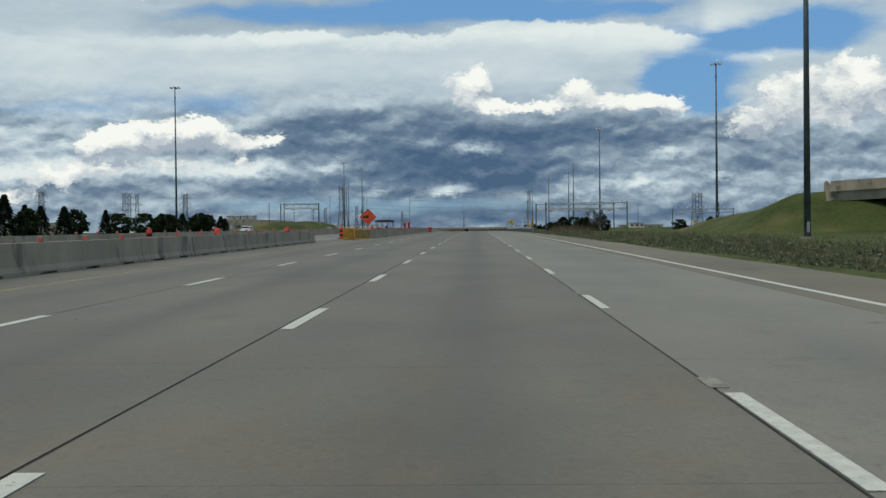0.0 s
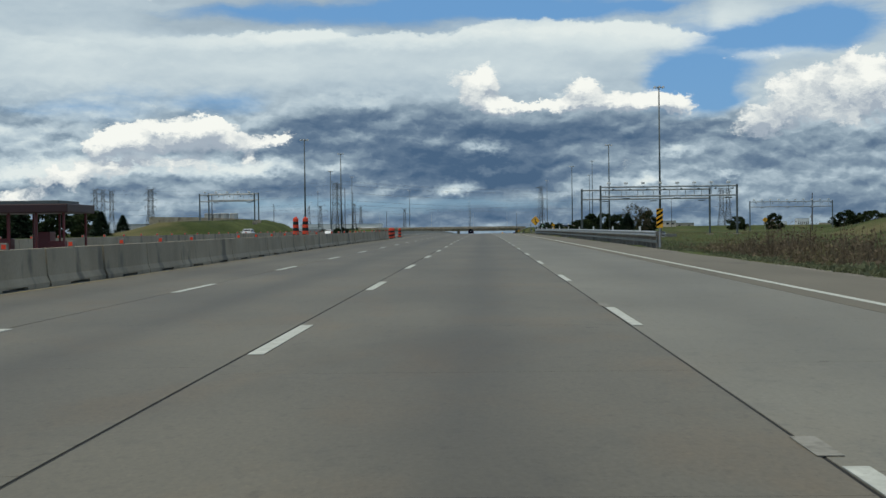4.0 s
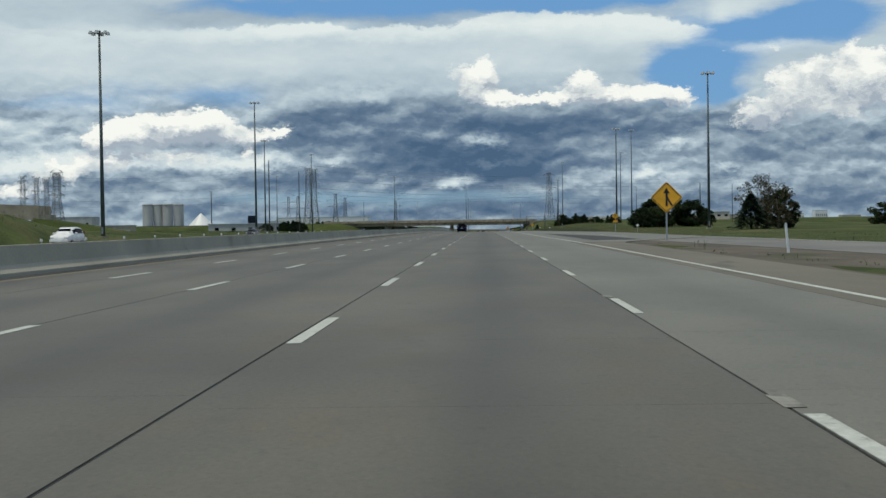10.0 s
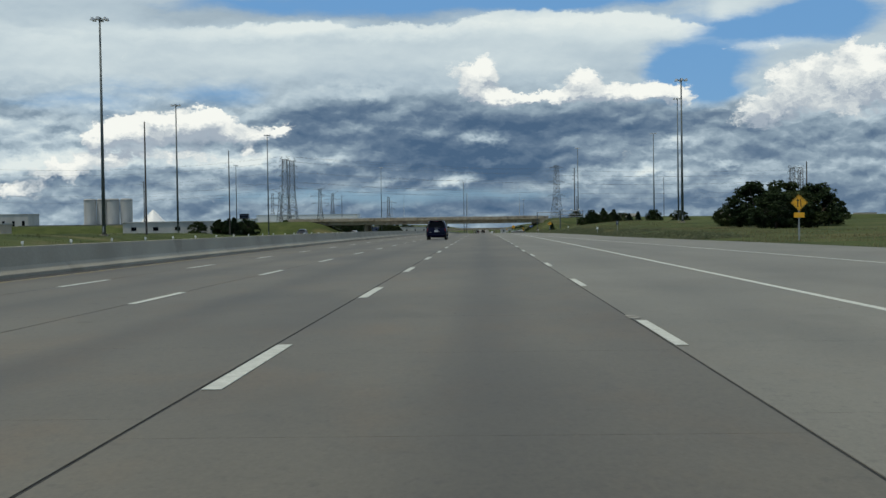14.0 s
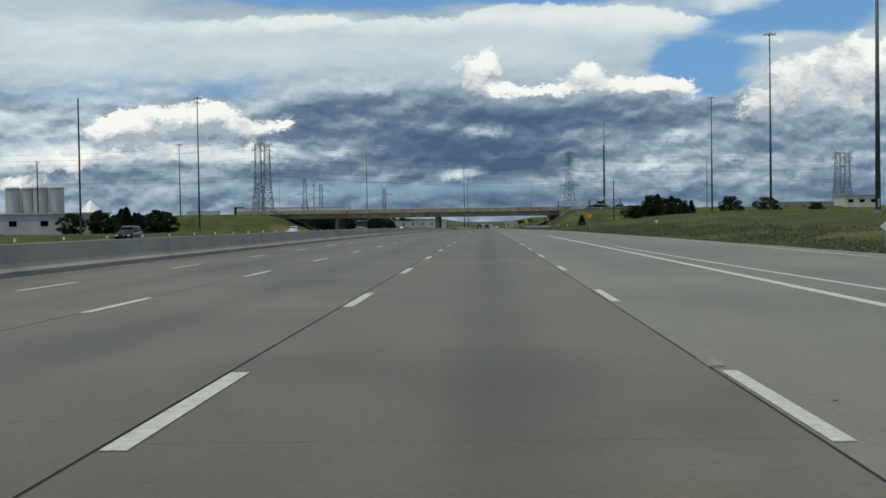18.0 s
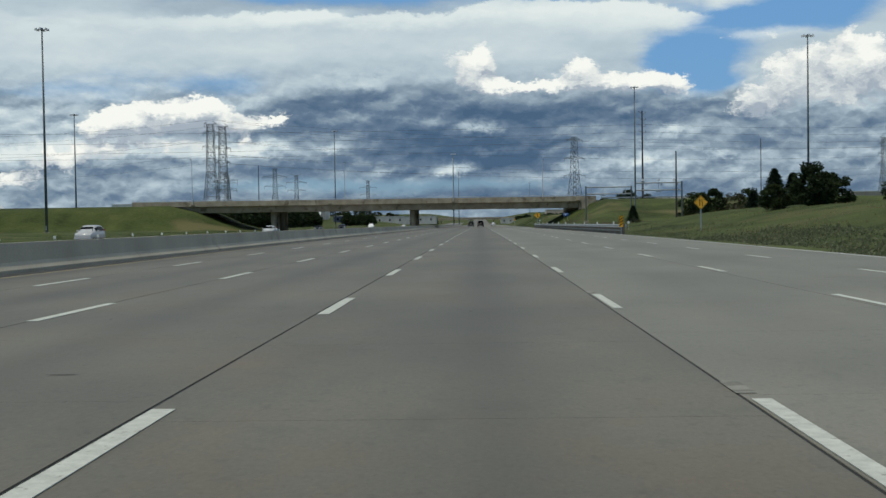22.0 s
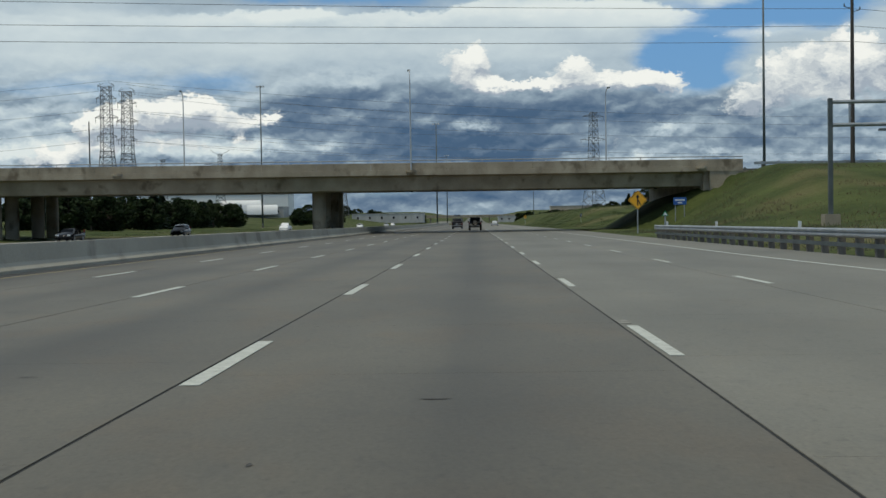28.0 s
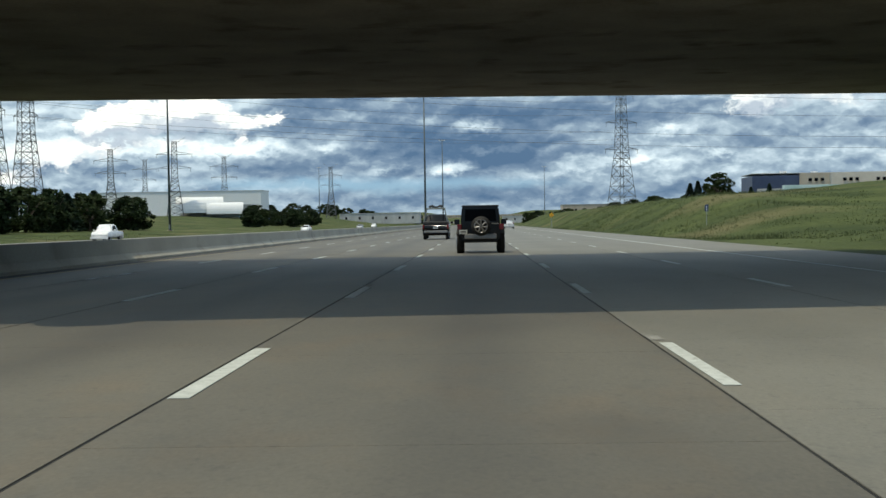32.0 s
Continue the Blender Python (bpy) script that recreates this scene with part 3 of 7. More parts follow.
LEAF = foliage("leaves_green", (0.018, 0.031, 0.011), (0.044, 0.060, 0.021))
LEAF_DARK = foliage("leaves_dark", (0.011, 0.022, 0.009), (0.027, 0.043, 0.015))
LEAF_OLIVE = foliage("leaves_olive", (0.05, 0.05, 0.025), (0.10, 0.085, 0.05))
NEEDLE = foliage("needles", (0.010, 0.024, 0.014), (0.026, 0.048, 0.026), 0.1)
WEED = foliage("weed_green", (0.09, 0.108, 0.055), (0.18, 0.19, 0.115), 0.4, 1.3, 0.3)
WEED_DRY = foliage("weed_dry", (0.14, 0.132, 0.062), (0.26, 0.235, 0.13), 0.4, 1.3, 0.3)
WEED_GREEN = foliage("weed_deep_green", (0.05, 0.07, 0.028), (0.11, 0.125, 0.055), 0.35, 1.0, 0.35)
WEED_BROWN = foliage("weed_brown", (0.10, 0.078, 0.05), (0.19, 0.148, 0.10), 0.4, 1.3, 0.3)
BARK = surface("bark", (0.045, 0.035, 0.026), (0.10, 0.08, 0.06), 2.0, 20.0, 0.9, 0, 0.5, None, 0.02, (1, 1, 0.3))


def car_paint(name, colour):
    return plain(name, colour, 0.10, 0.0, 0.18, 0.2)


PAINT_NAVY, PAINT_SILVER = plain("paint_navy", (0.0012, 0.0026, 0.016), 0.16, 0.0, 0.12, 0.08), car_paint("paint_silver", (0.42, 0.43, 0.44))
PAINT_WHITE, PAINT_BLACK = car_paint("paint_white", (0.75, 0.75, 0.74)), car_paint("paint_black", (0.004, 0.0045, 0.006))
GLASS_DARK = plain("tinted_glass", (0.003, 0.004, 0.006), 0.08, 0.0, 0.1)
GLASS_DARK.node_tree.nodes["Principled BSDF"].inputs["IOR"].default_value = 1.22
GLASS_CLEAR = plain("lamp_glass", (0.6, 0.62, 0.62), 0.1, 0.0, 0.6)
TAIL_RED = plain("tail_lamp_red", (0.13, 0.006, 0.006), 0.2, 0.0, 0.6)
RIM = plain("bright_alloy", (0.34, 0.335, 0.33), 0.38, 0.7)
PYLON_STEEL = surface("pylon_steel", (0.07, 0.078, 0.08), (0.13, 0.14, 0.145), 0.5, 10.0, 0.6, 0.4, 0.0)
WIRE = plain("cable_dark", (0.10, 0.105, 0.11), 0.6)
WOOD_DARK = surface("dark_pole", (0.035, 0.032, 0.03), (0.08, 0.07, 0.06), 1.0, 20.0, 0.85, 0, 0.2, None, 0.004, (1, 1, 0.15))
SILO = surface("pale_concrete", (0.34, 0.34, 0.33), (0.5, 0.5, 0.48), 0.2, 8.0, 0.85, 0, 0.1, ((0.26, 0.25, 0.24), 0.15, 0.62), 0.01, (1, 1, 0.3))
PANEL_BLUE = surface("blue_panels", (0.035, 0.05, 0.10), (0.06, 0.08, 0.14), 0.3, 6.0, 0.5)
BEIGE = surface("beige_panels", (0.36, 0.31, 0.24), (0.46, 0.40, 0.32), 0.3, 6.0, 0.8)
CREAM = surface("cream_panels", (0.50, 0.45, 0.38), (0.60, 0.55, 0.47), 0.3, 6.0, 0.8)
TRAILER = surface("trailer_green", (0.35, 0.50, 0.48), (0.62, 0.70, 0.68), 0.25, 3.0, 0.6)
TAR = surface("tar_mark", (0.05, 0.048, 0.045), (0.085, 0.082, 0.076), 3.0, 40.0, 0.85)

# ---- ground ----
def ridge(x, s, ax, ay, bx_, by, width, ha, hb):
    """A bank along a line from a to b, falling off to both sides."""
    dx, dy = bx_ - ax, by - ay
    u = max(0.0, min(1.0, ((x - ax) * dx + (s - ay) * dy) / (dx * dx + dy * dy)))
    d = math.hypot(x - ax - u * dx, s - ay - u * dy)
    return (ha + (hb - ha) * u) * (1 - smooth(width * 0.25, width, d))


def right_edge(s):
    """Outer edge of the right-hand pavement."""
    e = 8.05
    e += 9.5 * smooth(395, 425, s) - 9.5 * smooth(480, 590, s) + 4.7 * smooth(470, 600, s)
    e -= 1.2 * smooth(600, 720, s)
    e += 1.0 * smooth(980, 1060, s)
    return e


def lay(x, s):
    """Height of the land over the carriageway's own height."""
    z = -0.06
    e = right_edge(s)
    if x > e:
        u = x - e
        z -= 0.35 * smooth(0.3, 5, u)
        z += max(ridge(x, s, 53.2, 183, 58.6, 228, 17, 5.9, 4.1), ridge(x, s, 58.6, 228, 65.1, 300.7, 18, 4.1, 3.3), ridge(x, s, 65.1, 300.7, 68.7, 347.4, 17, 3.3, 0.2))
        rise = smooth(650, 790, s) * (1 - smooth(880, 940, s))
        z += rise * 3.0 * smooth(2, 26, u) + 0.8 * smooth(520, 620, s) * (1 - smooth(700, 800, s)) * smooth(2, 10, u)
        hill = smooth(1085, 1180, s) * (1 - smooth(1500, 1700, s))
        z += hill * (4.6 * smooth(3, 16, u) + 2.0 * smooth(16, 50, u))
    if x < -12.6:
        u = -12.6 - x
        z -= 0.25 * smooth(0.5, 3, u) + 0.2 * smooth(300, 330, s) * smooth(2, 6, u) * (1 - smooth(8, 11, u))
        if u > 36:
            z += 0.6 * smooth(36, 60, u)
            z += max(ridge(x, s, -66, 395, -61, 455, 17, 3.2, 4.4), ridge(x, s, -61, 455, -66, 500, 16, 4.4, 1.2), ridge(x, s, -66, 500, -70.5, 733.9, 20, 0.9, 0.8))
    # approach banks of the overpass
    x -= 0.9
    front = 1044.5 + 0.096 * x
    if x > 12 and s < front + 60:
        if s < front:
            z = max(z, (0.9 + 6.2 * smooth(975, 1042, s)) * max(0.0, min(1.0, (x - 20.0 + 6.0 * (1 - smooth(960, 1042, s))) / 12.5))) if s > 905 else z
        else:
            z = max(z, max(5.3 * max(0.0, min(1.0, (x - 17.0) / 9.6)), 7.0 * smooth(27, 29, x)) * (1 - smooth(28, 55, s - front)))
    if x < -58:
        w = 1 - smooth(16.0, 34.0, abs(s - front - 14))
        z = max(z, w * 7.0 * smooth(62, 84, -x)) if w > 0.01 else z
    # the land levels out away from the road
    x += 0.9
    far = smooth(62, 175, abs(x)) * (1 - 0.9 * smooth(930, 1000, s) * (1 - smooth(1085, 1140, s)))
    level = (1.4 + 1.0 * smooth(1050, 1150, s) - 3.0 * smooth(1500, 2200, s)) if x > 0 else (1.0 - 2.0 * smooth(700, 1100, s))
    return (1 - far) * (road_z(s) + z) + far * level


def grow(a, b, d0, ratio):
    out, d = [a], d0
    while out[-1] < b:
        out.append(out[-1] + d)
        d *= ratio
    return out


g_x = sorted(set([-12.9, -13.4, -12.5, -9.0, 0, 5.0] + [round(-v, 2) for v in grow(14, 2600, 1.5, 1.09)] + [round(v, 2) for v in grow(7.0, 34, 0.6, 1.02)] + [round(v, 2) for v in grow(34.5, 2600, 1.5, 1.09)]))
g_y = sorted(set([-400, -250, -120, -60] + [float(v) for v in range(-30, 1300, 6)] + grow(1300, 4600, 12, 1.08)))
gv = [(x, s, lay(x, s) + (noise.noise((x * 0.09, s * 0.09, 0)) * 0.22 + noise.noise((x * 0.35, s * 0.35, 3)) * 0.07) * (1 if (x > right_edge(s) + 0.6 or x < -49) else 0)) for s in g_y for x in g_x]
nx = len(g_x)
gf = [(j * nx + i, j * nx + i + 1, (j + 1) * nx + i + 1, (j + 1) * nx + i) for j in range(len(g_y) - 1) for i in range(nx - 1)]
me = bpy.data.meshes.new("ground")
me.from_pydata(gv, [], gf)
me.materials.append(GRASS)
for p in me.polygons:
    p.use_smooth = True
ground = tagged(new("ground", me), "rough grass verge and open fields beside the motorway", "ground", kind="structure")

# ---- carriageway: lanes as slabs, joints between them ----
LINES = [-12.1, -9.2, -5.8, -2.2, 1.6, 5.2]
road = tagged(new("road"), "pale grey concrete motorway with worn lane markings", "road", kind="structure")
SLAB = 4.6


def lane_mesh(name, x0, x1, y0, y1, step=SLAB):
    """A run of slabs with narrow open joints, its edges following functions of the distance."""
    bm = bmesh.new()
    for a, b in zip(steps(y0, y1, step), steps(y0, y1, step)[1:]):
        a, b = a + 0.002, b - 0.002
        f0 = x0 if callable(x0) else (lambda s: x0)
        f1 = x1 if callable(x1) else (lambda s: x1)
        top = [bm.verts.new(p) for p in ((f0(a), a, road_z(a)), (f1(a), a, road_z(a)), (f1(b), b, road_z(b)), (f0(b), b, road_z(b)))]
        bot = [bm.verts.new((v.co.x, v.co.y, v.co.z - 0.06)) for v in top]
        bm.faces.new(top)
        for i in range(4):
            j = (i + 1) % 4
            bm.faces.new((top[j], top[i], bot[i], bot[j]))
    return bm


for x0, x1, y0 in ((-12.15, -9.21, -40), (-9.19, -5.812, -40), (-5.788, -2.222, -40), (lambda s: 1.785 if s < 540.4 else 1.715, 5.19, -40)):
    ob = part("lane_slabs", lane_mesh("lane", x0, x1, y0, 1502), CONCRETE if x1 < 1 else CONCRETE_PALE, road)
    tagged(ob, kind="stuff")
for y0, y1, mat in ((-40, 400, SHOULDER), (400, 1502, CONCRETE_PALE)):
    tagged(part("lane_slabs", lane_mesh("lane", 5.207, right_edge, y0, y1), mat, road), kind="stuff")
tagged(part("lane_slabs", lane_mesh("lane", -2.195, 1.69, 1100, 1502), CONCRETE, road), kind="stuff")
tagged(part("lane_slabs", lane_mesh("lane", -12.15, right_edge, 1502.2, 4500, 40), CONCRETE, road), kind="stuff")
slab_wide = mesh("slab", bx(bmesh.new(), -1.974, 1.974, -SLAB / 2 + 0.002, SLAB / 2 - 0.002, -0.06, 0), CONCRETE)
slab_slim = mesh("slab", bx(bmesh.new(), -1.939, 1.939, -SLAB / 2 + 0.002, SLAB / 2 - 0.002, -0.06, 0), CONCRETE)
for i in range(248):
    s = -40.4 + SLAB * (i + 0.5)
    ob = new("slab", slab_wide if s < 540 else slab_slim)
    ob.parent = road
    slope = math.degrees((road_z(s + 1) - road_z(s - 1)) / 2)
    ob.matrix_basis = pose(-0.2175 if s < 540 else -0.2525, s, road_z(s), slope, 0, 0)

bed = bmesh.new()
strip(bed, lambda s: [(-12.2, -0.30), (right_edge(s) + 0.02, -0.30), (right_edge(s) + 0.02, -0.006), (-12.2, -0.006)], steps(-45, 1510, 9))
part("joint_bed", bed, SEAL, road)
# dashed lane lines
DASH, PITCH = 3.4, 11.5


def dash_mesh(name, w):
    return mesh(name, bx(bmesh.new(), -w / 2, w / 2, -DASH, 0, 0.0, 0.005), WHITE)


DASH_ME = dash_mesh("lane_dash", 0.155)
SLIM_ME = mesh("lane_dash", bx(bmesh.new(), -0.065, 0.065, -3.1, 0, 0.0, 0.005), WHITE)
REST_ME = mesh("old_dash_end", bx(bmesh.new(), -0.11, 0.03, 0.28, 0.85, 0.0, 0.004), WHITE_OLD)
marks = tagged(new("lane_markings"), "worn white and faded yellow painted lane markings", "markings", kind="structure")


def dashes(x, y0, y1, phase):
    s = y0 - (y0 % PITCH) + phase * PITCH
    while s < y1:
        if s > y0:
            ob = new("lane_dash", SLIM_ME if x > 1 else DASH_ME)
            ob.parent = marks
            ob.matrix_basis = pose(x, s, road_z(s) + 0.003, math.degrees((road_z(s + 1) - road_z(s - 1)) / 2), 0, 0)
            if x > 1 and x < 2:
                ob = new("old_dash_end", REST_ME)
                ob.parent = marks
                ob.matrix_basis = pose(x, s, road_z(s) + 0.003, math.degrees((road_z(s + 1) - road_z(s - 1)) / 2), 0, 0)
        s += PITCH


def line(x, y0, y1, w, material, name="edge_line"):
    fx = x if callable(x) else (lambda s: x)
    bm = bmesh.new()
    strip(bm, lambda s: [(fx(s) - w / 2, -0.01), (fx(s) + w / 2, -0.01), (fx(s) + w / 2, 0.005), (fx(s) - w / 2, 0.005)], steps(y0, y1, 6))
    return part(name, bm, material, marks)


for y0, y1, f in ((-30, 180, 0.512), (180, 240, 0.51), (240, 600, 0.562), (600, 770, 0.528), (770, 850, 0.63), (850, 940, 0.53), (940, 1100, 0.545)):
    dashes(-2.10, y0, y1, f)
for y0, y1, f in ((-30, 190, 0.74), (190, 330, 0.779), (330, 420, 0.845), (420, 505, 0.791), (505, 760, 0.545), (760, 940, 0.645), (940, 1100, 0.55)):
    dashes(1.85 if y0 < 500 else 1.80 if y0 < 700 else 1.82, y0, y1, f)
for y0, y1, f in ((-30, 90, 0.43), (90, 450, 0.50), (450, 900, 0.48), (900, 1400, 0.54)):
    dashes(-5.75, y0, y1, f)
dashes(-9.12, 300, 700, 0.03)
dashes(-9.12, 700, 1400, 0.29)
dashes(5.35, 690, 800, 0.477)
dashes(5.42, 800, 900, 0.10)
dashes(5.42, 900, 1400, 0.65)
dashes(8.4, 730, 800, 0.24)
dashes(8.55, 800, 925, 0.89)
line(lambda s: -9.0 - 2.45 * smooth(262, 360, s), -40, 1500, 0.12, YELLOW)
line(lambda s: 5.72 - 0.47 * smooth(380, 460, s), -40, 560, 0.15, WHITE)
line(5.25, 560, 690, 0.21, WHITE)

# ---- median wall ----
wall_bm = bmesh.new()
strip(wall_bm, [(-13.0, -0.1), (-12.15, -0.1), (-12.15, 0.10), (-12.34, 0.30), (-12.42, 0.80), (-12.72, 0.80), (-12.80, 0.30), (-13.0, 0.12)], steps(262, 1500, 6))
gutter = bmesh.new()
strip(gutter, [(-12.2, -0.04), (-11.62, -0.04), (-11.62, 0.004), (-12.2, 0.004)], steps(262, 1500, 6))
part("gutter", gutter, ASPHALT, road, "dark dirty gutter strip along the median wall")
wall = tagged(part("median_wall", wall_bm, WALL), "smooth grey cast concrete median wall", "barrier", kind="structure")


# ---- opposite carriageway and paved median ----
opp = bmesh.new()
strip(opp, [(-47, -0.6), (-24, -0.6), (-24, -0.2), (-47, -0.2)], steps(-100, 2600, 12))
tagged(part("road_opposite", opp, OPP_ROAD), "grey opposite carriageway beyond the median", "road", kind="structure")
pad = bmesh.new()
strip(pad, lambda s: [(-24.0, -0.5), (-12.2, -0.5), (-12.2, -0.03), (-24.0, -0.17)], steps(-60, 330, 8))
tagged(part("median_paving", pad, OPP_ROAD), "worn grey paving of the widened median under roadworks", "pavement", kind="structure")
for x in (-28.0, -35.5, -39.2, -46.2):
    bm = bmesh.new()
    strip(bm, [(x - 0.07, -0.22), (x + 0.07, -0.22), (x + 0.07, -0.193), (x - 0.07, -0.193)], steps(-60, 1800, 12))
    part("edge_line", bm, WHITE if x < -29 else YELLOW, marks)
gore = bmesh.new()
loft(gore, [[(7.35, s, road_z(s) - 0.02), (7.55 + min(3.2, 0.085 * (473 - s)), s, road_z(s) - 0.02), (7.55 + min(3.2, 0.085 * (473 - s)), s, road_z(s) + 0.005), (7.35, s, road_z(s) + 0.005)] for s in steps(408, 473, 5)])
part("asphalt_patch", gore, ASPHALT, road, "dark asphalt wedge between the lane and the ramp")
line(lambda s: 12.3 - 6.4 * smooth(425, 640, s), 430, 640, 0.13, WHITE)
line(lambda s: 11.4 - 2.6 * smooth(860, 945, s), 620, 1500, 0.13, WHITE)
shoulder = bmesh.new()
strip(shoulder, lambda s: [(right_edge(s) - 0.05, -0.35), (right_edge(s) + 1.0, -0.35), (right_edge(s) + 0.9, -0.08), (right_edge(s), -0.015)], steps(-60, 1500, 8))
tagged(part("gravel_shoulder", shoulder, GRAVEL), "narrow gravel shoulder between the paving and the grass", "ground", kind="structure")

# ramp coming in beside the carriageway, dirt island between
def ramp_left(s):
    return 10.2 + 4.0 * (1 - smooth(345, 428, s)) + 10.0 * (1 - smooth(180, 360, s))


bm = bmesh.new()
strip(bm, lambda s: [(ramp_left(s), -0.5), (ramp_left(s) + 8.2, -0.5), (ramp_left(s) + 8.2, -0.05), (ramp_left(s), -0.03)], steps(292, 432, 6))
tagged(part("ramp", bm, OPP_ROAD), "grey ramp roadway joining the motorway", "road", kind="structure")
line(lambda s: ramp_left(s) + 7.4, 292, 430, 0.13, WHITE)
bm = bmesh.new()
strip(bm, lambda s: [(right_edge(s) - 0.02, -0.5), (ramp_left(s) - 0.02, -0.5), (ramp_left(s) - 0.02, -0.05), (right_edge(s) - 0.02, -0.025)], steps(338, 424, 6))
tagged(part("dirt_island", bm, DIRT), "bare dirt and gravel island between lane and ramp", "ground", kind="structure")
s = thing("delineator_post", 11.03, 369.6, road_z(366) - 0.05, "leaning white plastic delineator post", "delineator")
part("post", tube(bmesh.new(), (0.04, 0, -0.1), (-0.06, 0, 1.0), 0.05, 0.05, 8), WHITE_BOX, s)
part("cap", tube(bmesh.new(), (-0.06, 0, 1.0), (-0.065, 0, 1.12), 0.055, 0.03, 8), LAMP_GREY, s)

# ---- temporary concrete barriers: one unit, set end to end ----
UNIT = 3.9
unit_bm = bmesh.new()
prof = [(-0.21, 0.06), (0.21, 0.06), (0.21, 0.10), (0.145, 0.24), (0.11, 0.82), (-0.11, 0.82), (-0.145, 0.24), (-0.21, 0.10)]
loft(unit_bm, [[(x, y, z) for x, z in prof] for y in (-UNIT / 2 + 0.006, UNIT / 2 - 0.006)])
bmesh.ops.bevel(unit_bm, geom=[e for e in unit_bm.edges if abs(e.verts[0].co.y) > 1.9 and abs(e.verts[1].co.y) > 1.9 and abs(e.verts[0].co.y - e.verts[1].co.y) < 0.1], offset=0.006, segments=1, affect="EDGES")
for y in (-1.3, 1.3):
    bx(unit_bm, -0.21, 0.21, y - 0.62, y + 0.62, 0.0, 0.06)
unit_me = mesh("body", unit_bm, BARRIER)
refl_me = mesh("reflector", bx(bmesh.new(), -0.075, 0.075, -0.04, 0.04, 0.81, 0.96, 0.01), WHITE_OLD)
refl_in = mesh("reflector_face", bx(bmesh.new(), -0.045, 0.045, -0.046, -0.041, 0.84, 0.93), BARREL_ORANGE)


def barrier_run(y0, y1, fx):
    for i, s in enumerate(steps(y0, y1, UNIT)[:-1]):
        c = s + UNIT / 2
        turn = math.degrees(math.atan2(fx(c - 1) - fx(c + 1), 2)) + random.uniform(-0.25, 0.25)
        b = tagged(new("concrete_barrier"), "precast concrete barrier unit with a small square reflector on top", "barrier", "temporary barriers")
        slope = math.degrees((road_z(c + 1) - road_z(c - 1)) / 2)
        b.matrix_basis = pose(fx(c) + random.uniform(-0.02, 0.02), c, road_z(c), slope, 0, turn)
        for nm, me_ in (("body", unit_me),) + ((("reflector", refl_me), ("reflector_face", refl_in)) if i % 4 or random.random() < 0.6 else ()):
            ob = new(nm, me_)
            ob.parent = b


barrier_run(-20, 87.5, lambda s: -11.2 - 0.005 * s)
barrier_run(107.6, 257.5, lambda s: -9.4 - 0.2 * (1 - smooth(108, 122, s)) - 0.6 * smooth(150, 258, s))
barrier_run(-20, 300, lambda s: -22.2)

# ---- crash cushion at the barrier's end ----
c = thing("crash_cushion", -10.35, 101.4, road_z(101.4), "dirty yellow crash cushion with a striped nose before the barrier", "crash cushion", rz=-8)
for i in range(6):
    bm = bx(bmesh.new(), -0.40, 0.40, 0.03 + i * 0.95, 0.92 + i * 0.95, 0.1, 0.88, 0.04)
    for k in (0.28, 0.52, 0.74):
        bx(bm, -0.44, 0.44, 0.0 + i * 0.95, 0.97 + i * 0.95, k, k + 0.1, 0.02)
    part("cell", bm, CUSHION, c)
part("skid", bx(bmesh.new(), -0.5, 0.5, -0.1, 5.8, 0.0, 0.1), SIGN_YELLOW, c)
part("nose", bx(bmesh.new(), -0.55, 0.45, -0.3, -0.02, 0.05, 0.98, 0.04), SIGN_YELLOW, c)
for k in range(7):
    z = -0.1 + k * 0.16
    bm = bmesh.new()
    loft(bm, [[(-0.53, yy, min(0.96, max(0.07, z + 0.30))), (0.43, yy, min(0.96, max(0.07, z))), (0.43, yy, min(0.96, max(0.07, z + 0.08))), (-0.53, yy, min(0.96, max(0.07, z + 0.38)))] for yy in (-0.307, -0.303)])
    part("stripe", bm, SIGN_BLACK, c)

# ---- construction barrels ----
def barrel(x, y, z, label="orange and black striped plastic construction barrel on a rubber base", base=True):
    b = thing("construction_barrel", x, y, z, label, "traffic barrel", "construction barrels")
    if base:
        part("rubber_base", tube(bmesh.new(), (0, 0, 0), (0, 0, 0.08), 0.33, 0.31, 14), RUBBER, b, "black rubber base ring")
    zs = [0.06, 0.26, 0.46, 0.66, 0.86, 1.06]
    for i in range(5):
        r0, r1 = 0.205 - 0.007 * i, 0.202 - 0.007 * i
        bm = bmesh.new()
        tube(bm, (0, 0, zs[i]), (0, 0, zs[i + 1] - 0.02), r0, r1, 16)
        tube(bm, (0, 0, zs[i + 1] - 0.02), (0, 0, zs[i + 1]), r1 - 0.006, r1 - 0.01, 16)
        part("band", bm, BARREL_ORANGE if i % 2 == 0 else RUBBER, b, smooth_shade=False)
    bm = bmesh.new()
    tube(bm, (0, 0, 1.04), (0, 0, 1.10), 0.17, 0.13, 14)
    bx(bm, -0.07, 0.07, -0.02, 0.02, 1.09, 1.17, 0.01)
    part("cap", bm, BARREL_ORANGE, b)
    return b


for x, y in ((-9.8, 258.9), (-10.2, 266.7), (-10.6, 274.2), (-10.2, 279.5), (-13.7, 65.0), (-13.6, 88.6), (-20.1, 50.0), (-20.3, 76.0), (-12.4, 113.6), (-11.6, 137.7)):
    barrel(x, y, road_z(y) - (0.05 if x < -12 else 0))
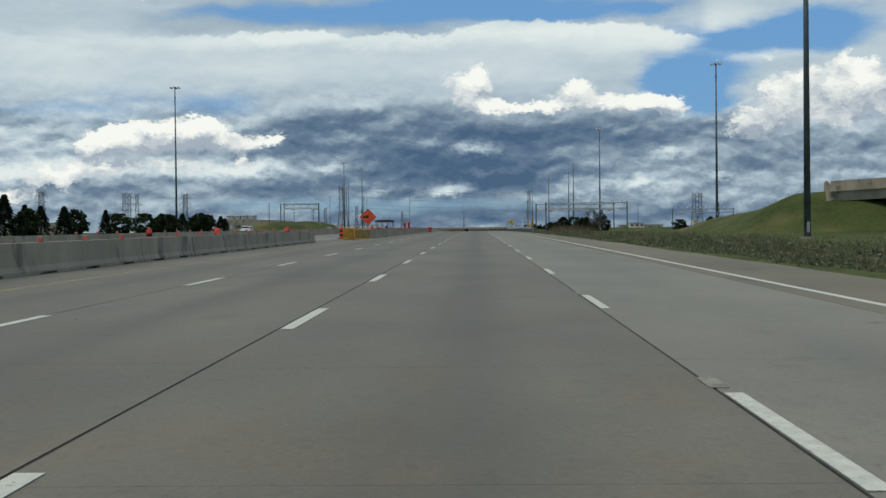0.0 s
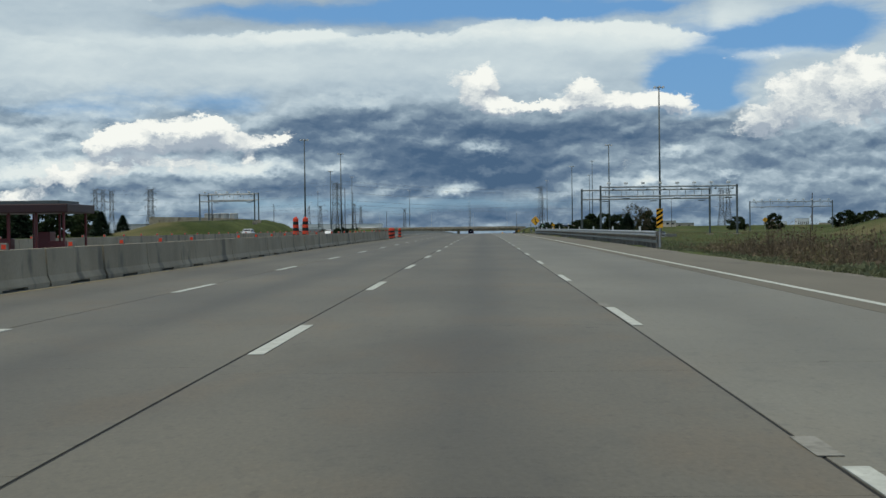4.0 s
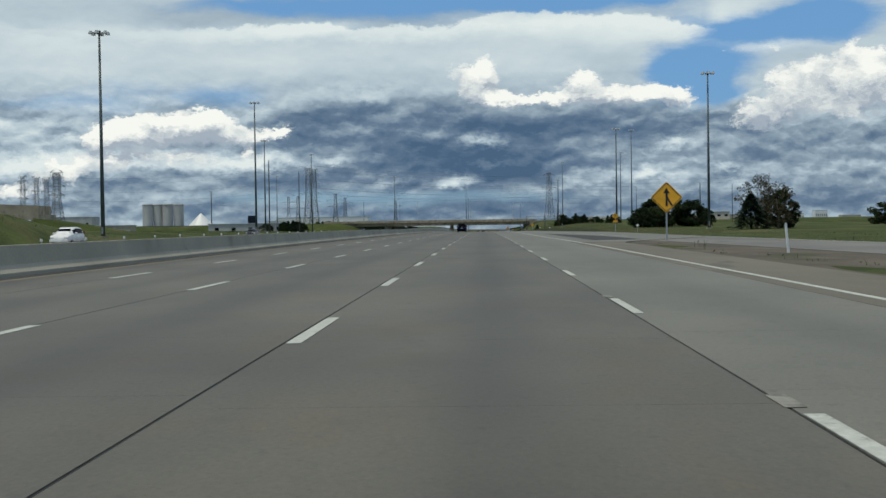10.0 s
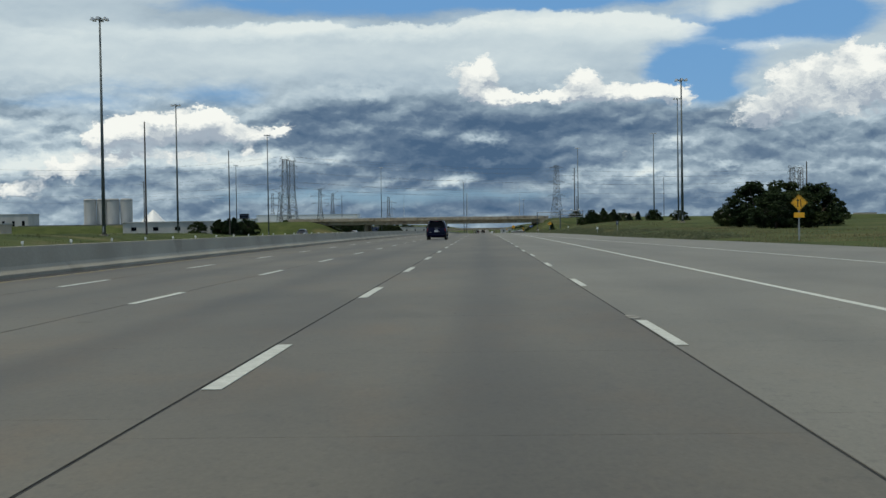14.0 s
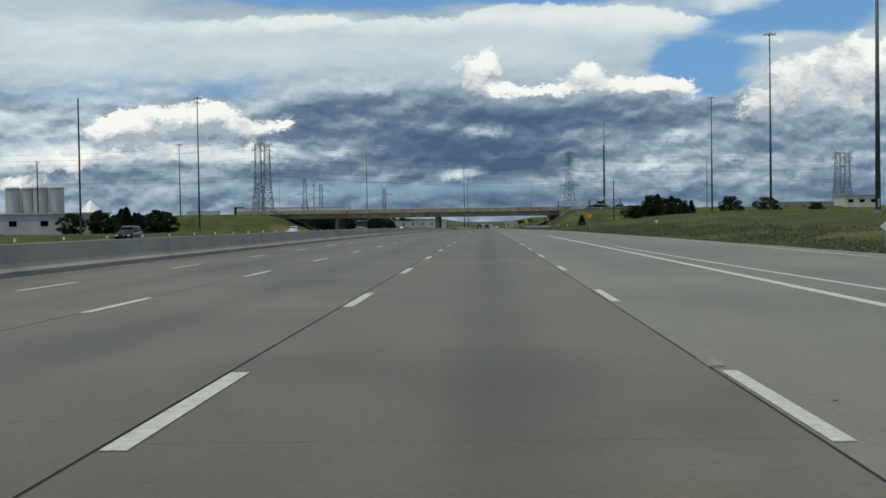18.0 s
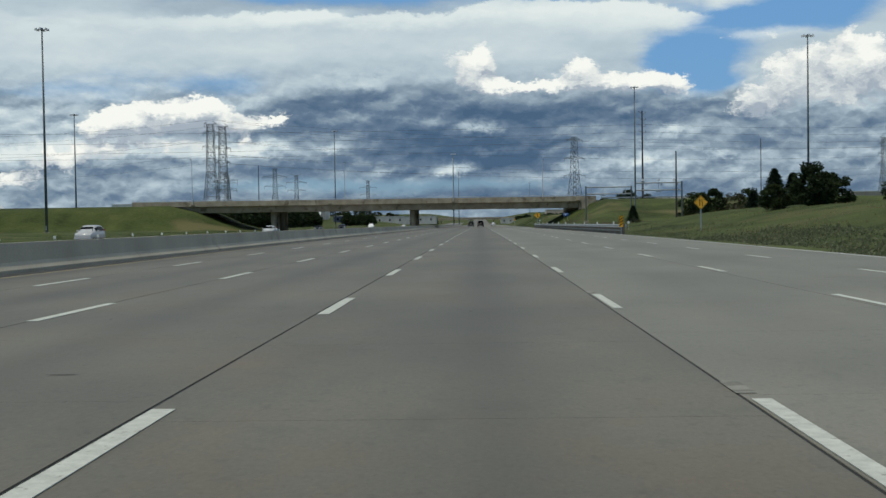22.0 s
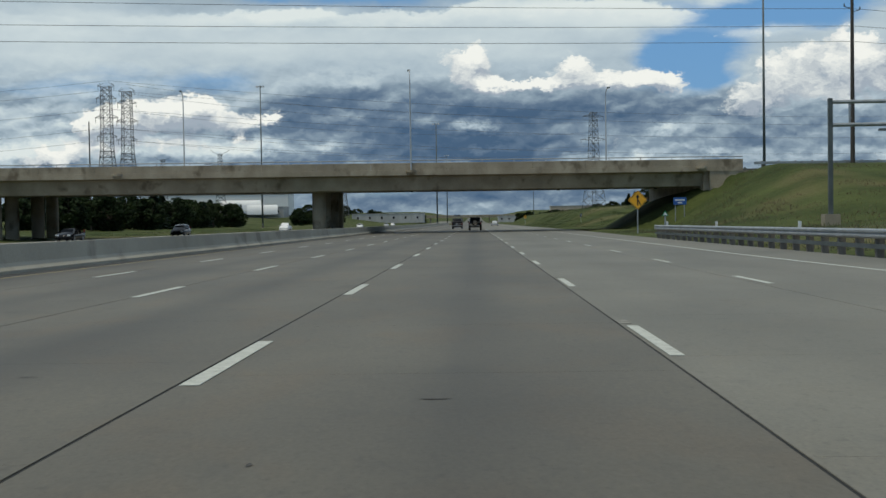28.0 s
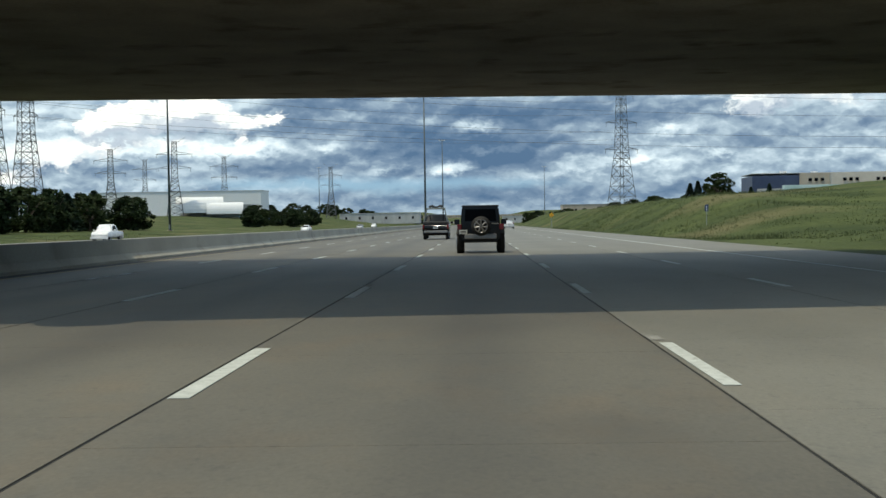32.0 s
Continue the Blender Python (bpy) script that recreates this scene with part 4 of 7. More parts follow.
# nested barrels stacked on a pallet
for i in range(2):
    for k in range(1):
        barrel(-11.9 + 0.62 * i, 207 + 0.62 * k, road_z(211) + 0.10, "orange construction barrel in a nested stack on a pallet", False)
        barrel(-11.9 + 0.62 * i, 207 + 0.62 * k, road_z(211) + 0.74, "orange construction barrel in a nested stack on a pallet", False)
        barrel(-11.9 + 0.62 * i, 207 + 0.62 * k, road_z(211) + 0.42, "orange construction barrel in a nested stack on a pallet", False)
pal = thing("pallet", -11.3, 207.1, road_z(211) - 0.05, "timber pallet under stacked barrels", "pallet")
for k in range(5):
    part("board", bx(bmesh.new(), -1.0, 1.0, -0.7 + 0.3 * k, -0.5 + 0.3 * k, 0.1, 0.14), WOOD_POST, pal)
for k in (-0.9, 0, 0.9):
    part("runner", bx(bmesh.new(), k - 0.05, k + 0.05, -0.7, 0.7, 0.0, 0.1), WOOD_POST, pal)

# ---- red canopied works trailer ----
t = thing("works_trailer", -11.9, 161.4, road_z(161) - 0.08, "red steel works trailer with a flat canopy roof and orange gear", "trailer")
t.scale = (0.72, 0.8, 0.82)
part("bed", bx(bmesh.new(), -1.6, 1.6, -1.2, 1.2, 0.55, 0.72), RED_STEEL, t)
roof = bx(bmesh.new(), -1.75, 1.75, -1.4, 1.4, 2.12, 2.4, 0.03)
part("roof", roof, DARK_RED, t)
part("roof_rack", bx(bmesh.new(), -1.3, 1.3, -1.0, 1.0, 2.4, 2.52, 0.02), DARK_STEEL, t)
for x in (-1.5, -0.5, 0.5, 1.5):
    for y in (-1.1, 1.1):
        part("post", bx(bmesh.new(), x - 0.035, x + 0.035, y - 0.035, y + 0.035, 0.72, 2.25), RED_STEEL, t)
for x in (-1.2, 1.2):
    w = part("wheel", tube(bmesh.new(), (x - 0.12, 0, 0.33), (x + 0.12, 0, 0.33), 0.33, 0.33, 16), RUBBER, t)
for x, y, h in ((-1.0, -0.4, 0.6), (0.3, 0.2, 0.8), (1.0, -0.3, 0.5)):
    part("crate", bx(bmesh.new(), x - 0.28, x + 0.28, y - 0.28, y + 0.28, 0.72, 0.72 + h, 0.02), RED_STEEL, t)

# ---- overpass ----
BZ = road_z(1044.5)
bridge = thing("overpass", 0.9, 1044.5, BZ, "beige concrete road overpass with a tube railing on its parapet", "bridge", rz=5.5)
WIDE = 28.0


def tilt_box(x0, x1, y0, y1, z00, z01, z10, z11):
    """A long beam whose underside and top heights differ from its near to its far edge."""
    bm = bmesh.new()
    loft(bm, [[(x, y0, z00), (x, y1, z10), (x, y1, z11), (x, y0, z01)] for x in (x0, x1)])
    return bm


part("deck", tilt_box(-94, 31, 0.02, WIDE, 6.72, 7.0, 6.85, 7.1), BRIDGE, bridge)
bm = bmesh.new()
loft(bm, [[(x, 0.02, 6.72), (x, 1.15, 6.55), (x, 1.25, 6.72)] for x in (-84, 26.5)])
part("deck_haunch", bm, BRIDGE, bridge)
bm = bmesh.new()
loft(bm, [[(x, 1.0, 6.7), (x, 1.12, 6.45), (x, 1.75, 5.02), (x, 1.95, 4.93), (x, WIDE - 2.0, 5.16), (x, WIDE - 1.0, 6.84)] for x in steps(-84.5, 26.6, 9)])
part("box_girder", bm, BRIDGE, bridge, "long shallow concrete box girder with leaning webs")
for y in (0.0, WIDE - 0.36):
    for a, b in zip(steps(-94, 31, 6.25), steps(-94, 31, 6.25)[1:]):
        part("parapet_panel", bx(bmesh.new(), a + 0.01, b - 0.01, y, y + 0.36, 7.0, 8.12, 0.015), BRIDGE, bridge)
    part("parapet_toe", bx(bmesh.new(), -94, 31, y - 0.035 if y < 1 else y + 0.3, y + 0.06 if y < 1 else y + 0.395, 6.7, 7.30, 0.012), BRIDGE, bridge)
    part("railing", tube(bmesh.new(), (-94, y + 0.18, 8.42), (31, y + 0.18, 8.42), 0.055, 0.055, 8), STEEL, bridge)
    for x in steps(-93, 30, 3.75):
        part("rail_post", bx(bmesh.new(), x - 0.04, x + 0.04, y + 0.13, y + 0.23, 8.1, 8.42), STEEL, bridge)
for x in (-19.5, -57.5):
    for y in (5.9, 11.3, 20.2, 25.6):
        cx = x + 0.096 * y
        bm = bmesh.new()
        loft(bm, [[(cx + 0.80 * math.copysign(abs(math.cos(a)) ** 0.8, math.cos(a)), y + 0.80 * math.copysign(abs(math.sin(a)) ** 0.8, math.sin(a)), z) for a in [2 * math.pi * i / 20 for i in range(20)]] for z in (-0.7, 5.3)])
        part("column", bm, BRIDGE, bridge)
for x0, x1 in ((26.4, 27.4), (-85.5, -84.5)):
    part("abutment", bx(bmesh.new(), x0, x1, 0.6, WIDE - 0.6, 2.0, 6.9), BRIDGE, bridge)
bm = bmesh.new()
loft(bm, [[(27.0, yy, 6.75), (27.0, yy, 3.9), (28.4, yy, 3.6), (33.5, yy, 6.75)] for yy in (0.03, 0.45)])
part("wing_wall", bm, BRIDGE, bridge)
bm = bmesh.new()
loft(bm, [[(-85.2, yy, 6.75), (-85.2, yy, 3.9), (-86.6, yy, 3.6), (-91.5, yy, 6.75)] for yy in (0.03, 0.45)])
part("wing_wall", bm, BRIDGE, bridge)
for x, z in ((-8.1, 7.0), (26, 7.0), (-41.5, 7.0), (-78, 7.0)):
    bm = bmesh.new()
    tube(bm, (x, -0.12, 6.78), (x, -0.12, 7.05), 0.34, 0.58, 16)
    tube(bm, (x, -0.12, 7.05), (x, -0.12, 7.3), 0.60, 0.60, 16)
    part("lamp_seat", bm, BRIDGE, bridge)
ties = bmesh.new()
for x in steps(-92, 30, 1.55):
    for z in (7.42, 7.95):
        tube(ties, (x, -0.004, z), (x, 0.05, z), 0.025, 0.025, 7)
part("tie_holes", ties, SEAL, bridge)["kind"] = "stuff"
for x, y in ((-8, 3.0), (10, 6.0), (22, 6)):
    part("under_light", bx(bmesh.new(), x - 0.2, x + 0.2, y - 0.1, y + 0.1, 4.8, 5.05, 0.03), DARK_STEEL, bridge)

# street lamps standing on the deck edge, and approach rails
def bridge_lamp(lx, ly, h=11.0, side=1):
    p = bridge.matrix_basis @ Vector((lx, ly, 7.3))
    b = thing("street_lamp", p.x, p.y, p.z, "slim galvanised street lamp with a curved arm on the overpass", "street lamp", "overpass lamps", rz=5.5)
    part("pole", tube(bmesh.new(), (0, 0, -0.3), (0, 0, h - 1.2), 0.11, 0.07, 10), LAMP_GREY, b)
    bm = bmesh.new()
    pts = [(0, 0, h - 1.2), (0, 0.12 * side, h - 0.6), (0, 0.45 * side, h - 0.2), (0, 1.0 * side, h), (0, 1.8 * side, h + 0.08)]
    for p0, p1 in zip(pts, pts[1:]):
        tube(bm, p0, p1, 0.055, 0.05, 8)
    part("arm", bm, LAMP_GREY, b)
    bm = bx(bmesh.new(), -0.16, 0.16, min(1.7 * side, 2.4 * side), max(1.7 * side, 2.4 * side), h, h + 0.16, 0.05)
    part("head", bm, DARK_STEEL, b, "dark lamp head")


bridge_lamp(-8.1, -0.12, 11.6)
for lx in (20.5, -37.8, -78):
    bridge_lamp(lx, WIDE + 0.1 if lx > -50 else -0.12, 11.8, -1)
# timber-posted rail at the approach
g = thing("approach_rail", 33.9, 1047, lay(34.9, 1048), "dark timber and steel approach railing on top of the bank", "guardrail", rz=5.5)
for k in range(14):
    part("post", bx(bmesh.new(), k * 2.0 - 0.1, k * 2.0 + 0.1, -0.1, 0.1, -0.5, 0.85), WOOD_POST, g)
part("rail", bx(bmesh.new(), -1, 27, -0.16, -0.1, 0.45, 0.78, 0.02), STEEL, g)
# deck road leading off on both sides
for x0, x1 in ((31, 140), (-220, -94)):
    bm = bmesh.new()
    loft(bm, [[(x, 1.0, 6.3), (x, WIDE - 1, 6.3), (x, WIDE - 1, 7.06), (x, 1.0, 7.0)] for x in (x0, x1)])
    part("approach_slab", bm, OPP_ROAD, bridge)

# ---- ramp bridge over the verge at the start ----
rb = thing("ramp_bridge", 50.6, 176, road_z(176), "short beige concrete ramp bridge on a grass bank", "bridge", rz=-14)
for a, b in ((0, 12), (12, 24), (24, 36)):
    za, zb = 5.4 + a * 0.05, 5.4 + b * 0.05
    bm = bmesh.new()
    loft(bm, [[(x, -0.2, z), (x, 0.2, z), (x, 0.2, z + 1.5), (x, -0.2, z + 1.5)] for x, z in ((a, za), (b, zb))])
    part("parapet_panel", bm, BRIDGE, rb)
bm = bmesh.new()
loft(bm, [[(x, 0.4, z - 1.4), (x, 11, z - 1.4), (x, 11, z + 0.4), (x, 0.2, z + 0.4), (x, 0.2, z - 0.2)] for x, z in ((0, 5.4), (36, 7.2))])
part("girder", bm, BRIDGE, rb)
bm = bmesh.new()
loft(bm, [[(-0.6, yy, 7.0), (-0.6, yy, 1.0), (1.2, yy, 1.0), (1.2, yy, 5.4)] for yy in (0.3, 11)])
part("abutment", bm, BRIDGE, rb)
part("pier", bx(bmesh.new(), 17, 18, 2, 9, -0.5, 5.0), BRIDGE, rb)

# ---- high-mast lights ----
def mast(x, y, top):
    z = lay(x, y)
    h = top - z
    m = thing("light_mast", x, y, z, "tall tapered dark steel high-mast light with a ring of floodlights", "light pole", "high masts")
    part("shaft", tube(bmesh.new(), (0, 0, -0.3), (0, 0, h - 0.4), 0.31, 0.14, 12), DARK_STEEL, m, smooth_shade=True)
    part("foundation", tube(bmesh.new(), (0, 0, -0.4), (0, 0, 0.25), 0.62, 0.62, 14), BARRIER, m)
    part("door_plate", bx(bmesh.new(), -0.12, 0.12, -0.35, -0.27, 0.6, 1.5), STEEL, m)
    ring = bmesh.new()
    for i in range(12):
        a, b = 2 * math.pi * i / 12, 2 * math.pi * (i + 1) / 12
        tube(ring, (0.75 * math.cos(a), 0.75 * math.sin(a), h - 0.2), (0.75 * math.cos(b), 0.75 * math.sin(b), h - 0.2), 0.05, 0.05, 6)
    for i in range(3):
        a = 2 * math.pi * i / 3
        tube(ring, (0, 0, h - 0.3), (0.75 * math.cos(a), 0.75 * math.sin(a), h - 0.2), 0.04, 0.04, 6)
    tube(ring, (0, 0, h - 0.45), (0, 0, h + 0.15), 0.2, 0.2, 10)
    part("ring", ring, DARK_STEEL, m)
    for i in range(6):
        a = 2 * math.pi * (i + 0.5) / 6
        c, s = math.cos(a), math.sin(a)
        lamp = bmesh.new()
        tube(lamp, (0.8 * c, 0.8 * s, h - 0.2), (0.95 * c, 0.95 * s, h - 0.12), 0.06, 0.06, 6)
        tube(lamp, (1.18 * c, 1.18 * s, h - 0.38), (1.18 * c, 1.18 * s, h + 0.06), 0.34, 0.2, 12)
        part("floodlight", lamp, LAMP_GREY, m, "pale floodlight housing")


for row in ((-80.1, 326.7, 41.0), (54.8, 279.9, 39.1), (-52.8, 492.7, 30.2), (-59.7, 645.4, 35.8), (-80.2, 774.4, 35.0), (-88.7, 959.7, 40.5), (-70.6, 1310.0, 42.7), (-132.1, 1109.2, 35.7), (44.0, 435.0, 37.5),
            (45.8, 574.8, 33.0), (42.9, 719.3, 33.0), (66.1, 870.7, 43.9), (75.1, 994.0, 41.0), (52.0, 1123.0, 42.8), (28.1, 104.5, 38.3), (-13.8, 1362.0, 33.0), (-14.4, 1560.0, 30.0), (-100.4, 1812.5, 28.7), (48.4, 1900.0, 30.0)):
    mast(*row)

# ---- toll gantries over the ramps ----
def gantry(y, x0, x1, top, lights, drop=1.5, label="grey steel tolling gantry with cameras and lights"):
    g = thing("toll_gantry", (x0 + x1) / 2, y, lay((x0 + x1) / 2, y), label, "gantry", "toll gantries")
    w, h = (x1 - x0) / 2, top - lay((x0 + x1) / 2, y)
    for s in (-1, 1):
        part("post", bx(bmesh.new(), s * w - 0.14, s * w + 0.14, -0.14, 0.14, -0.4, h + 0.25, 0.02), DARK_STEEL, g)
        part("footing", bx(bmesh.new(), s * w - 0.5, s * w + 0.5, -0.5, 0.5, -0.6, 0.2), BARRIER, g)
    for zz in (h, h - drop):
        part("beam", tube(bmesh.new(), (-w, 0, zz), (w, 0, zz), 0.13, 0.13, 10), STEEL, g)
    n = max(2, int(2 * w / 2.4))
    for i in range(n):
        x = -w + 2 * w * (i + 0.5) / n
        part("hanger", bx(bmesh.new(), x - 0.04, x + 0.04, -0.05, 0.05, h - drop, h), STEEL, g)
        if lights:
            bm = bmesh.new()
            tube(bm, (x, 0, h), (x, 0, h + 0.45), 0.035, 0.035, 6)
            bx(bm, x - 0.28, x + 0.28, -0.2, 0.25, h + 0.42, h + 0.74, 0.05)
            part("light_box", bm, WHITE_BOX, g, "white box lamp")
            bm = bmesh.new()
            tube(bm, (x + 0.6, -0.05, h - 0.1), (x + 0.6, -0.25, h - 0.42), 0.03, 0.03, 6)
            tube(bm, (x + 0.48, -0.3, h - 0.45), (x + 0.78, -0.2, h - 0.35), 0.11, 0.09, 8)
            part("camera_unit", bm, DARK_STEEL, g)
        if i % 3 == 1:
            part("antenna", bx(bmesh.new(), x - 0.55, x + 0.55, -0.25, 0.25, h - drop - 0.42, h - drop - 0.28, 0.02), DARK_STEEL, g)
    return g


gantry(320.8, 18.4, 39.5, 8.76, True, 1.45)
gantry(331.8, 16.36, 37.3, 8.65, False, 1.48)
gantry(495.6, 79.21, 103.47, 9.9, True)
gantry(411.7, -65.6, -52.8, 11.36, True)
gantry(426, -66.7, -54.5, 11.99, False)
gantry(983.3, 23.47, 33.45, 6.91, False)
gantry(965.7, 32.13, 41.67, 7.31, True)

# ---- guardrails ----
def guardrail(x, y0, y1, post_gap=1.9):
    """Steel box-beam rail on posts; turned-down ends."""
    g = thing("guardrail", x, y0, road_z(y0), "galvanised steel guardrail on closely set posts along the shoulder", "guardrail")
    r0 = road_z(y0)
    wave = [(-0.02, 0.40), (-0.09, 0.45), (-0.09, 0.50), (-0.03, 0.55), (-0.09, 0.60), (-0.09, 0.65), (-0.02, 0.70), (0.0, 0.70), (-0.07, 0.65), (-0.07, 0.60), (0.0, 0.55), (-0.07, 0.50), (-0.07, 0.45), (0.0, 0.40)]
    for off, lift in ((0.0, 0.12), (0.34, 0.10)):
        bm = bmesh.new()
        rings = [[(px * (1 if off == 0 else -1) + off, s - y0, road_z(s) - r0 + pz + lift) for px, pz in wave] for s in steps(y0, y1, 4)]
        loft(bm, rings)
        part("rail", bm, STEEL, g)
    bm = bmesh.new()
    loft(bm, [[(px, s - y0, road_z(s) - r0 + pz) for px, pz in ((-0.03, 0.22), (0.0, 0.22), (0.0, 0.36), (-0.03, 0.36))] for s in steps(y0, y1, 4)])
    part("rub_rail", bm, DARK_STEEL, g)
    me = mesh("post", bx(bmesh.new(), 0.03, 0.27, -0.075, 0.075, -0.5, 0.78), WOOD_POST)
    for s in steps(y0 + 0.5, y1 - 0.5, post_gap):
        ob = new("post", me)
        ob.parent = g
        ob.location = (0, s - y0, road_z(s) - r0)
    for s in steps(y0 + 8, y1 - 4, 15):
        bm = bx(bmesh.new(), 0.1, 0.2, -0.05, 0.05, 0.78, 1.05)
        ob = part("delineator", bm, WHITE_BOX, g, "small white reflector post")
        ob.location = (0, s - y0, road_z(s) - r0)
    return g


guardrail(8.8, 191, 334)
guardrail(11.95, 815, 983)


def hazard_marker(x, y, h=1.5):
    m = thing("hazard_marker", x, y, lay(x, y), "yellow and black striped hazard marker board on a post", "road sign")
    part("post", tube(bmesh.new(), (0, 0.04, -0.3), (0, 0.04, h), 0.035, 0.035, 8), STEEL, m)
    part("board", bx(bmesh.new(), -0.16, 0.16, -0.01, 0.01, h - 0.95, h), SIGN_YELLOW, m)
    for i in range(4):
        z = h - 0.9 + i * 0.24
        bm = bmesh.new()
        vs = [bm.verts.new(p) for p in ((-0.16, -0.016, z), (0.16, -0.016, z + 0.2), (0.16, -0.016, min(z + 0.32, h)), (-0.16, -0.016, z + 0.12))]
        bm.faces.new(vs)
        bmesh.ops.solidify(bm, geom=bm.faces[:], thickness=-0.003)
        part("stripe", bm, SIGN_BLACK, m)


hazard_marker(8.85, 190.4, 2.0)
hazard_marker(11.75, 814, 1.6)


# ---- road signs ----
def diamond(x, y, zc, diag, material, arrow, label, tab=False, post_mat=None):
    z = lay(x, y)
    s = thing("road_sign", x, y, z, label, "road sign")
    h = zc - z
    part("post", bx(bmesh.new(), -0.05, 0.05, 0.02, 0.12, -0.4, h + diag * 0.4), post_mat or STEEL, s)
    bm = bmesh.new()
    r = diag / 2
    for rr, y0, y1 in ((r, -0.01, 0.01),):
        k = 0.07 * r
        pts = []
        for i in range(4):
            a = math.pi / 2 * i
            c, sn = math.cos(a), math.sin(a)
            pts += [(c * (rr - k) + sn * k, sn * (rr - k) - c * k), (c * (rr - k) - sn * k, sn * (rr - k) + c * k)]
        loft(bm, [[(px, y0, h + pz) for px, pz in pts], [(px, y1, h + pz) for px, pz in pts]])
    part("panel", bm, material, s)
    edge = bmesh.new()
    q = r * 0.90
    for i in range(4):
        a, b = math.pi / 2 * i, math.pi / 2 * (i + 1)
        p, t = Vector((q * math.cos(a), -0.014, h + q * math.sin(a))), Vector((q * math.cos(b), -0.014, h + q * math.sin(b)))
        tube(edge, p, t, r * 0.018, r * 0.018, 4)
    part("border", edge, SIGN_BLACK, s)
    for pts in arrow:
        bm = bmesh.new()
        loft(bm, [[(px * r, -0.013, h + pz * r) for px, pz in pts], [(px * r, -0.02, h + pz * r) for px, pz in pts]])
        part("symbol", bm, SIGN_BLACK, s)
    if tab:
        part("tab", bx(bmesh.new(), -r * 0.62, r * 0.62, -0.01, 0.01, h - r * 1.75, h - r * 1.15, 0.004), material, s)
    return s


def bar(x0, z0, x1, z1, w):
    d = Vector((x1 - x0, z1 - z0)).normalized()
    n = Vector((-d.y, d.x)) * w / 2
    return [(x0 + n.x, z0 + n.y), (x0 - n.x, z0 - n.y), (x1 - n.x, z1 - n.y), (x1 + n.x, z1 + n.y)]


MERGE = [bar(0.0, -0.55, 0.0, 0.3, 0.13), [(-0.2, 0.25), (0.2, 0.25), (0, 0.6)], bar(0.32, -0.5, 0.03, 0.0, 0.11)]
NARROW = [bar(-0.16, -0.5, -0.16, 0.25, 0.11), [(-0.3, 0.2), (-0.02, 0.2), (-0.16, 0.5)], bar(0.22, -0.5, 0.14, 0.4, 0.1)]
TRUCKS = [[(-0.62, -0.1), (-0.62, 0.08), (-0.2, 0.12), (-0.2, 0.2), (0.12, 0.2), (0.12, -0.02), (0.0, -0.1)], bar(0.42, -0.45, 0.42, 0.45, 0.05), bar(0.12, -0.5, 0.18, -0.25, 0.05), bar(0.16, 0.2, 0.1, 0.5, 0.05), bar(-0.45, -0.14, -0.35, -0.14, 0.1), bar(-0.1, -0.14, 0.0, -0.14, 0.1), [(-0.1, -0.5), (0.08, -0.5), (0.0, -0.66)]]
diamond(-11.0, 125.8, 2.94, 1.75, SIGN_ORANGE, TRUCKS, "orange diamond roadwork sign with a black lorry symbol")
diamond(11.76, 404.0, 4.38, 2.1, SIGN_YELLOW, MERGE, "yellow diamond sign with a black merge arrow")
diamond(13.72, 1005, 0.84, 1.65, SIGN_YELLOW, MERGE, "yellow diamond sign with a black merge arrow by the overpass")
diamond(23.96, 548, 3.99, 1.3, SIGN_YELLOW, NARROW, "small yellow diamond warning sign with a tab below", True)
diamond(20.14, 823.8, 2.37, 1.3, SIGN_YELLOW, NARROW, "yellow diamond sign with two black lane arrows")
diamond(103.04, 580.7, 5.15, 2.0, SIGN_YELLOW, NARROW, "distant yellow diamond warning sign by the ramp")
diamond(16.5, 1300, road_z(1300) + 2.6, 1.2, SIGN_YELLOW, NARROW, "yellow diamond warning sign beyond the overpass")
for x, y in ((16.87, 635.9), (18, 714.2), (18.56, 865.4), (19.12, 477.6)):
    s = thing("marker_sign", x, y, lay(x, y), "small white diamond marker on a thin stake", "road sign", "marker signs")
    part("stake", tube(bmesh.new(), (0, 0.03, -0.3), (0, 0.03, 1.0), 0.025, 0.025, 6), STEEL, s)
    bm = bmesh.new()
    loft(bm, [[(0.21 * math.cos(a), yy, 1.0 + 0.21 * math.sin(a)) for a in (0, math.pi / 2, math.pi, 1.5 * math.pi)] for yy in (-0.01, 0.01)])
    part("plate", bm, WHITE_BOX, s)
for x, y, h in ((20.25, 639.9, 1.6), (20.71, 1140.4, 1.9)):
    s = thing("kilometre_marker", x, y, lay(x, y), "small blue marker plate on a steel stake", "road sign", "kilometre markers")
    part("stake", tube(bmesh.new(), (0, 0.03, -0.3), (0, 0.03, h), 0.03, 0.03, 6), STEEL, s)
    part("plate", bx(bmesh.new(), -0.16, 0.16, -0.01, 0.01, h - 0.6, h, 0.004), SIGN_NAVY, s)
    for k in range(2):
        part("writing_bar", bx(bmesh.new(), -0.04, 0.04, -0.014, -0.011, h - 0.5 + k * 0.22, h - 0.36 + k * 0.22), WHITE_BOX, s)
s = thing("place_sign", 22.84, 1038.6, lay(20.3, 1032), "blue name sign with white writing on two posts", "road sign")
zz = road_z(1032) + 3.1 - lay(20.3, 1032)
for k in (-1, 1):
    part("post", bx(bmesh.new(), k * 0.5 - 0.04, k * 0.5 + 0.04, 0.02, 0.1, -0.4, zz + 0.3), STEEL, s)
part("panel", bx(bmesh.new(), -0.72, 0.72, -0.01, 0.015, zz - 0.4, zz + 0.4, 0.006), SIGN_BLUE, s)
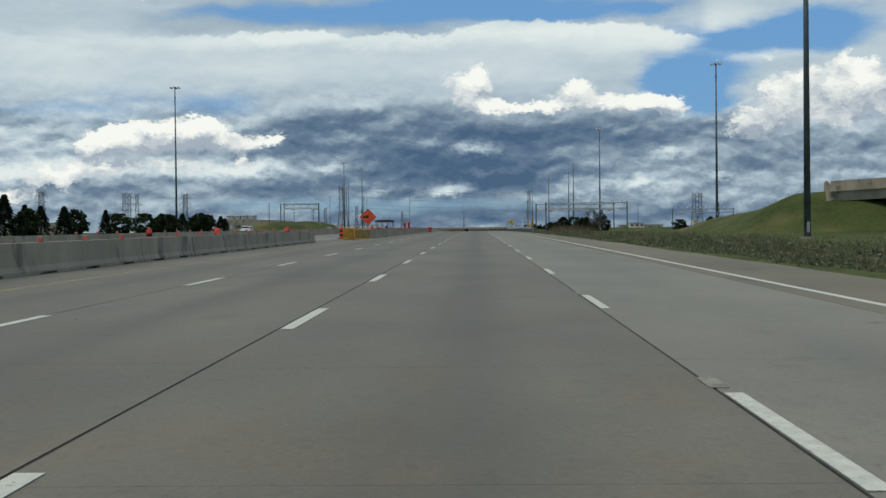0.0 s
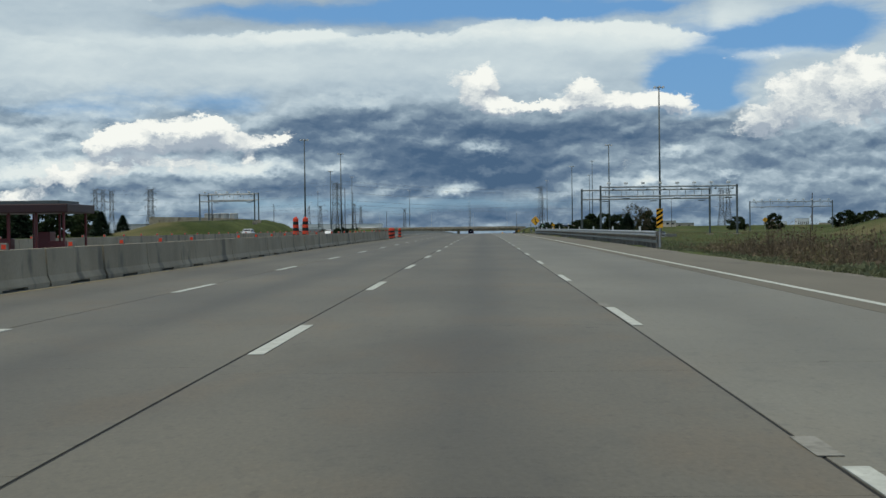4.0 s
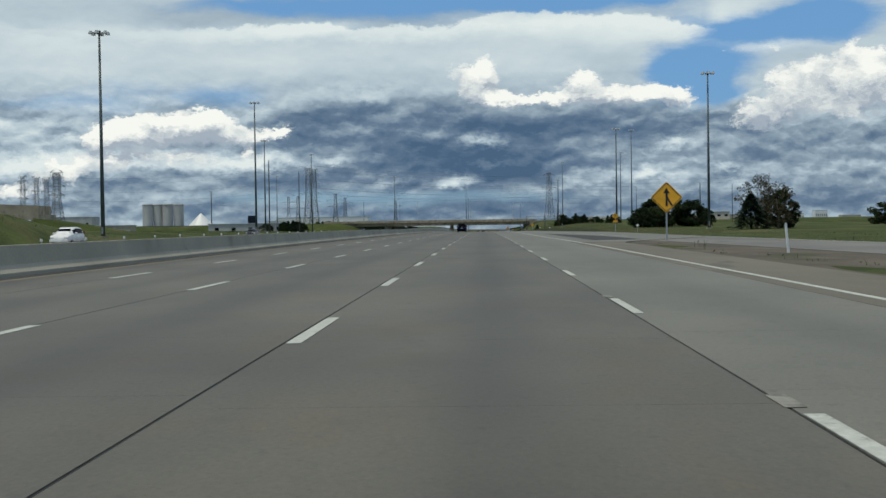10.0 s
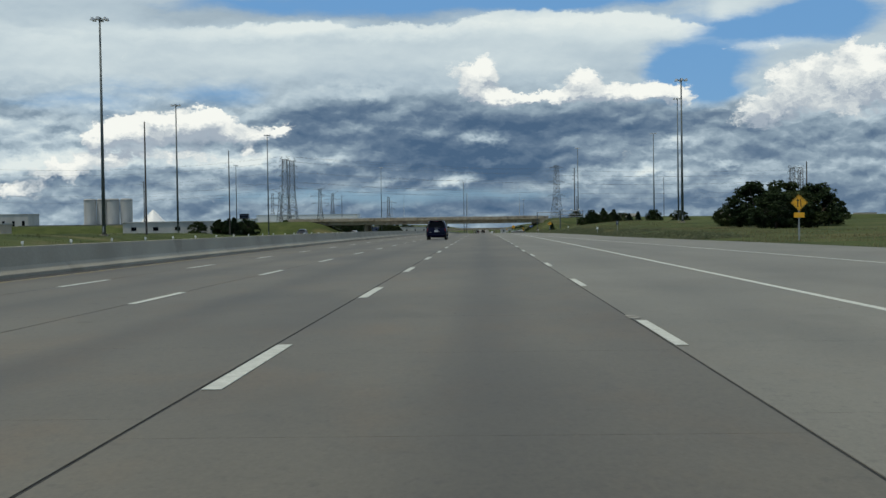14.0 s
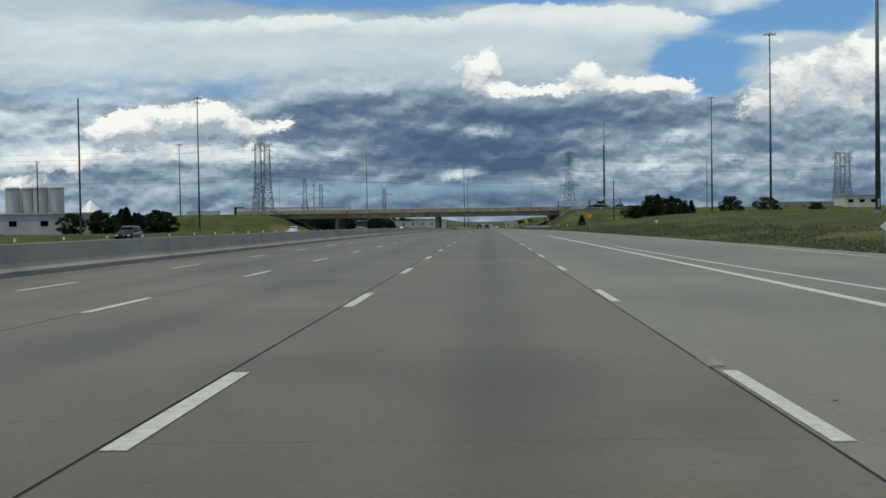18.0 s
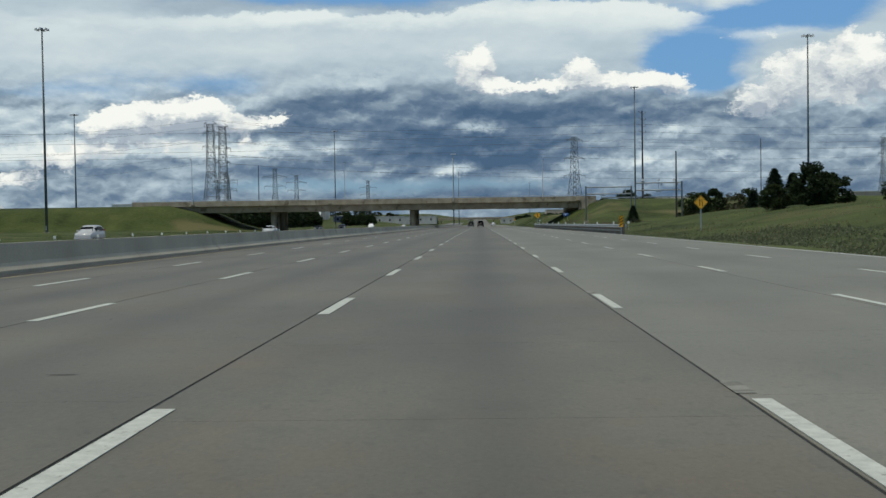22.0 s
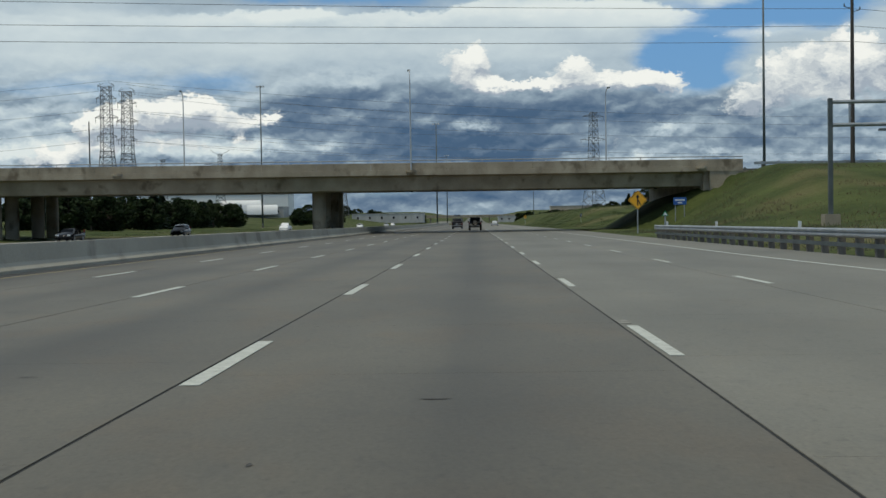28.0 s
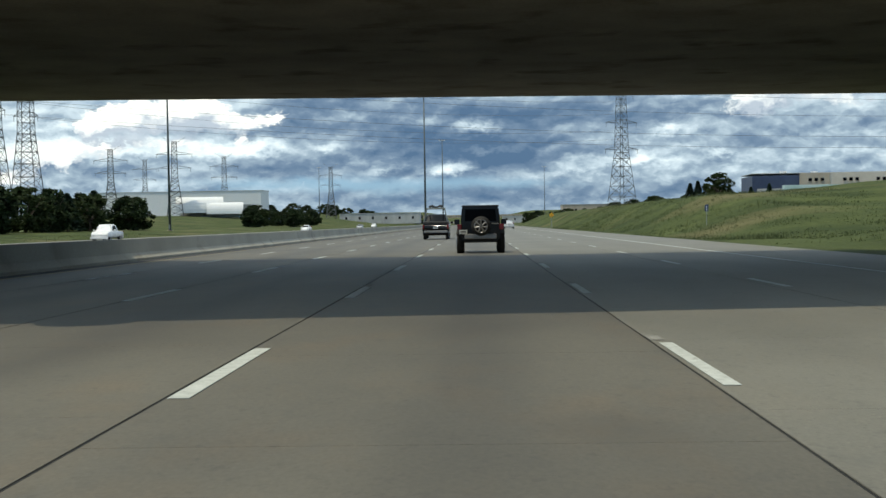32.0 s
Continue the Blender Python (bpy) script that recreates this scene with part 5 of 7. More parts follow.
for k, w in ((0.12, 0.55), (-0.18, 0.25)):
    part("writing_bar", bx(bmesh.new(), -w, w, -0.016, -0.012, zz + k - 0.07, zz + k + 0.07), WHITE_BOX, s)
for x, y in ((10.17, 338.1), (13.5, 988.9)):
    s = thing("exit_marker", x, y, lay(x, y), "post with a green and white triangular marker on top", "road sign", "exit markers")
    part("post", bx(bmesh.new(), -0.05, 0.05, -0.04, 0.04, -0.3, 1.5), STEEL, s)
    bm = bmesh.new()
    loft(bm, [[(-0.24, yy, 1.42), (0.24, yy, 1.42), (0, yy, 1.82)] for yy in (-0.06, -0.04)])
    part("triangle", bm, SIGN_GREEN, s)
    bm = bmesh.new()
    loft(bm, [[(-0.14, yy, 1.48), (0.14, yy, 1.48), (0, yy, 1.70)] for yy in (-0.075, -0.062)])
    part("centre", bm, WHITE_BOX, s)

# ---- trees ----
def leaf_cloud(rng, centres, count, size, flat=0.6):
    """Many small leaf clumps round a set of (centre, radius) lobes, as one mesh."""
    n = count
    idx = rng.integers(0, len(centres), n)
    c = np.array([centres[i][0] for i in idx])
    r = np.array([centres[i][1] for i in idx])
    d = rng.normal(size=(n, 3))
    d /= np.linalg.norm(d, axis=1)[:, None]
    rad = r * (0.62 + 0.42 * rng.random(n))
    p = c + d * rad[:, None] * np.array((1, 1, 0.85))
    a = rng.normal(size=(n, 3)) + d * 0.6
    a /= np.linalg.norm(a, axis=1)[:, None]
    b = np.cross(a, rng.normal(size=(n, 3)))
    b /= np.linalg.norm(b, axis=1)[:, None] + 1e-9
    s = size * (0.6 + 0.8 * rng.random(n))[:, None]
    v = np.stack([p - a * s, p + b * s * flat, p + a * s, p - b * s * flat], 1).reshape(-1, 3)
    f = np.arange(n * 4).reshape(n, 4)
    return v, f


def crown_mesh(name, v, f, material):
    me = bpy.data.meshes.new(name)
    me.from_pydata(v.tolist(), [], f.tolist())
    me.materials.append(material)
    return me


def broadleaf(seed, h, w, material, leaves=6500, low=0.04, lobes_n=64, airy=1.0):
    rng = np.random.default_rng(seed)
    t = tagged(new("tree"), "", "tree")
    bm = bmesh.new()
    tube(bm, (0, 0, -0.3), (0.05 * h * 0.2, 0, h * 0.35), 0.035 * h, 0.022 * h, 8)
    tops = []
    for i in range(7):
        a = 2 * math.pi * i / 7 + rng.random() * 0.6
        e = Vector((math.cos(a) * w * 0.3, math.sin(a) * w * 0.3, h * (0.5 + 0.35 * rng.random())))
        tube(bm, (0, 0, h * (0.18 + 0.14 * rng.random())), e, 0.014 * h, 0.004 * h, 5)
        tops.append(e)
    part("trunk", bm, BARK, t)
    lobes = []
    for i in range(lobes_n):
        a, u = rng.random() * 6.283, rng.random() ** 1.3
        zz = h * (low + 0.06 + (0.84 - low) * u)
        spread = w * 0.5 * math.sin(math.pi * (0.2 + 0.7 * u)) * (0.4 + 0.62 * rng.random())
        lobes.append(((math.cos(a) * spread, math.sin(a) * spread, zz), h * (0.045 + 0.10 * rng.random()) * airy))
    v, f = leaf_cloud(rng, lobes, leaves, (0.022 * h + 0.04) * (8000 / leaves) ** 0.4 * airy ** 2)
    ob = new("crown", crown_mesh("crown", v, f, material))
    ob.parent = t
    return t


def conifer(seed, h, w, material, leaves=4200):
    rng = np.random.default_rng(seed)
    t = tagged(new("tree"), "", "tree")
    part("trunk", tube(bmesh.new(), (0, 0, -0.3), (0, 0, h * 0.96), 0.028 * h, 0.006 * h, 7), BARK, t)
    n = leaves
    u = rng.random(n) ** 0.75
    tier = np.floor(u * 13) / 13
    zz = h * (0.06 + 0.94 * u)
    rad = w * 0.5 * (1 - u) ** 0.85 * (0.55 + 0.5 * rng.random(n)) * (1.0 - 0.35 * (u - tier) * 13) + 0.04
    a = rng.random(n) * 6.283
    lump = 1 + 0.22 * np.sin(a * 5 + np.floor(u * 13) * 2.1)
    p = np.stack([np.cos(a) * rad * lump, np.sin(a) * rad * lump, zz - rad * 0.18], 1)
    o = np.stack([np.cos(a), np.sin(a), -0.35 + 0.3 * rng.random(n)], 1)
    side = np.stack([-np.sin(a), np.cos(a), rng.normal(size=n) * 0.4], 1)
    s = (0.028 * h + 0.05) * (0.6 + 0.8 * rng.random(n))[:, None]
    v = np.stack([p - o * s, p + side * s * 0.45, p + o * s * 1.2, p - side * s * 0.45], 1).reshape(-1, 3)
    ob = new("crown", crown_mesh("crown", v, np.arange(n * 4).reshape(n, 4), material))
    ob.parent = t
    return t


def plant(proto, x, y, scale, label, turn=0.0, squash=1.0, base=None):
    z = (lay(x, y) if base is None else base) - 0.12
    m = pose(x, y, z, 0, 0, turn) @ Matrix.Diagonal((scale * squash, scale * squash, scale, 1))
    t = copy_thing(proto, m)
    return tagged(t, label, "tree", "roadside trees")


B1, B2, B3 = broadleaf(11, 6.0, 6.4, LEAF), broadleaf(12, 6.0, 5.2, LEAF_DARK), broadleaf(13, 6.0, 5.6, LEAF_OLIVE, 3000, 0.05, 130, 0.6)
F1, F2 = broadleaf(14, 6.0, 6.2, LEAF, 3200), broadleaf(15, 6.0, 5.4, LEAF_DARK, 3200)
C1, C2 = conifer(21, 6.0, 4.6, NEEDLE), conifer(22, 6.0, 3.4, NEEDLE)
L_DARK, L_PINE, L_BUSH, L_OLIVE = "dense dark green broadleaf tree on the verge", "dark green conifer with drooping boughs on the grass", "rounded dark green bushy tree", "half-bare tree with thin reddish olive leaves"
rt = random.Random(4)
TREES = [
    (B2, 48.9, 674.2, 1.36, 1.5), (B1, 54, 677.7, 1.41, 1.4), (B2, 59.6, 675.3, 1.3, 1.4), (B1, 64.1, 682.6, 0.92, 1.3), (B1, 45, 681.1, 0.76, 1.2),
    (C1, 50.1, 555.5, 1.14, 1.5), (B3, 52.9, 563.4, 1.84, 0.9), (B3, 56.8, 562.5, 1.63, 0.9), (B2, 58.5, 569, 1.3, 1.1), (B2, 37.1, 610.8, 0.81, 1.5), (B1, 41.6, 618.1, 0.87, 1.5),
    (B2, 34, 837.9, 0.76, 1.1), (B1, 31.5, 843.1, 0.49, 1.2), (B2, 60.2, 887.5, 0.87, 1.4), (B1, 69.7, 890.3, 0.87, 1.4), (B1, 39.4, 857.4, 0.71, 1.4), (B2, 43.9, 864.7, 0.71, 1.4), (C2, 40.5, 869.8, 0.65, 1.5),
]
TREES += [
    (C1, 42.7, 890.4, 1.03, 1.2), (C2, 47.2, 897.7, 1.03, 1.5), (C1, 26.4, 923.7, 0.52, 1.3),
    (B1, 47.2, 979.7, 1.08, 1.3), (B2, 51.7, 987, 1.14, 1.2), (B3, 56.2, 984.3, 1.08, 1.2), (B1, 61.9, 994, 1.08, 1.3), (C2, 67.5, 989.6, 1.19, 1.2), (C1, 52.9, 950.4, 0.98, 1.3), (C1, 58.5, 947, 1.08, 1.3),
    (C2, 58.1, 1364.4, 0.84, 1.3), (C2, 61, 1368.8, 0.95, 1.2), (B1, 66, 1366.6, 1.34, 1.1), (C1, 70.2, 1371.6, 0.67, 1.2), (C2, 74, 1362.1, 0.61, 1.2), (C2, 77.9, 1357.8, 0.71, 1.2),
]
TREES += [
    (B1, 68.6, 1217.9, 1.08, 1.1), (B2, 52.9, 1155.4, 1.3, 1.2), (B2, 85.5, 904.8, 0.76, 1.3), (B2, 131, 684.4, 1.26, 1.3), (B1, 110.1, 663.6, 1.06, 1.5),
]
for i in range(22):
    TREES.append(((F2, F1, F2, C1)[i % 4], -76 - rt.random() * 14, 1140 + 9 * i, 1.3 + 0.3 * rt.random(), 1.25))
for i in range(11):
    TREES.append(((F2, F1, C1, C2)[i % 4], -84 - rt.random() * 14, 855 + 7 * i, 0.85 + 0.35 * rt.random(), 1.3))
for i in range(12):
    TREES.append(((F2, F1, F2, C1)[i % 4], -80 - rt.random() * 22, 322 + 9 * i, 0.85 + 0.3 * rt.random(), 1.3))
for i in range(8):
    TREES.append(((C1, C2, F2)[i % 3], -64 - rt.random() * 12, 170 + 7 * i, 0.75 + 0.3 * rt.random(), 1.2))
for i in range(14):
    TREES.append(((F2, F1, C2)[i % 3], 128 + 7 * i + rt.random() * 4, 560 + rt.random() * 40, 1.0 + 0.3 * rt.random(), 1.5))
for i in range(12):
    TREES.append(((F2, F1)[i % 2], -110 + rt.random() * 12, 1110 + 9 * i, 1.2 + 0.4 * rt.random(), 1.3))
for i in range(10):
    TREES.append(((F2, F1)[i % 2], -70 - rt.random() * 20, 1480 + 22 * i, 1.2 + 0.3 * rt.random(), 1.3))
for i in range(14):
    TREES.append(((F1, F2)[i % 2], 40 + 9 * i + rt.random() * 5, 1950 + rt.random() * 120, 1.6 + 0.5 * rt.random(), 1.6))
for i in range(14):
    TREES.append(((F1, F2)[i % 2], -60 - 12 * i + rt.random() * 5, 2150 + rt.random() * 150, 1.5 + 0.5 * rt.random(), 1.6))
for proto, x, y, sc, sq in TREES:
    plant(proto, x, y, sc, {B1: L_BUSH, B2: L_DARK, F1: L_BUSH, F2: L_DARK, B3: L_OLIVE, C1: L_PINE, C2: L_PINE}[proto], rt.random() * 360, sq)
for proto in (B1, B2, B3, F1, F2, C1, C2):
    for o in (*proto.children, proto):
        bpy.data.objects.remove(o)


# ---- tall weeds and grass on the verges ----
def tufts(name, count, xs, ys, h0, h1, material, label, seed, blades=8, keep=-1.0, spread=0.22, wide=0.012, leaves=0, leaf=0.05, power=1.2):
    """Clumps of thin bent blades, with small leaves between them, in drifts of uneven height."""
    rng = np.random.default_rng(seed)
    base = []
    for y, u in zip(rng.uniform(*ys, count), rng.random(count) ** power):
        lo, hi = xs(y)
        x = lo + (hi - lo) * u
        drift = noise.noise((x * 0.22, y * 0.13, 5.0 + seed)) + 0.45 * noise.noise((x * 0.9, y * 0.7, 2.0))
        if drift < keep:
            continue
        base.append((x, y, lay(x, y) - 0.05, (h0 + (h1 - h0) * smooth(-0.5, 0.65, drift)) * (0.3 + 0.7 * smooth(0.0, 2.6, x - lo)) * (0.5 + 0.8 * rng.random() ** 1.5)))
    b = np.array(base)
    n = len(b)
    v, f = [], []
    total = 0

    def add(points, faces_of, per):
        nonlocal total
        m = points.shape[0]
        v.append(points.reshape(-1, 3))
        start = total + np.arange(m) * per
        for fc in faces_of:
            f.extend((start[:, None] + np.array(fc)).tolist())
        total += m * per

    k = np.repeat(np.arange(n), blades)
    m = len(k)
    a = rng.random(m) * 6.283
    c, s_ = np.cos(a), np.sin(a)
    px, py, pz = b[k, 0] + rng.normal(size=m) * spread, b[k, 1] + rng.normal(size=m) * spread, b[k, 2]
    hh = b[k, 3] * (0.45 + 0.7 * rng.random(m) ** 1.3)
    lean = 0.08 + 0.5 * rng.random(m) ** 2
    w = wide * (0.6 + 0.8 * rng.random(m))
    mid, tip = lean * hh * 0.35, lean * hh
    add(np.stack([np.stack([px - s_ * w, py + c * w, pz], 1), np.stack([px + s_ * w, py - c * w, pz], 1),
                  np.stack([px + c * mid + s_ * w * 0.8, py + s_ * mid - c * w * 0.8, pz + hh * 0.6], 1),
                  np.stack([px + c * mid - s_ * w * 0.8, py + s_ * mid + c * w * 0.8, pz + hh * 0.6], 1),
                  np.stack([px + c * tip, py + s_ * tip, pz + hh], 1)], 1), ((0, 1, 2, 3), (3, 2, 4)), 5)
    if leaves:
        k = np.repeat(np.arange(n), leaves)
        m = len(k)
        p = np.stack([b[k, 0] + rng.normal(size=m) * spread, b[k, 1] + rng.normal(size=m) * spread, b[k, 2] + 0.03 + b[k, 3] * 0.85 * rng.random(m)], 1)
        u = rng.normal(size=(m, 3))
        u /= np.linalg.norm(u, axis=1)[:, None]
        t = np.cross(u, rng.normal(size=(m, 3)))
        t /= np.linalg.norm(t, axis=1)[:, None]
        sz = leaf * (0.5 + rng.random(m))[:, None]
        add(np.stack([p - u * sz, p + t * sz * 0.5, p + u * sz, p - t * sz * 0.5], 1), ((0, 1, 2, 3),), 4)
    me = bpy.data.meshes.new(name)
    me.from_pydata(np.concatenate(v).tolist(), [], f)
    me.materials.append(material)
    return tagged(new(name, me), label, "grass", kind="stuff")


def edge(a, b):
    return lambda y: (right_edge(y) + a, right_edge(y) + b)


tufts("verge_weeds", 15000, edge(1.0, 9.0), (14, 190), 0.10, 0.85, WEED, "tall grey-green weeds along the shoulder", 1, 8, -0.35, 0.22, 0.012, 10, 0.085)
tufts("verge_weeds", 7000, edge(1.4, 9.0), (14, 190), 0.15, 1.0, WEED_DRY, "dry seeding grass among the weeds", 12, 7, -0.1, 0.3, 0.009, 5, 0.04)
tufts("verge_weeds", 5000, edge(2.5, 12.0), (14, 200), 0.2, 0.85, WEED_BROWN, "brown seed heads among the weeds", 15, 5, 0.05, 0.3, 0.009, 6, 0.035)
tufts("verge_weeds", 9000, edge(8, 60), (60, 420), 0.15, 0.45, WEED_DRY, "drier grass on the bank behind the weeds", 2, 4, -0.3, 0.5, 0.022)
tufts("verge_weeds", 2600, lambda y: (9.4, 15.5), (190, 336), 0.15, 0.6, WEED, "weeds behind the guardrail", 3, 7, -0.2, 0.3, 0.014, 4, 0.06)
tufts("verge_weeds", 9000, edge(1.3, 10), (560, 800), 0.08, 0.5, WEED, "leafy green weeds on the grass bank", 4, 5, -0.15, 0.3, 0.012, 10, 0.08)
tufts("verge_weeds", 7000, edge(2, 30), (540, 800), 0.12, 0.42, WEED_DRY, "yellowing grass on the bank", 16, 7, -0.25, 0.5, 0.014)
tufts("verge_weeds", 4500, edge(1.3, 12), (800, 1030), 0.08, 0.4, WEED, "weeds on the bank below the overpass", 5, 6, -0.1, 0.35, 0.014, 5, 0.05)
tufts("verge_weeds", 8000, edge(1.5, 26), (1085, 1300), 0.08, 0.40, WEED_GREEN, "weeds on the cut slope beyond the overpass", 6, 6, -0.15, 0.4, 0.018, 3, 0.05)
tufts("verge_weeds", 4500, edge(4, 30), (930, 1044), 0.10, 0.34, WEED_BROWN, "brownish dry grass on the abutment slope", 17, 7, -0.1, 0.5, 0.016)
tufts("verge_grass", 7000, edge(4, 34), (400, 1000), 0.12, 0.35, WEED_DRY, "yellowing grass on the bank", 7, 6, -0.2, 0.45, 0.02)
tufts("verge_grass", 6000, lambda y: (-66, -48.5), (300, 1250), 0.15, 0.4, WEED_GREEN, "dull green grass beyond the opposite carriageway", 8, 6, -0.3, 0.45, 0.025)
tufts("verge_grass", 3500, lambda y: (-23.5, -14), (335, 1200), 0.1, 0.35, WEED, "short grass in the median", 9, 6, -0.3, 0.3, 0.018)
tufts("verge_weeds", 700, lambda y: (9.8, 14.5), (146, 189), 0.7, 1.9, WEED_BROWN, "tall brown shrubby weeds before the guardrail", 18, 8, -0.3, 0.3, 0.014, 16, 0.07)
tufts("verge_weeds", 30, lambda y: (8.2, 10.0), (338, 400), 0.2, 0.6, WEED, "a few weeds on the dirt island", 14, 9, -0.3, 0.2, 0.016, 6, 0.05)

# ---- vehicles ----
def ring_points(y, zb, belt, top, wb, wt):
    side = [(wb * 0.90, zb), (wb * 0.985, zb + 0.12), (wb, zb + 0.45 * (belt - zb)), (wb * 0.975, belt - 0.04), (wb * 0.955, belt), (wt + (wb * 0.955 - wt) * 0.35, belt + (top - belt) * 0.62), (wt, top - 0.07), (wt * 0.86, top - 0.01)]
    return [(x, y, z) for x, z in side] + [(-x, y, z) for x, z in reversed(side)]


def body_mesh(stations):
    bm = bmesh.new()
    loft(bm, [ring_points(*s) for s in stations])
    return bm


def lerp_station(stations, y):
    for a, b in zip(stations, stations[1:]):
        if a[0] <= y <= b[0]:
            u = (y - a[0]) / (b[0] - a[0] + 1e-9)
            return [p + (q - p) * u for p, q in zip(a, b)]
    return list(stations[-1])


def side_window(stations, y0, y1, side, lift=0.06, drop=0.13):
    """A pane that lies 8 mm proud of the car's flank."""
    rings = []
    for row in range(3):
        ring = []
        for y, out in ((y0, -0.05), (y1, -0.05), (y1, 0.022), (y0, 0.022)):
            s = lerp_station(stations, y)
            lo, mid, hi = (s[4] * 0.955, s[2]), (s[5] + (s[4] * 0.955 - s[5]) * 0.35, s[2] + (s[3] - s[2]) * 0.62), (s[5], s[3] - 0.07)
            zz = (s[2] + lift, mid[1], max(mid[1] + 0.01, s[3] - drop))[row]
            a, b = (lo, mid) if zz < mid[1] else (mid, hi)
            x = a[0] + (b[0] - a[0]) * (zz - a[1]) / (b[1] - a[1] + 1e-6)
            ring.append((side * (x + out), y, zz))
        rings.append(ring)
    return loft(bmesh.new(), rings)


def wheel(parent, x, y, r, w, rim_mat, outer):
    t = part("wheel", tube(bmesh.new(), (x - w / 2, y, r), (x + w / 2, y, r), r, r, 24), RUBBER, parent, "black tyre", True)
    bm = bmesh.new()
    xo = x + outer * (w / 2 - 0.005)
    tube(bm, (xo, y, r), (xo + outer * 0.015, y, r), r * 0.22, r * 0.2, 12)
    for i in range(7):
        a = 2 * math.pi * i / 7
        tube(bm, (xo + outer * 0.004, y + math.cos(a) * r * 0.15, r + math.sin(a) * r * 0.15), (xo + outer * 0.004, y + math.cos(a) * r * 0.62, r + math.sin(a) * r * 0.62), 0.035, 0.028, 5)
    for i in range(20):
        a, b = 2 * math.pi * i / 20, 2 * math.pi * (i + 1) / 20
        tube(bm, (xo, y + math.cos(a) * r * 0.64, r + math.sin(a) * r * 0.64), (xo, y + math.cos(b) * r * 0.64, r + math.sin(b) * r * 0.64), 0.022, 0.022, 5)
    part("rim", bm, rim_mat, t, "bright spoked rim")
    part("arch", tube(bmesh.new(), (x - outer * 0.02, y, r + 0.02), (x + outer * (w / 2 - 0.02), y, r + 0.02), r + 0.07, r + 0.07, 24), RUBBER, parent)


def car(x, y, z, label, paint, stations, wheels, r, track, windows, rear, front, heading=0, rack=False, category="car", rims=None, lamp_z=0.85, name="car", plate_z=0.80, lamp_h=0.34):
    """rear and front: window quads (y, z, half width) low and high; wheels: axle places from the rear bumper."""
    c = thing(name, x, y, z, label, category, rz=heading)
    part("body", body_mesh(stations), paint, c, smooth_shade=True)
    for y0, y1 in windows:
        for s in (-1, 1):
            part("side_window", side_window(stations, y0, y1, s), GLASS_DARK, c, "dark tinted window")
    for nm, ((ya, za, wa), (yb, zb, wb)) in (("rear_window", rear), ("windscreen", front)):
        d = -0.015 if nm == "rear_window" else 0.015
        bm = bmesh.new()
        loft(bm, [[(-wa, ya + k, za), (wa, ya + k, za), (wb, yb + k, zb), (-wb, yb + k, zb)] for k in (d - (0.04 if d > 0 else -0.04), d)])
        part(nm, bm, GLASS_DARK, c, "dark glass")
    for ay in wheels:
        for s in (-1, 1):
            wheel(c, s * track, ay, r, 0.22, rims or RIM, s)
    wb = stations[1][4]
    for s in (-1, 1):
        part("tail_light", bx(bmesh.new(), s * (wb - 0.085) - 0.07, s * (wb - 0.085) + 0.07, max(-0.03, stations[0][0] - 0.02), stations[0][0] + 0.25, lamp_z, lamp_z + lamp_h, 0.04), TAIL_RED, c, "red tail light")
        L = stations[-1][0]
        part("headlight", bx(bmesh.new(), s * (wb - 0.28) - 0.17, s * (wb - 0.28) + 0.17, L - 0.12, L + 0.015, 0.62, 0.78, 0.03), GLASS_CLEAR, c, "pale headlight")
        ms = [w for w in windows][-1][1]
        st = lerp_station(stations, ms - 0.1)
        bm = bx(bmesh.new(), s * (wb + 0.14) - 0.1, s * (wb + 0.14) + 0.1, ms - 0.22, ms - 0.06, st[2] + 0.03, st[2] + 0.2, 0.04)
        tube(bm, (s * (wb - 0.05), ms - 0.12, st[2] + 0.04), (s * (wb + 0.08), ms - 0.14, st[2] + 0.08), 0.03, 0.03, 6)
        part("mirror", bm, paint, c)
        for (y0, y1) in windows[:2]:
            hb = lerp_station(stations, y1 - 0.12)
            part("door_handle", bx(bmesh.new(), s * (hb[4] * 0.985) - 0.02, s * (hb[4] * 0.985) + 0.02, y1 - 0.3, y1 - 0.1, hb[2] - 0.14, hb[2] - 0.1, 0.008), paint, c)
    part("rear_bumper", bx(bmesh.new(), -wb * 0.975, wb * 0.975, -0.10, 0.30, 0.30, 0.61, 0.11), paint, c, smooth_shade=True)
    part("front_bumper", bx(bmesh.new(), -wb * 0.95, wb * 0.95, stations[-1][0] - 0.1, stations[-1][0] + 0.08, 0.3, 0.55, 0.05), paint, c)
    part("plate", bx(bmesh.new(), -0.16, 0.16, stations[0][0] - 0.06, stations[0][0] - 0.03, plate_z, plate_z + 0.16), WHITE_BOX, c, "white plate with a dark bar")
    part("plate_bar", bx(bmesh.new(), -0.12, 0.12, stations[0][0] - 0.066, stations[0][0] - 0.061, plate_z + 0.045, plate_z + 0.115), WIRE, c)
    if rack:
        tz = max(s[3] for s in stations)
        for s in (-1, 1):
            bm = bmesh.new()
            pts = [(s * 0.62, 0.35, tz - 0.02), (s * 0.62, 0.6, tz + 0.05), (s * 0.62, 1.6, tz + 0.06), (s * 0.62, 2.5, tz + 0.03), (s * 0.62, 2.75, tz - 0.03)]
            for p, q in zip(pts, pts[1:]):
                tube(bm, p, q, 0.018, 0.018, 6)
            part("roof_rail", bm, RUBBER, c)
        for yy in (0.7, 2.3):
            part("crossbar", tube(bmesh.new(), (-0.62, yy, tz + 0.06), (0.62, yy, tz + 0.06), 0.016, 0.016, 6), RUBBER, c)
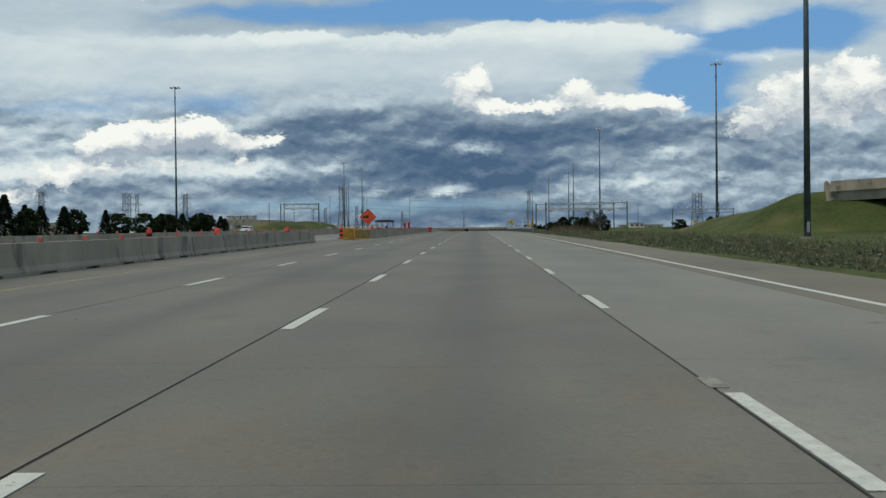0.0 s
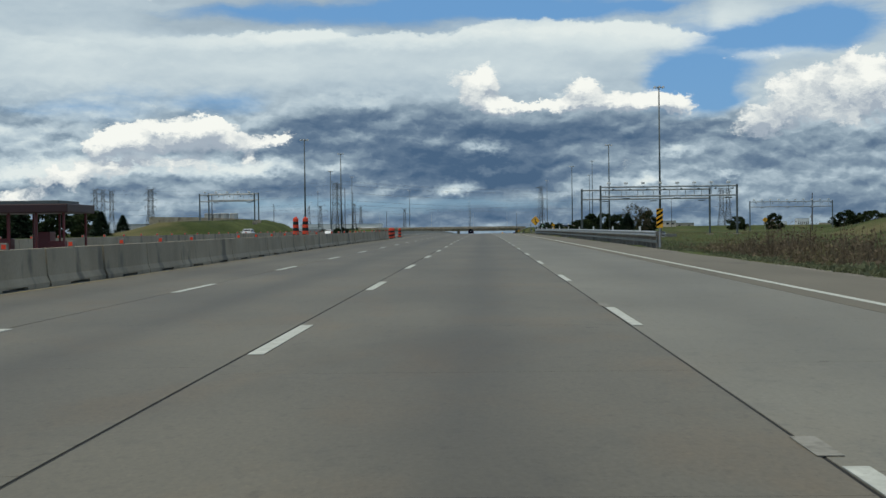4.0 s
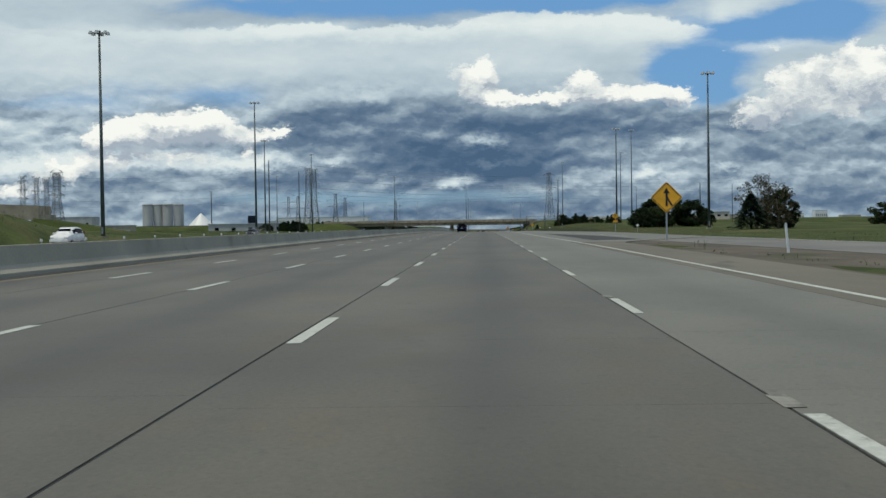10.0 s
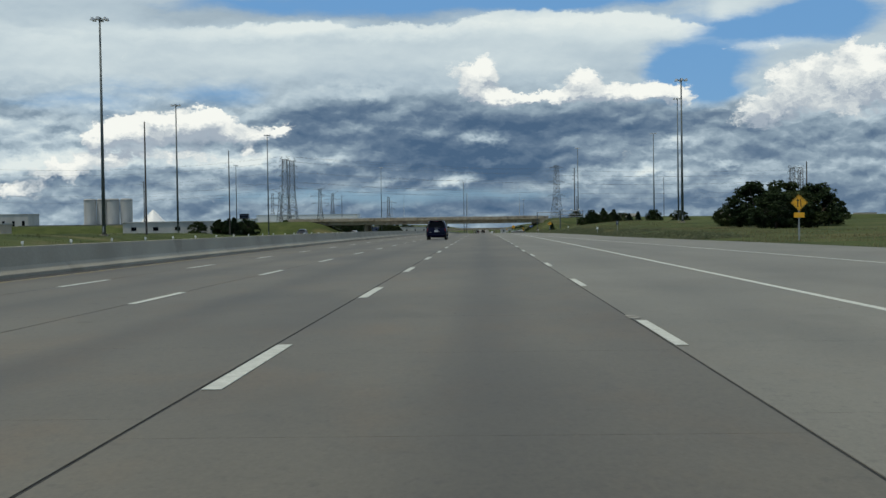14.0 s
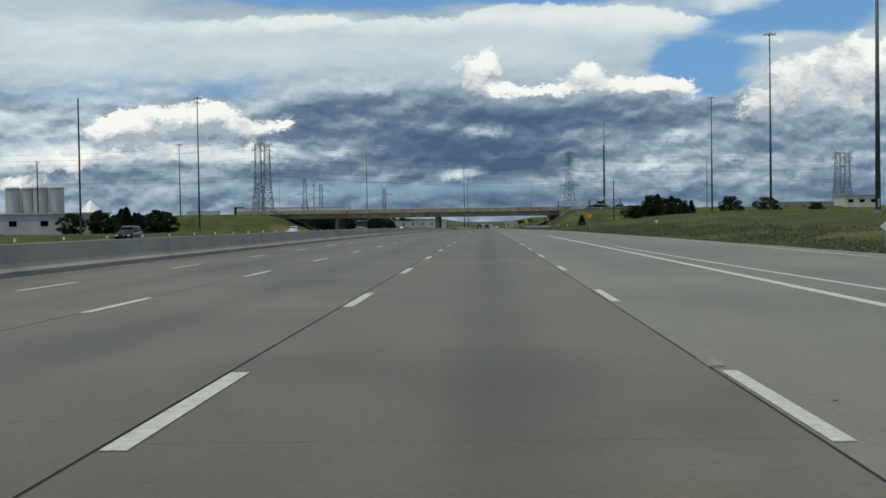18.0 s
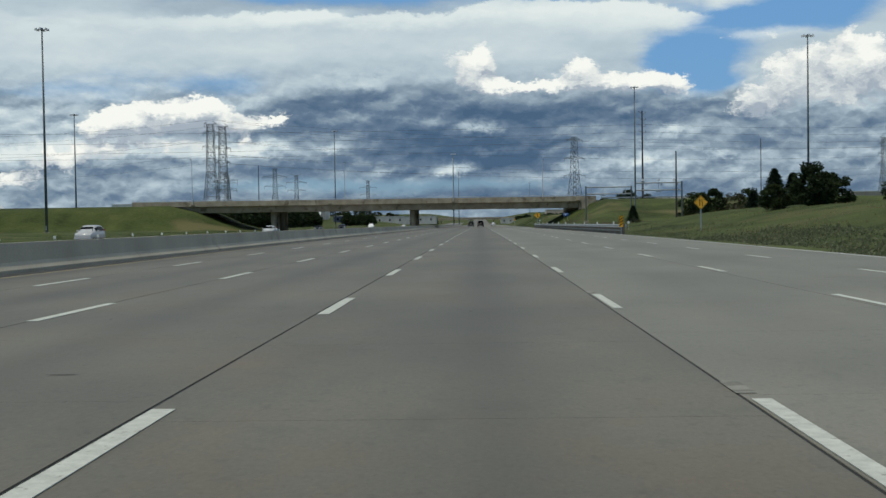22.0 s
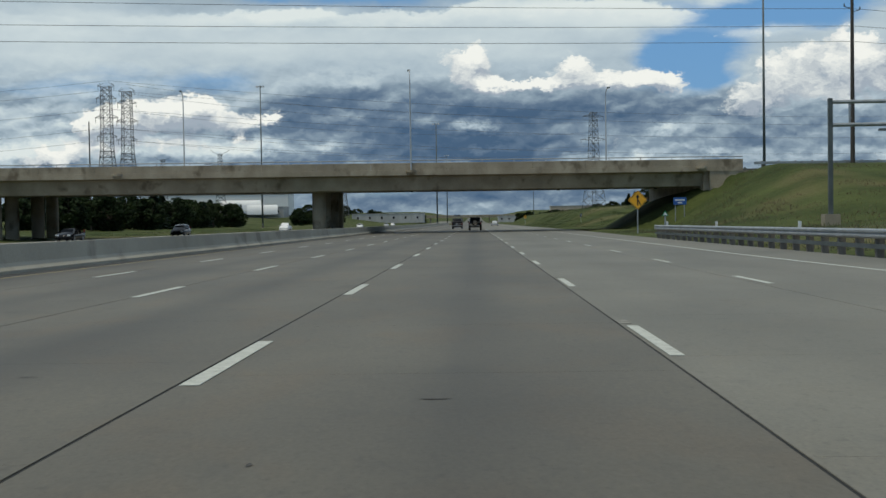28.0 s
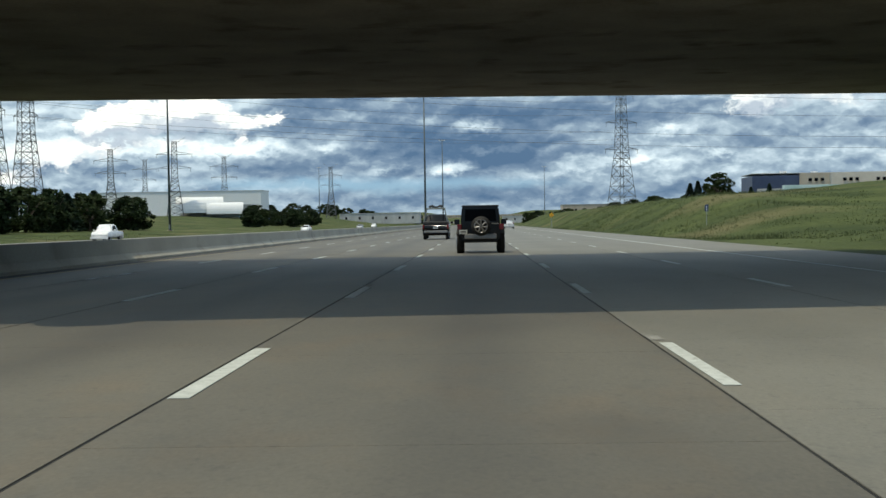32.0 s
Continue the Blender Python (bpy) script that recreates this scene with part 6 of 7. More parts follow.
    return c


VAN = [(-0.04, 0.30, 0.72, 0.80, 0.86, 0.80), (0.0, 0.27, 1.00, 1.08, 0.93, 0.84), (0.06, 0.26, 1.05, 1.17, 0.965, 0.83), (0.16, 0.25, 1.06, 1.33, 0.985, 0.80), (0.30, 0.24, 1.06, 1.52, 0.995, 0.76), (0.42, 0.24, 1.06, 1.67, 1.0, 0.72), (0.60, 0.24, 1.06, 1.73, 1.0, 0.73), (1.3, 0.24, 1.05, 1.77, 1.0, 0.74), (2.6, 0.26, 1.04, 1.75, 1.0, 0.73), (3.1, 0.26, 1.03, 1.69, 0.995, 0.71), (3.6, 0.26, 1.02, 1.46, 0.99, 0.71), (4.2, 0.28, 1.00, 1.10, 0.97, 0.76), (4.75, 0.30, 0.88, 0.95, 0.92, 0.72), (5.05, 0.36, 0.66, 0.72, 0.78, 0.62)]
SEDAN = [(0.0, 0.40, 0.86, 0.92, 0.80, 0.70), (0.15, 0.34, 0.94, 1.02, 0.87, 0.72), (0.85, 0.26, 0.94, 1.08, 0.90, 0.66), (1.45, 0.24, 0.93, 1.40, 0.90, 0.58), (2.3, 0.24, 0.92, 1.45, 0.90, 0.58), (2.9, 0.24, 0.91, 1.36, 0.90, 0.58), (3.7, 0.25, 0.88, 0.98, 0.89, 0.68), (4.4, 0.28, 0.74, 0.80, 0.84, 0.66), (4.7, 0.36, 0.58, 0.64, 0.70, 0.55)]
SUV = [(0.0, 0.46, 0.98, 1.06, 0.86, 0.74), (0.12, 0.40, 1.02, 1.3, 0.92, 0.72), (0.4, 0.34, 1.04, 1.62, 0.94, 0.66), (1.2, 0.30, 1.03, 1.70, 0.95, 0.66), (2.5, 0.30, 1.02, 1.68, 0.95, 0.66), (3.0, 0.30, 1.01, 1.55, 0.94, 0.64), (3.6, 0.31, 0.99, 1.08, 0.93, 0.72), (4.4, 0.34, 0.88, 0.94, 0.90, 0.7), (4.65, 0.42, 0.66, 0.72, 0.76, 0.6)]
VAN_WIN = [(0.56, 1.62), (1.645, 2.68), (2.71, 3.55)]
van = car(-4.28, 565.4, road_z(565.4), "dark blue minivan with roof rails and tinted windows", PAINT_NAVY, VAN, (0.95, 3.98), 0.335, 0.85, VAN_WIN, ((0.035, 1.12, 0.80), (0.37, 1.61, 0.66)), ((4.14, 1.10, 0.74), (3.45, 1.56, 0.66)), rack=True, category="minivan", lamp_z=0.72, name="minivan", plate_z=0.735, lamp_h=0.31)
van.scale = (0.95, 1.0, 1.0)
van.rotation_euler.x = math.atan((road_z(570) - road_z(566)) / 4)
part("wiper", tube(bmesh.new(), (-0.10, 0.015, 1.14), (0.50, 0.04, 1.17), 0.02, 0.012, 6), RUBBER, van, "black rear wiper")
part("plate_recess", bx(bmesh.new(), -0.34, 0.34, -0.062, -0.03, 0.70, 0.935, 0.02), PAINT_NAVY, van)
part("stop_lamp", bx(bmesh.new(), -0.16, 0.16, 0.40, 0.46, 1.655, 1.685, 0.008), TAIL_RED, van, "slim red stop lamp over the rear window")
part("spoiler", bx(bmesh.new(), -0.66, 0.66, 0.37, 0.62, 1.70, 1.745, 0.02), PAINT_NAVY, van)
part("bumper_step", bx(bmesh.new(), -0.80, 0.80, -0.10, 0.0, 0.595, 0.625, 0.012), PAINT_NAVY, van)
for k in range(9):
    part("writing_bar", bx(bmesh.new(), -0.32 + 0.075 * k, -0.265 + 0.075 * k, -0.03, 0.02, 1.035, 1.06), RIM, van)
for k in range(6):
    part("writing_bar", bx(bmesh.new(), -0.72 + 0.05 * k, -0.685 + 0.05 * k, -0.062, -0.02, 0.70, 0.718), RIM, van)
part("badge", tube(bmesh.new(), (0.30, -0.062, 0.735), (0.30, -0.05, 0.735), 0.025, 0.025, 12), RIM, van)
part("underbody", bx(bmesh.new(), -0.75, 0.75, 0.2, 4.8, 0.2, 0.32), RUBBER, van)
for sd in (-1, 1):
    part("sill", bx(bmesh.new(), sd * 0.955 - 0.03, sd * 0.955 + 0.03, 1.42, 3.5, 0.235, 0.33, 0.015), RUBBER, van, "dark lower sill")
    part("door_track", bx(bmesh.new(), sd * 0.972 - 0.012, sd * 0.972 + 0.012, 0.62, 1.62, 1.005, 1.022), RUBBER, van, "sliding door track")
    for yy in (1.63, 2.70):
        part("door_seam", bx(bmesh.new(), sd * 0.985 - 0.02, sd * 0.985 + 0.017, yy - 0.006, yy + 0.006, 0.36, 1.0), RUBBER, van)
    part("pillar", side_window(VAN, 1.60, 1.66, sd), RUBBER, van)
    part("pillar", side_window(VAN, 2.66, 2.73, sd), RUBBER, van)
    for ay in (0.95, 3.98):
        bm = bmesh.new()
        arc = [math.pi * i / 12 for i in range(13)]
        loft(bm, [[(sd * (0.94 + dx), ay + r * math.cos(a), 0.335 + r * math.sin(a)) for dx, r in ((0.0, 0.37), (0.065, 0.37), (0.065, 0.40), (0.0, 0.45))] for a in arc])
        part("arch_lip", bm, PAINT_NAVY, van)
SEDAN_WIN = [(1.5, 2.25), (2.3, 3.15)]
SUV_WIN = [(0.5, 1.2), (1.27, 2.1), (2.16, 3.05)]


def sedan(x, y, dz, label, paint, heading):
    car(x, y, road_z(y) + dz, label, paint, SEDAN, (0.95, 3.7), 0.32, 0.78, SEDAN_WIN, ((0.9, 1.02, 0.62), (1.42, 1.36, 0.54)), ((3.66, 0.98, 0.66), (2.95, 1.34, 0.54)), heading)


def suv(x, y, dz, label, paint, heading):
    car(x, y, road_z(y) + dz, label, paint, SUV, (0.85, 3.55), 0.36, 0.8, SUV_WIN, ((0.13, 1.12, 0.70), (0.38, 1.56, 0.60)), ((3.56, 1.06, 0.68), (3.02, 1.54, 0.58)), heading, category="suv", lamp_z=0.95)


sedan(5.8, 1249, 0, "silver sedan driving on the motorway ahead", PAINT_SILVER, 0)
for kind, x, y, paint, word in ((sedan, -43, 419, PAINT_SILVER, "silver sedan"), (suv, -39, 440, PAINT_WHITE, "white sport utility car"), (suv, -41, 344, PAINT_SILVER, "silver minibus-like car"), (suv, -38, 205, PAINT_SILVER, "silver car"),
                                (suv, -38.5, 716, PAINT_BLACK, "black sport utility car"), (sedan, -42, 548, PAINT_BLACK, "dark sedan"), (suv, -40, 838, PAINT_SILVER, "grey sport utility car"), (suv, -40.8, 1074, PAINT_BLACK, "black sport utility car"),
                                (sedan, -42, 1031, PAINT_BLACK, "dark sedan"), (sedan, -36, 1290, PAINT_WHITE, "white sedan"), (sedan, -37, 1420, PAINT_SILVER, "silver sedan"), (suv, -41, 1520, PAINT_WHITE, "white car"), (sedan, -33, 905, PAINT_SILVER, "silver sedan")):
    kind(x, y, -0.2, word + " driving on the opposite carriageway", paint, 180)


def pickup(x, y, dz, label, paint, heading, towing=False):
    st = [(0.0, 0.55, 1.0, 1.06, 0.94, 0.88), (0.1, 0.5, 1.05, 1.1, 0.98, 0.9), (2.0, 0.45, 1.08, 1.12, 0.99, 0.92), (2.05, 0.42, 1.10, 1.75, 0.99, 0.72), (2.4, 0.42, 1.10, 1.86, 1.0, 0.70), (3.6, 0.42, 1.09, 1.84, 1.0, 0.70), (4.3, 0.44, 1.08, 1.2, 0.99, 0.8), (5.3, 0.46, 1.02, 1.08, 0.96, 0.82), (5.7, 0.5, 0.85, 0.9, 0.88, 0.76)]
    c = car(x, y, road_z(y) + dz, label, paint, st, (1.15, 4.75), 0.39, 0.82, [(2.5, 3.2), (3.27, 3.95)], ((2.02, 1.2, 0.74), (2.2, 1.72, 0.64)), ((4.28, 1.16, 0.76), (3.68, 1.74, 0.64)), heading, category="pickup truck", lamp_z=0.75, name="pickup_truck")
    if towing:
        part("tarpaulin", bx(bmesh.new(), -0.92, 0.92, 0.1, 2.0, 1.05, 1.32, 0.08), RUBBER, c, "black cover over the load bed")
        bm = bmesh.new()
        for s in (-1, 1):
            tube(bm, (s * 0.86, 0.5, 1.3), (s * 0.66, 0.9, 2.25), 0.05, 0.05, 6)
            tube(bm, (s * 0.66, 0.9, 2.25), (s * 0.62, 3.4, 2.3), 0.05, 0.05, 6)
        tube(bm, (-0.66, 0.9, 2.25), (0.66, 0.9, 2.25), 0.05, 0.05, 6)
        tube(bm, (-0.62, 3.4, 2.3), (0.62, 3.4, 2.3), 0.05, 0.05, 6)
        part("rack", bm, DARK_STEEL, c)
        bm = bmesh.new()
        for i in range(10):
            tube(bm, (-0.5 + 0.1 * i, 1.2, 2.38), (-0.42 + 0.1 * i, 1.3, 2.45 + 0.08 * math.sin(i)), 0.06, 0.05, 6)
        part("load", bm, RUBBER, c)
        part("bumper_bar", bx(bmesh.new(), -0.85, 0.85, -0.16, -0.02, 0.5, 0.66, 0.03), RIM, c, "bright steel bumper")
    return c


pickup(-3.0, 1119, 0, "dark pickup truck with a rack and covered load", PAINT_BLACK, 0, True)
pickup(-40, 1164, -0.2, "white pickup truck driving on the opposite carriageway", PAINT_WHITE, 180)


def offroader(x, y, z):
    c = thing("off_road_car", x, y, z, "black boxy off-road car with a spare wheel on its rear door", "car")
    bm = bmesh.new()
    prof = [(0.70, 0.52), (0.77, 0.56), (0.78, 1.0), (0.76, 1.16), (0.70, 1.80), (0.64, 1.85)]
    full = [(a, b) for a, b in prof] + [(-a, b) for a, b in reversed(prof)]
    loft(bm, [[(a, yy, b) for a, b in full] for yy in (0.0, 2.35)])
    part("tub", bm, PAINT_BLACK, c)
    bm = bmesh.new()
    loft(bm, [[(a, yy, b) for a, b in ((0.66, 0.55), (0.7, 1.05), (0.55, 1.16), (-0.55, 1.16), (-0.7, 1.05), (-0.66, 0.55))] for yy in (2.35, 3.9)])
    part("bonnet", bm, PAINT_BLACK, c)
    part("soft_top", bx(bmesh.new(), -0.73, 0.73, 0.02, 2.2, 1.80, 1.88, 0.05), RUBBER, c, "black fabric roof")
    bm = bmesh.new()
    loft(bm, [[(-0.62, yy, 1.25), (0.62, yy, 1.25), (0.58, yy, 1.72), (-0.58, yy, 1.72)] for yy in (-0.012, 0.03)])
    part("rear_window", bm, GLASS_DARK, c, "dark glass")
    for s in (-1, 1):
        for y0, y1 in ((0.25, 1.0), (1.1, 2.1)):
            bm = bmesh.new()
            loft(bm, [[(s * (0.765 + k), y0, 1.2), (s * (0.765 + k), y1, 1.2), (s * (0.71 + k), y1, 1.74), (s * (0.71 + k), y0, 1.74)] for k in (-0.03, 0.012)])
            part("side_window", bm, GLASS_DARK, c)
        for ay in (0.62, 3.1):
            wheel(c, s * 0.80, ay, 0.40, 0.27, RIM, s)
        bm = bmesh.new()
        loft(bm, [[(s * 0.66, yy, zz), (s * 0.94, yy, zz - 0.02), (s * 0.94, yy, zz + 0.05), (s * 0.66, yy, zz + 0.08)] for yy, zz in ((0.05, 0.72), (0.2, 0.88), (1.0, 0.88), (1.2, 0.66))])
        part("fender", bm, RUBBER, c)
        part("tail_light", bx(bmesh.new(), s * 0.82 - 0.09, s * 0.82 + 0.09, -0.06, 0.06, 0.92, 1.14, 0.02), TAIL_RED, c, "red tail light")
        part("mirror", bx(bmesh.new(), s * 0.95 - 0.11, s * 0.95 + 0.11, 2.0, 2.1, 1.12, 1.34, 0.03), PAINT_BLACK, c)
    part("rear_bumper", bx(bmesh.new(), -0.62, 0.62, -0.2, 0.02, 0.56, 0.76, 0.03), RIM, c, "bright steel rear bumper")
    part("axle_guard", bx(bmesh.new(), -0.66, 0.66, 0.05, 0.2, 0.42, 0.56), RUBBER, c)
    sp = part("spare_wheel", tube(bmesh.new(), (0.02, -0.34, 1.06), (0.02, -0.06, 1.06), 0.38, 0.38, 28), RUBBER, c, "black spare tyre", True)
    bm = bmesh.new()
    for i in range(24):
        a, b = 2 * math.pi * i / 24, 2 * math.pi * (i + 1) / 24
        tube(bm, (0.02 + 0.25 * math.cos(a), -0.35, 1.06 + 0.25 * math.sin(a)), (0.02 + 0.25 * math.cos(b), -0.35, 1.06 + 0.25 * math.sin(b)), 0.02, 0.02, 5)
    for i in range(7):
        a = 2 * math.pi * i / 7 + math.pi / 2
        tube(bm, (0.02 + 0.05 * math.cos(a), -0.355, 1.06 + 0.05 * math.sin(a)), (0.02 + 0.24 * math.cos(a), -0.35, 1.06 + 0.24 * math.sin(a)), 0.035, 0.04, 6)
    tube(bm, (0.02, -0.37, 1.06), (0.02, -0.33, 1.06), 0.075, 0.085, 14)
    part("rim", bm, RIM, sp, "bright spoked rim")
    part("plate", bx(bmesh.new(), -0.82, -0.52, -0.09, -0.07, 0.76, 0.92), WHITE_BOX, c, "white plate with a dark bar")
    part("plate_bar", bx(bmesh.new(), -0.78, -0.56, -0.096, -0.091, 0.82, 0.87), WIRE, c)
    part("door_handle", bx(bmesh.new(), 0.42, 0.72, -0.06, -0.01, 1.13, 1.17, 0.01), RIM, c)
    part("bonnet_front", bx(bmesh.new(), -0.7, 0.7, 3.88, 3.96, 0.6, 1.1, 0.04), PAINT_BLACK, c)
    part("roof_hoop", bx(bmesh.new(), -0.68, 0.68, 2.18, 2.26, 1.74, 1.84, 0.02), RUBBER, c)
    c.rotation_euler.x = math.atan(-0.0092)


offroader(0.15, 1077.2, road_z(1077.2))

# ---- pylons and wires ----
def lattice(bm, z0, z1, w0, w1, n, r):
    zs = [z0 + (z1 - z0) * (1 - (1 - i / n) ** 1.25) for i in range(n + 1)]
    ws = [w0 + (w1 - w0) * (z - z0) / (z1 - z0) for z in zs]
    for i in range(n):
        a, b = ws[i] / 2, ws[i + 1] / 2
        for sx, sy in ((1, 1), (1, -1), (-1, -1), (-1, 1)):
            tube(bm, (sx * a, sy * a, zs[i]), (sx * b, sy * b, zs[i + 1]), r, r, 4, False)
        for (ax, ay), (bx_, by) in (((1, 1), (1, -1)), ((1, -1), (-1, -1)), ((-1, -1), (-1, 1)), ((-1, 1), (1, 1))):
            tube(bm, (ax * a, ay * a, zs[i]), (bx_ * b, by * b, zs[i + 1]), r * 0.6, r * 0.6, 4, False)
            tube(bm, (bx_ * a, by * a, zs[i]), (ax * b, ay * b, zs[i + 1]), r * 0.6, r * 0.6, 4, False)
            tube(bm, (ax * b, ay * b, zs[i + 1]), (bx_ * b, by * b, zs[i + 1]), r * 0.6, r * 0.6, 4, False)


def pylon(x, y, top, base_w=10.0, waist=4.2, head=3.6, arms=((0.62, 6.0), (0.78, 7.5), (0.93, 6.0)), turn=0.0, r=0.16, horns=False):
    z = lay(x, y)
    h = top - z
    p = thing("pylon", x, y, z, "tall grey lattice steel transmission tower", "pylon", "pylons", rz=turn)
    bm = bmesh.new()
    lattice(bm, -0.3, h * 0.5, base_w, waist, 7, r)
    part("leg_frame", bm, PYLON_STEEL, p)
    bm = bmesh.new()
    lattice(bm, h * 0.5, h * 0.97, waist, head, 9, r * 0.8)
    part("shaft", bm, PYLON_STEEL, p)
    for f, w in arms:
        for s in (-1, 1):
            bm = bmesh.new()
            zz = h * f
            for k in (-1, 1):
                tube(bm, (s * head / 2, k * head / 2, zz), (s * w, 0, zz + 0.3), r * 0.6, r * 0.5, 4, False)
                tube(bm, (s * head / 2, k * head / 2, zz + 1.6), (s * w, 0, zz + 0.3), r * 0.6, r * 0.5, 4, False)
            tube(bm, (s * w * 0.95, 0, zz + 0.3), (s * w * 0.95, 0, zz - 1.8), 0.09, 0.09, 5, False)
            part("arm", bm, PYLON_STEEL, p)
    if horns:
        for s in (-1, 1):
            bm = bmesh.new()
            tube(bm, (s * head * 0.4, 0, h * 0.95), (s * head * 2.4, 0, h * 1.03), r * 0.6, r * 0.4, 4, False)
            part("horn", bm, PYLON_STEEL, p)
    return p


NARROW_ARMS = ((0.60, 4.4), (0.74, 5.0), (0.88, 4.4), (0.97, 3.6))
pylon(-156.5, 1424, 57.3, 10, 4.6, 3.6, NARROW_ARMS)
pylon(-154.7, 1449, 57.5, 10, 4.6, 3.6, NARROW_ARMS)
pylon(70.9, 1628, 58.7, 11.5, 5.0, 3.2, ((0.52, 10.0), (0.72, 9.4), (0.93, 7.6)), 30)
pylon(275.0, 1552, 49.8, 9, 4.4, 3.8, NARROW_ARMS)
pylon(283.5, 1557, 49.7, 9, 4.4, 3.8, NARROW_ARMS)
for row in ((-165.2, 1699, 41), (-174, 1874.2, 40.7), (-214.4, 1745.1, 39.9), (-269.5, 2022.5, 46.6), (-124.8, 2082.5, 40.4)):
    pylon(*row, 9, 3.4, 2.6, ((0.62, 9.0), (0.80, 10.0)), 12, horns=True)
for row in ((-392.6, 1361, 51), (-408, 1435, 53), (-398.4, 1434, 52), (-321.4, 900, 36), (-507.6, 1300, 44), (-240.7, 1011.2, 36.6)):
    pylon(*row, 8, 3.6, 3.0, NARROW_ARMS)


def wire(name, p, q, sag, r=0.035):
    c = bpy.data.curves.new(name, "CURVE")
    c.dimensions, c.bevel_depth, c.bevel_resolution = "3D", r, 0
    sp = c.splines.new("POLY")
    sp.points.add(24)
    for i in range(25):
        u = i / 24
        sp.points[i].co = (*(Vector(p).lerp(Vector(q), u) - Vector((0, 0, sag * 4 * u * (1 - u)))), 1)
    c.materials.append(WIRE)
    ob = new(name, c)
    return tagged(ob, "thin dark overhead power cable spanning the road", "cable", "power cables")


# lines crossing the road, from the twin towers on one side to the other
for k, (za, zb) in enumerate(((38, 34), (46, 42), (54, 48), (58, 52), (33, 30))):
    wire("power_cable", (-155.5, 1424, za), (279, 1555, zb - 6), 6, 0.05)
    wire("power_cable", (-154.7, 1449, za + 1), (69 + k, 1628, zb + 3), 5, 0.05)
    wire("power_cable", (-392.6, 1361, za - 8), (-156.5, 1424, za), 6, 0.05)
for k, (z0, z1) in enumerate(((21.0, 25.0), (18.5, 23), (16.2, 21), (15.0, 19.2))):
    wire("power_cable", (-144.7, 974.6, z0), (44.4, 1046.9, z1), 1.0, 0.024)
    wire("power_cable", (44.4, 1046.9, z1), (145.2, 1084.6, z1 + 1), 1.0, 0.024)


def pole(x, y, top, r=0.2, arms=0, label="dark slender utility pole", mat=None):
    z = lay(x, y)
    p = thing("utility_pole", x, y, z, label, "utility pole", "utility poles")
    h = top - z
    part("shaft", tube(bmesh.new(), (0, 0, -0.4), (0, 0, h), r, r * 0.6, 8), mat or WOOD_DARK, p)
    for i in range(arms):
        zz = h - 0.6 - 1.7 * (i // 2) - (0.4 if i % 2 else 0)
        s = 1 if i % 2 else -1
        bm = bmesh.new()
        tube(bm, (0, 0, zz), (s * 0.9, 0, zz + 0.25), 0.06, 0.05, 6)
        tube(bm, (s * 0.9, 0, zz + 0.28), (s * 0.9, 0, zz + 0.62), 0.09, 0.07, 7)
        part("insulator_arm", bm, DARK_STEEL, p)


pole(44.4, 1046.9, 28.7, 0.28, 8, "tall dark steel power pole with insulator arms")
pole(-144.7, 974.6, 22.7, 0.28, 6, "tall dark steel power pole with insulator arms")
for x, y, top in ((-70.5, 793.9, 24), (-61.7, 677.1, 22.2), (-81.1, 1160, 20.2), (106.9, 1181, 28.1), (69.7, 720.3, 15), (98.1, 497.7, 12.5), (-91.1, 539.3, 15.3), (123, 933.2, 21.4), (38, 949.8, 13)):
    pole(x, y, top)

# ---- buildings ----
def silos():
    g = lay(-230.2, 1201)
    for i, (dx, dy) in enumerate(((-11, 0), (-4, 3), (3.5, 0), (11, 2))):
        s = thing("silo", -230.2 + dx, 1201 + dy, g, "pale grey concrete storage silo with a rim walkway", "silo", "silos")
        part("drum", tube(bmesh.new(), (0, 0, -0.5), (0, 0, 20.5), 3.7, 3.7, 24), SILO, s, smooth_shade=False)
        part("cap", tube(bmesh.new(), (0, 0, 20.5), (0, 0, 22), 3.85, 3.2, 24), SILO, s)
        part("rim_rail", tube(bmesh.new(), (0, 0, 21.0), (0, 0, 21.2), 3.95, 3.95, 24), DARK_STEEL, s)
    b = thing("silo_shed", -230.3, 1190.4, g, "long low pale shed before the silos", "building")
    part("wall", bx(bmesh.new(), -18, 22, -3, 3, -0.5, 5.5), SILO, b)
    part("roof", bx(bmesh.new(), -18.3, 22.3, -3.3, 3.3, 5.5, 5.9), WHITE_BOX, b)
    t = thing("storage_tent", -206, 1215.4, g, "white conical storage tent", "tent")
    part("cone", tube(bmesh.new(), (0, 0, 4), (0, 0, 15), 11, 0.4, 24), WHITE_BOX, t)
    part("skirt", tube(bmesh.new(), (0, 0, -0.5), (0, 0, 4), 11, 11, 24), SILO, t)


silos()


def shed(x, y, w, d, h, wall_mat, label, windows=0, rz=0.0, band=None):
    b = thing("warehouse", x, y, lay(x, y) - 0.3, label, "building", "far warehouses", rz)
    part("wall", bx(bmesh.new(), -w / 2, w / 2, 0, d, 0, h), wall_mat, b)
    part("roof", bx(bmesh.new(), -w / 2 - 0.3, w / 2 + 0.3, -0.3, d + 0.3, h, h + 0.35), SILO, b)
    if band:
        part("wall_band", bx(bmesh.new(), -w / 2 - 0.05, w / 2 + 0.05, -0.06, 0.02, h * 0.55, h * 0.75), band, b)
    for i in range(windows):
        x0 = -w / 2 + w * (i + 0.5) / windows
        part("window", bx(bmesh.new(), x0 - 0.9, x0 + 0.9, -0.05, 0.05, h * 0.45, h * 0.7), GLASS_DARK, b)
    return b


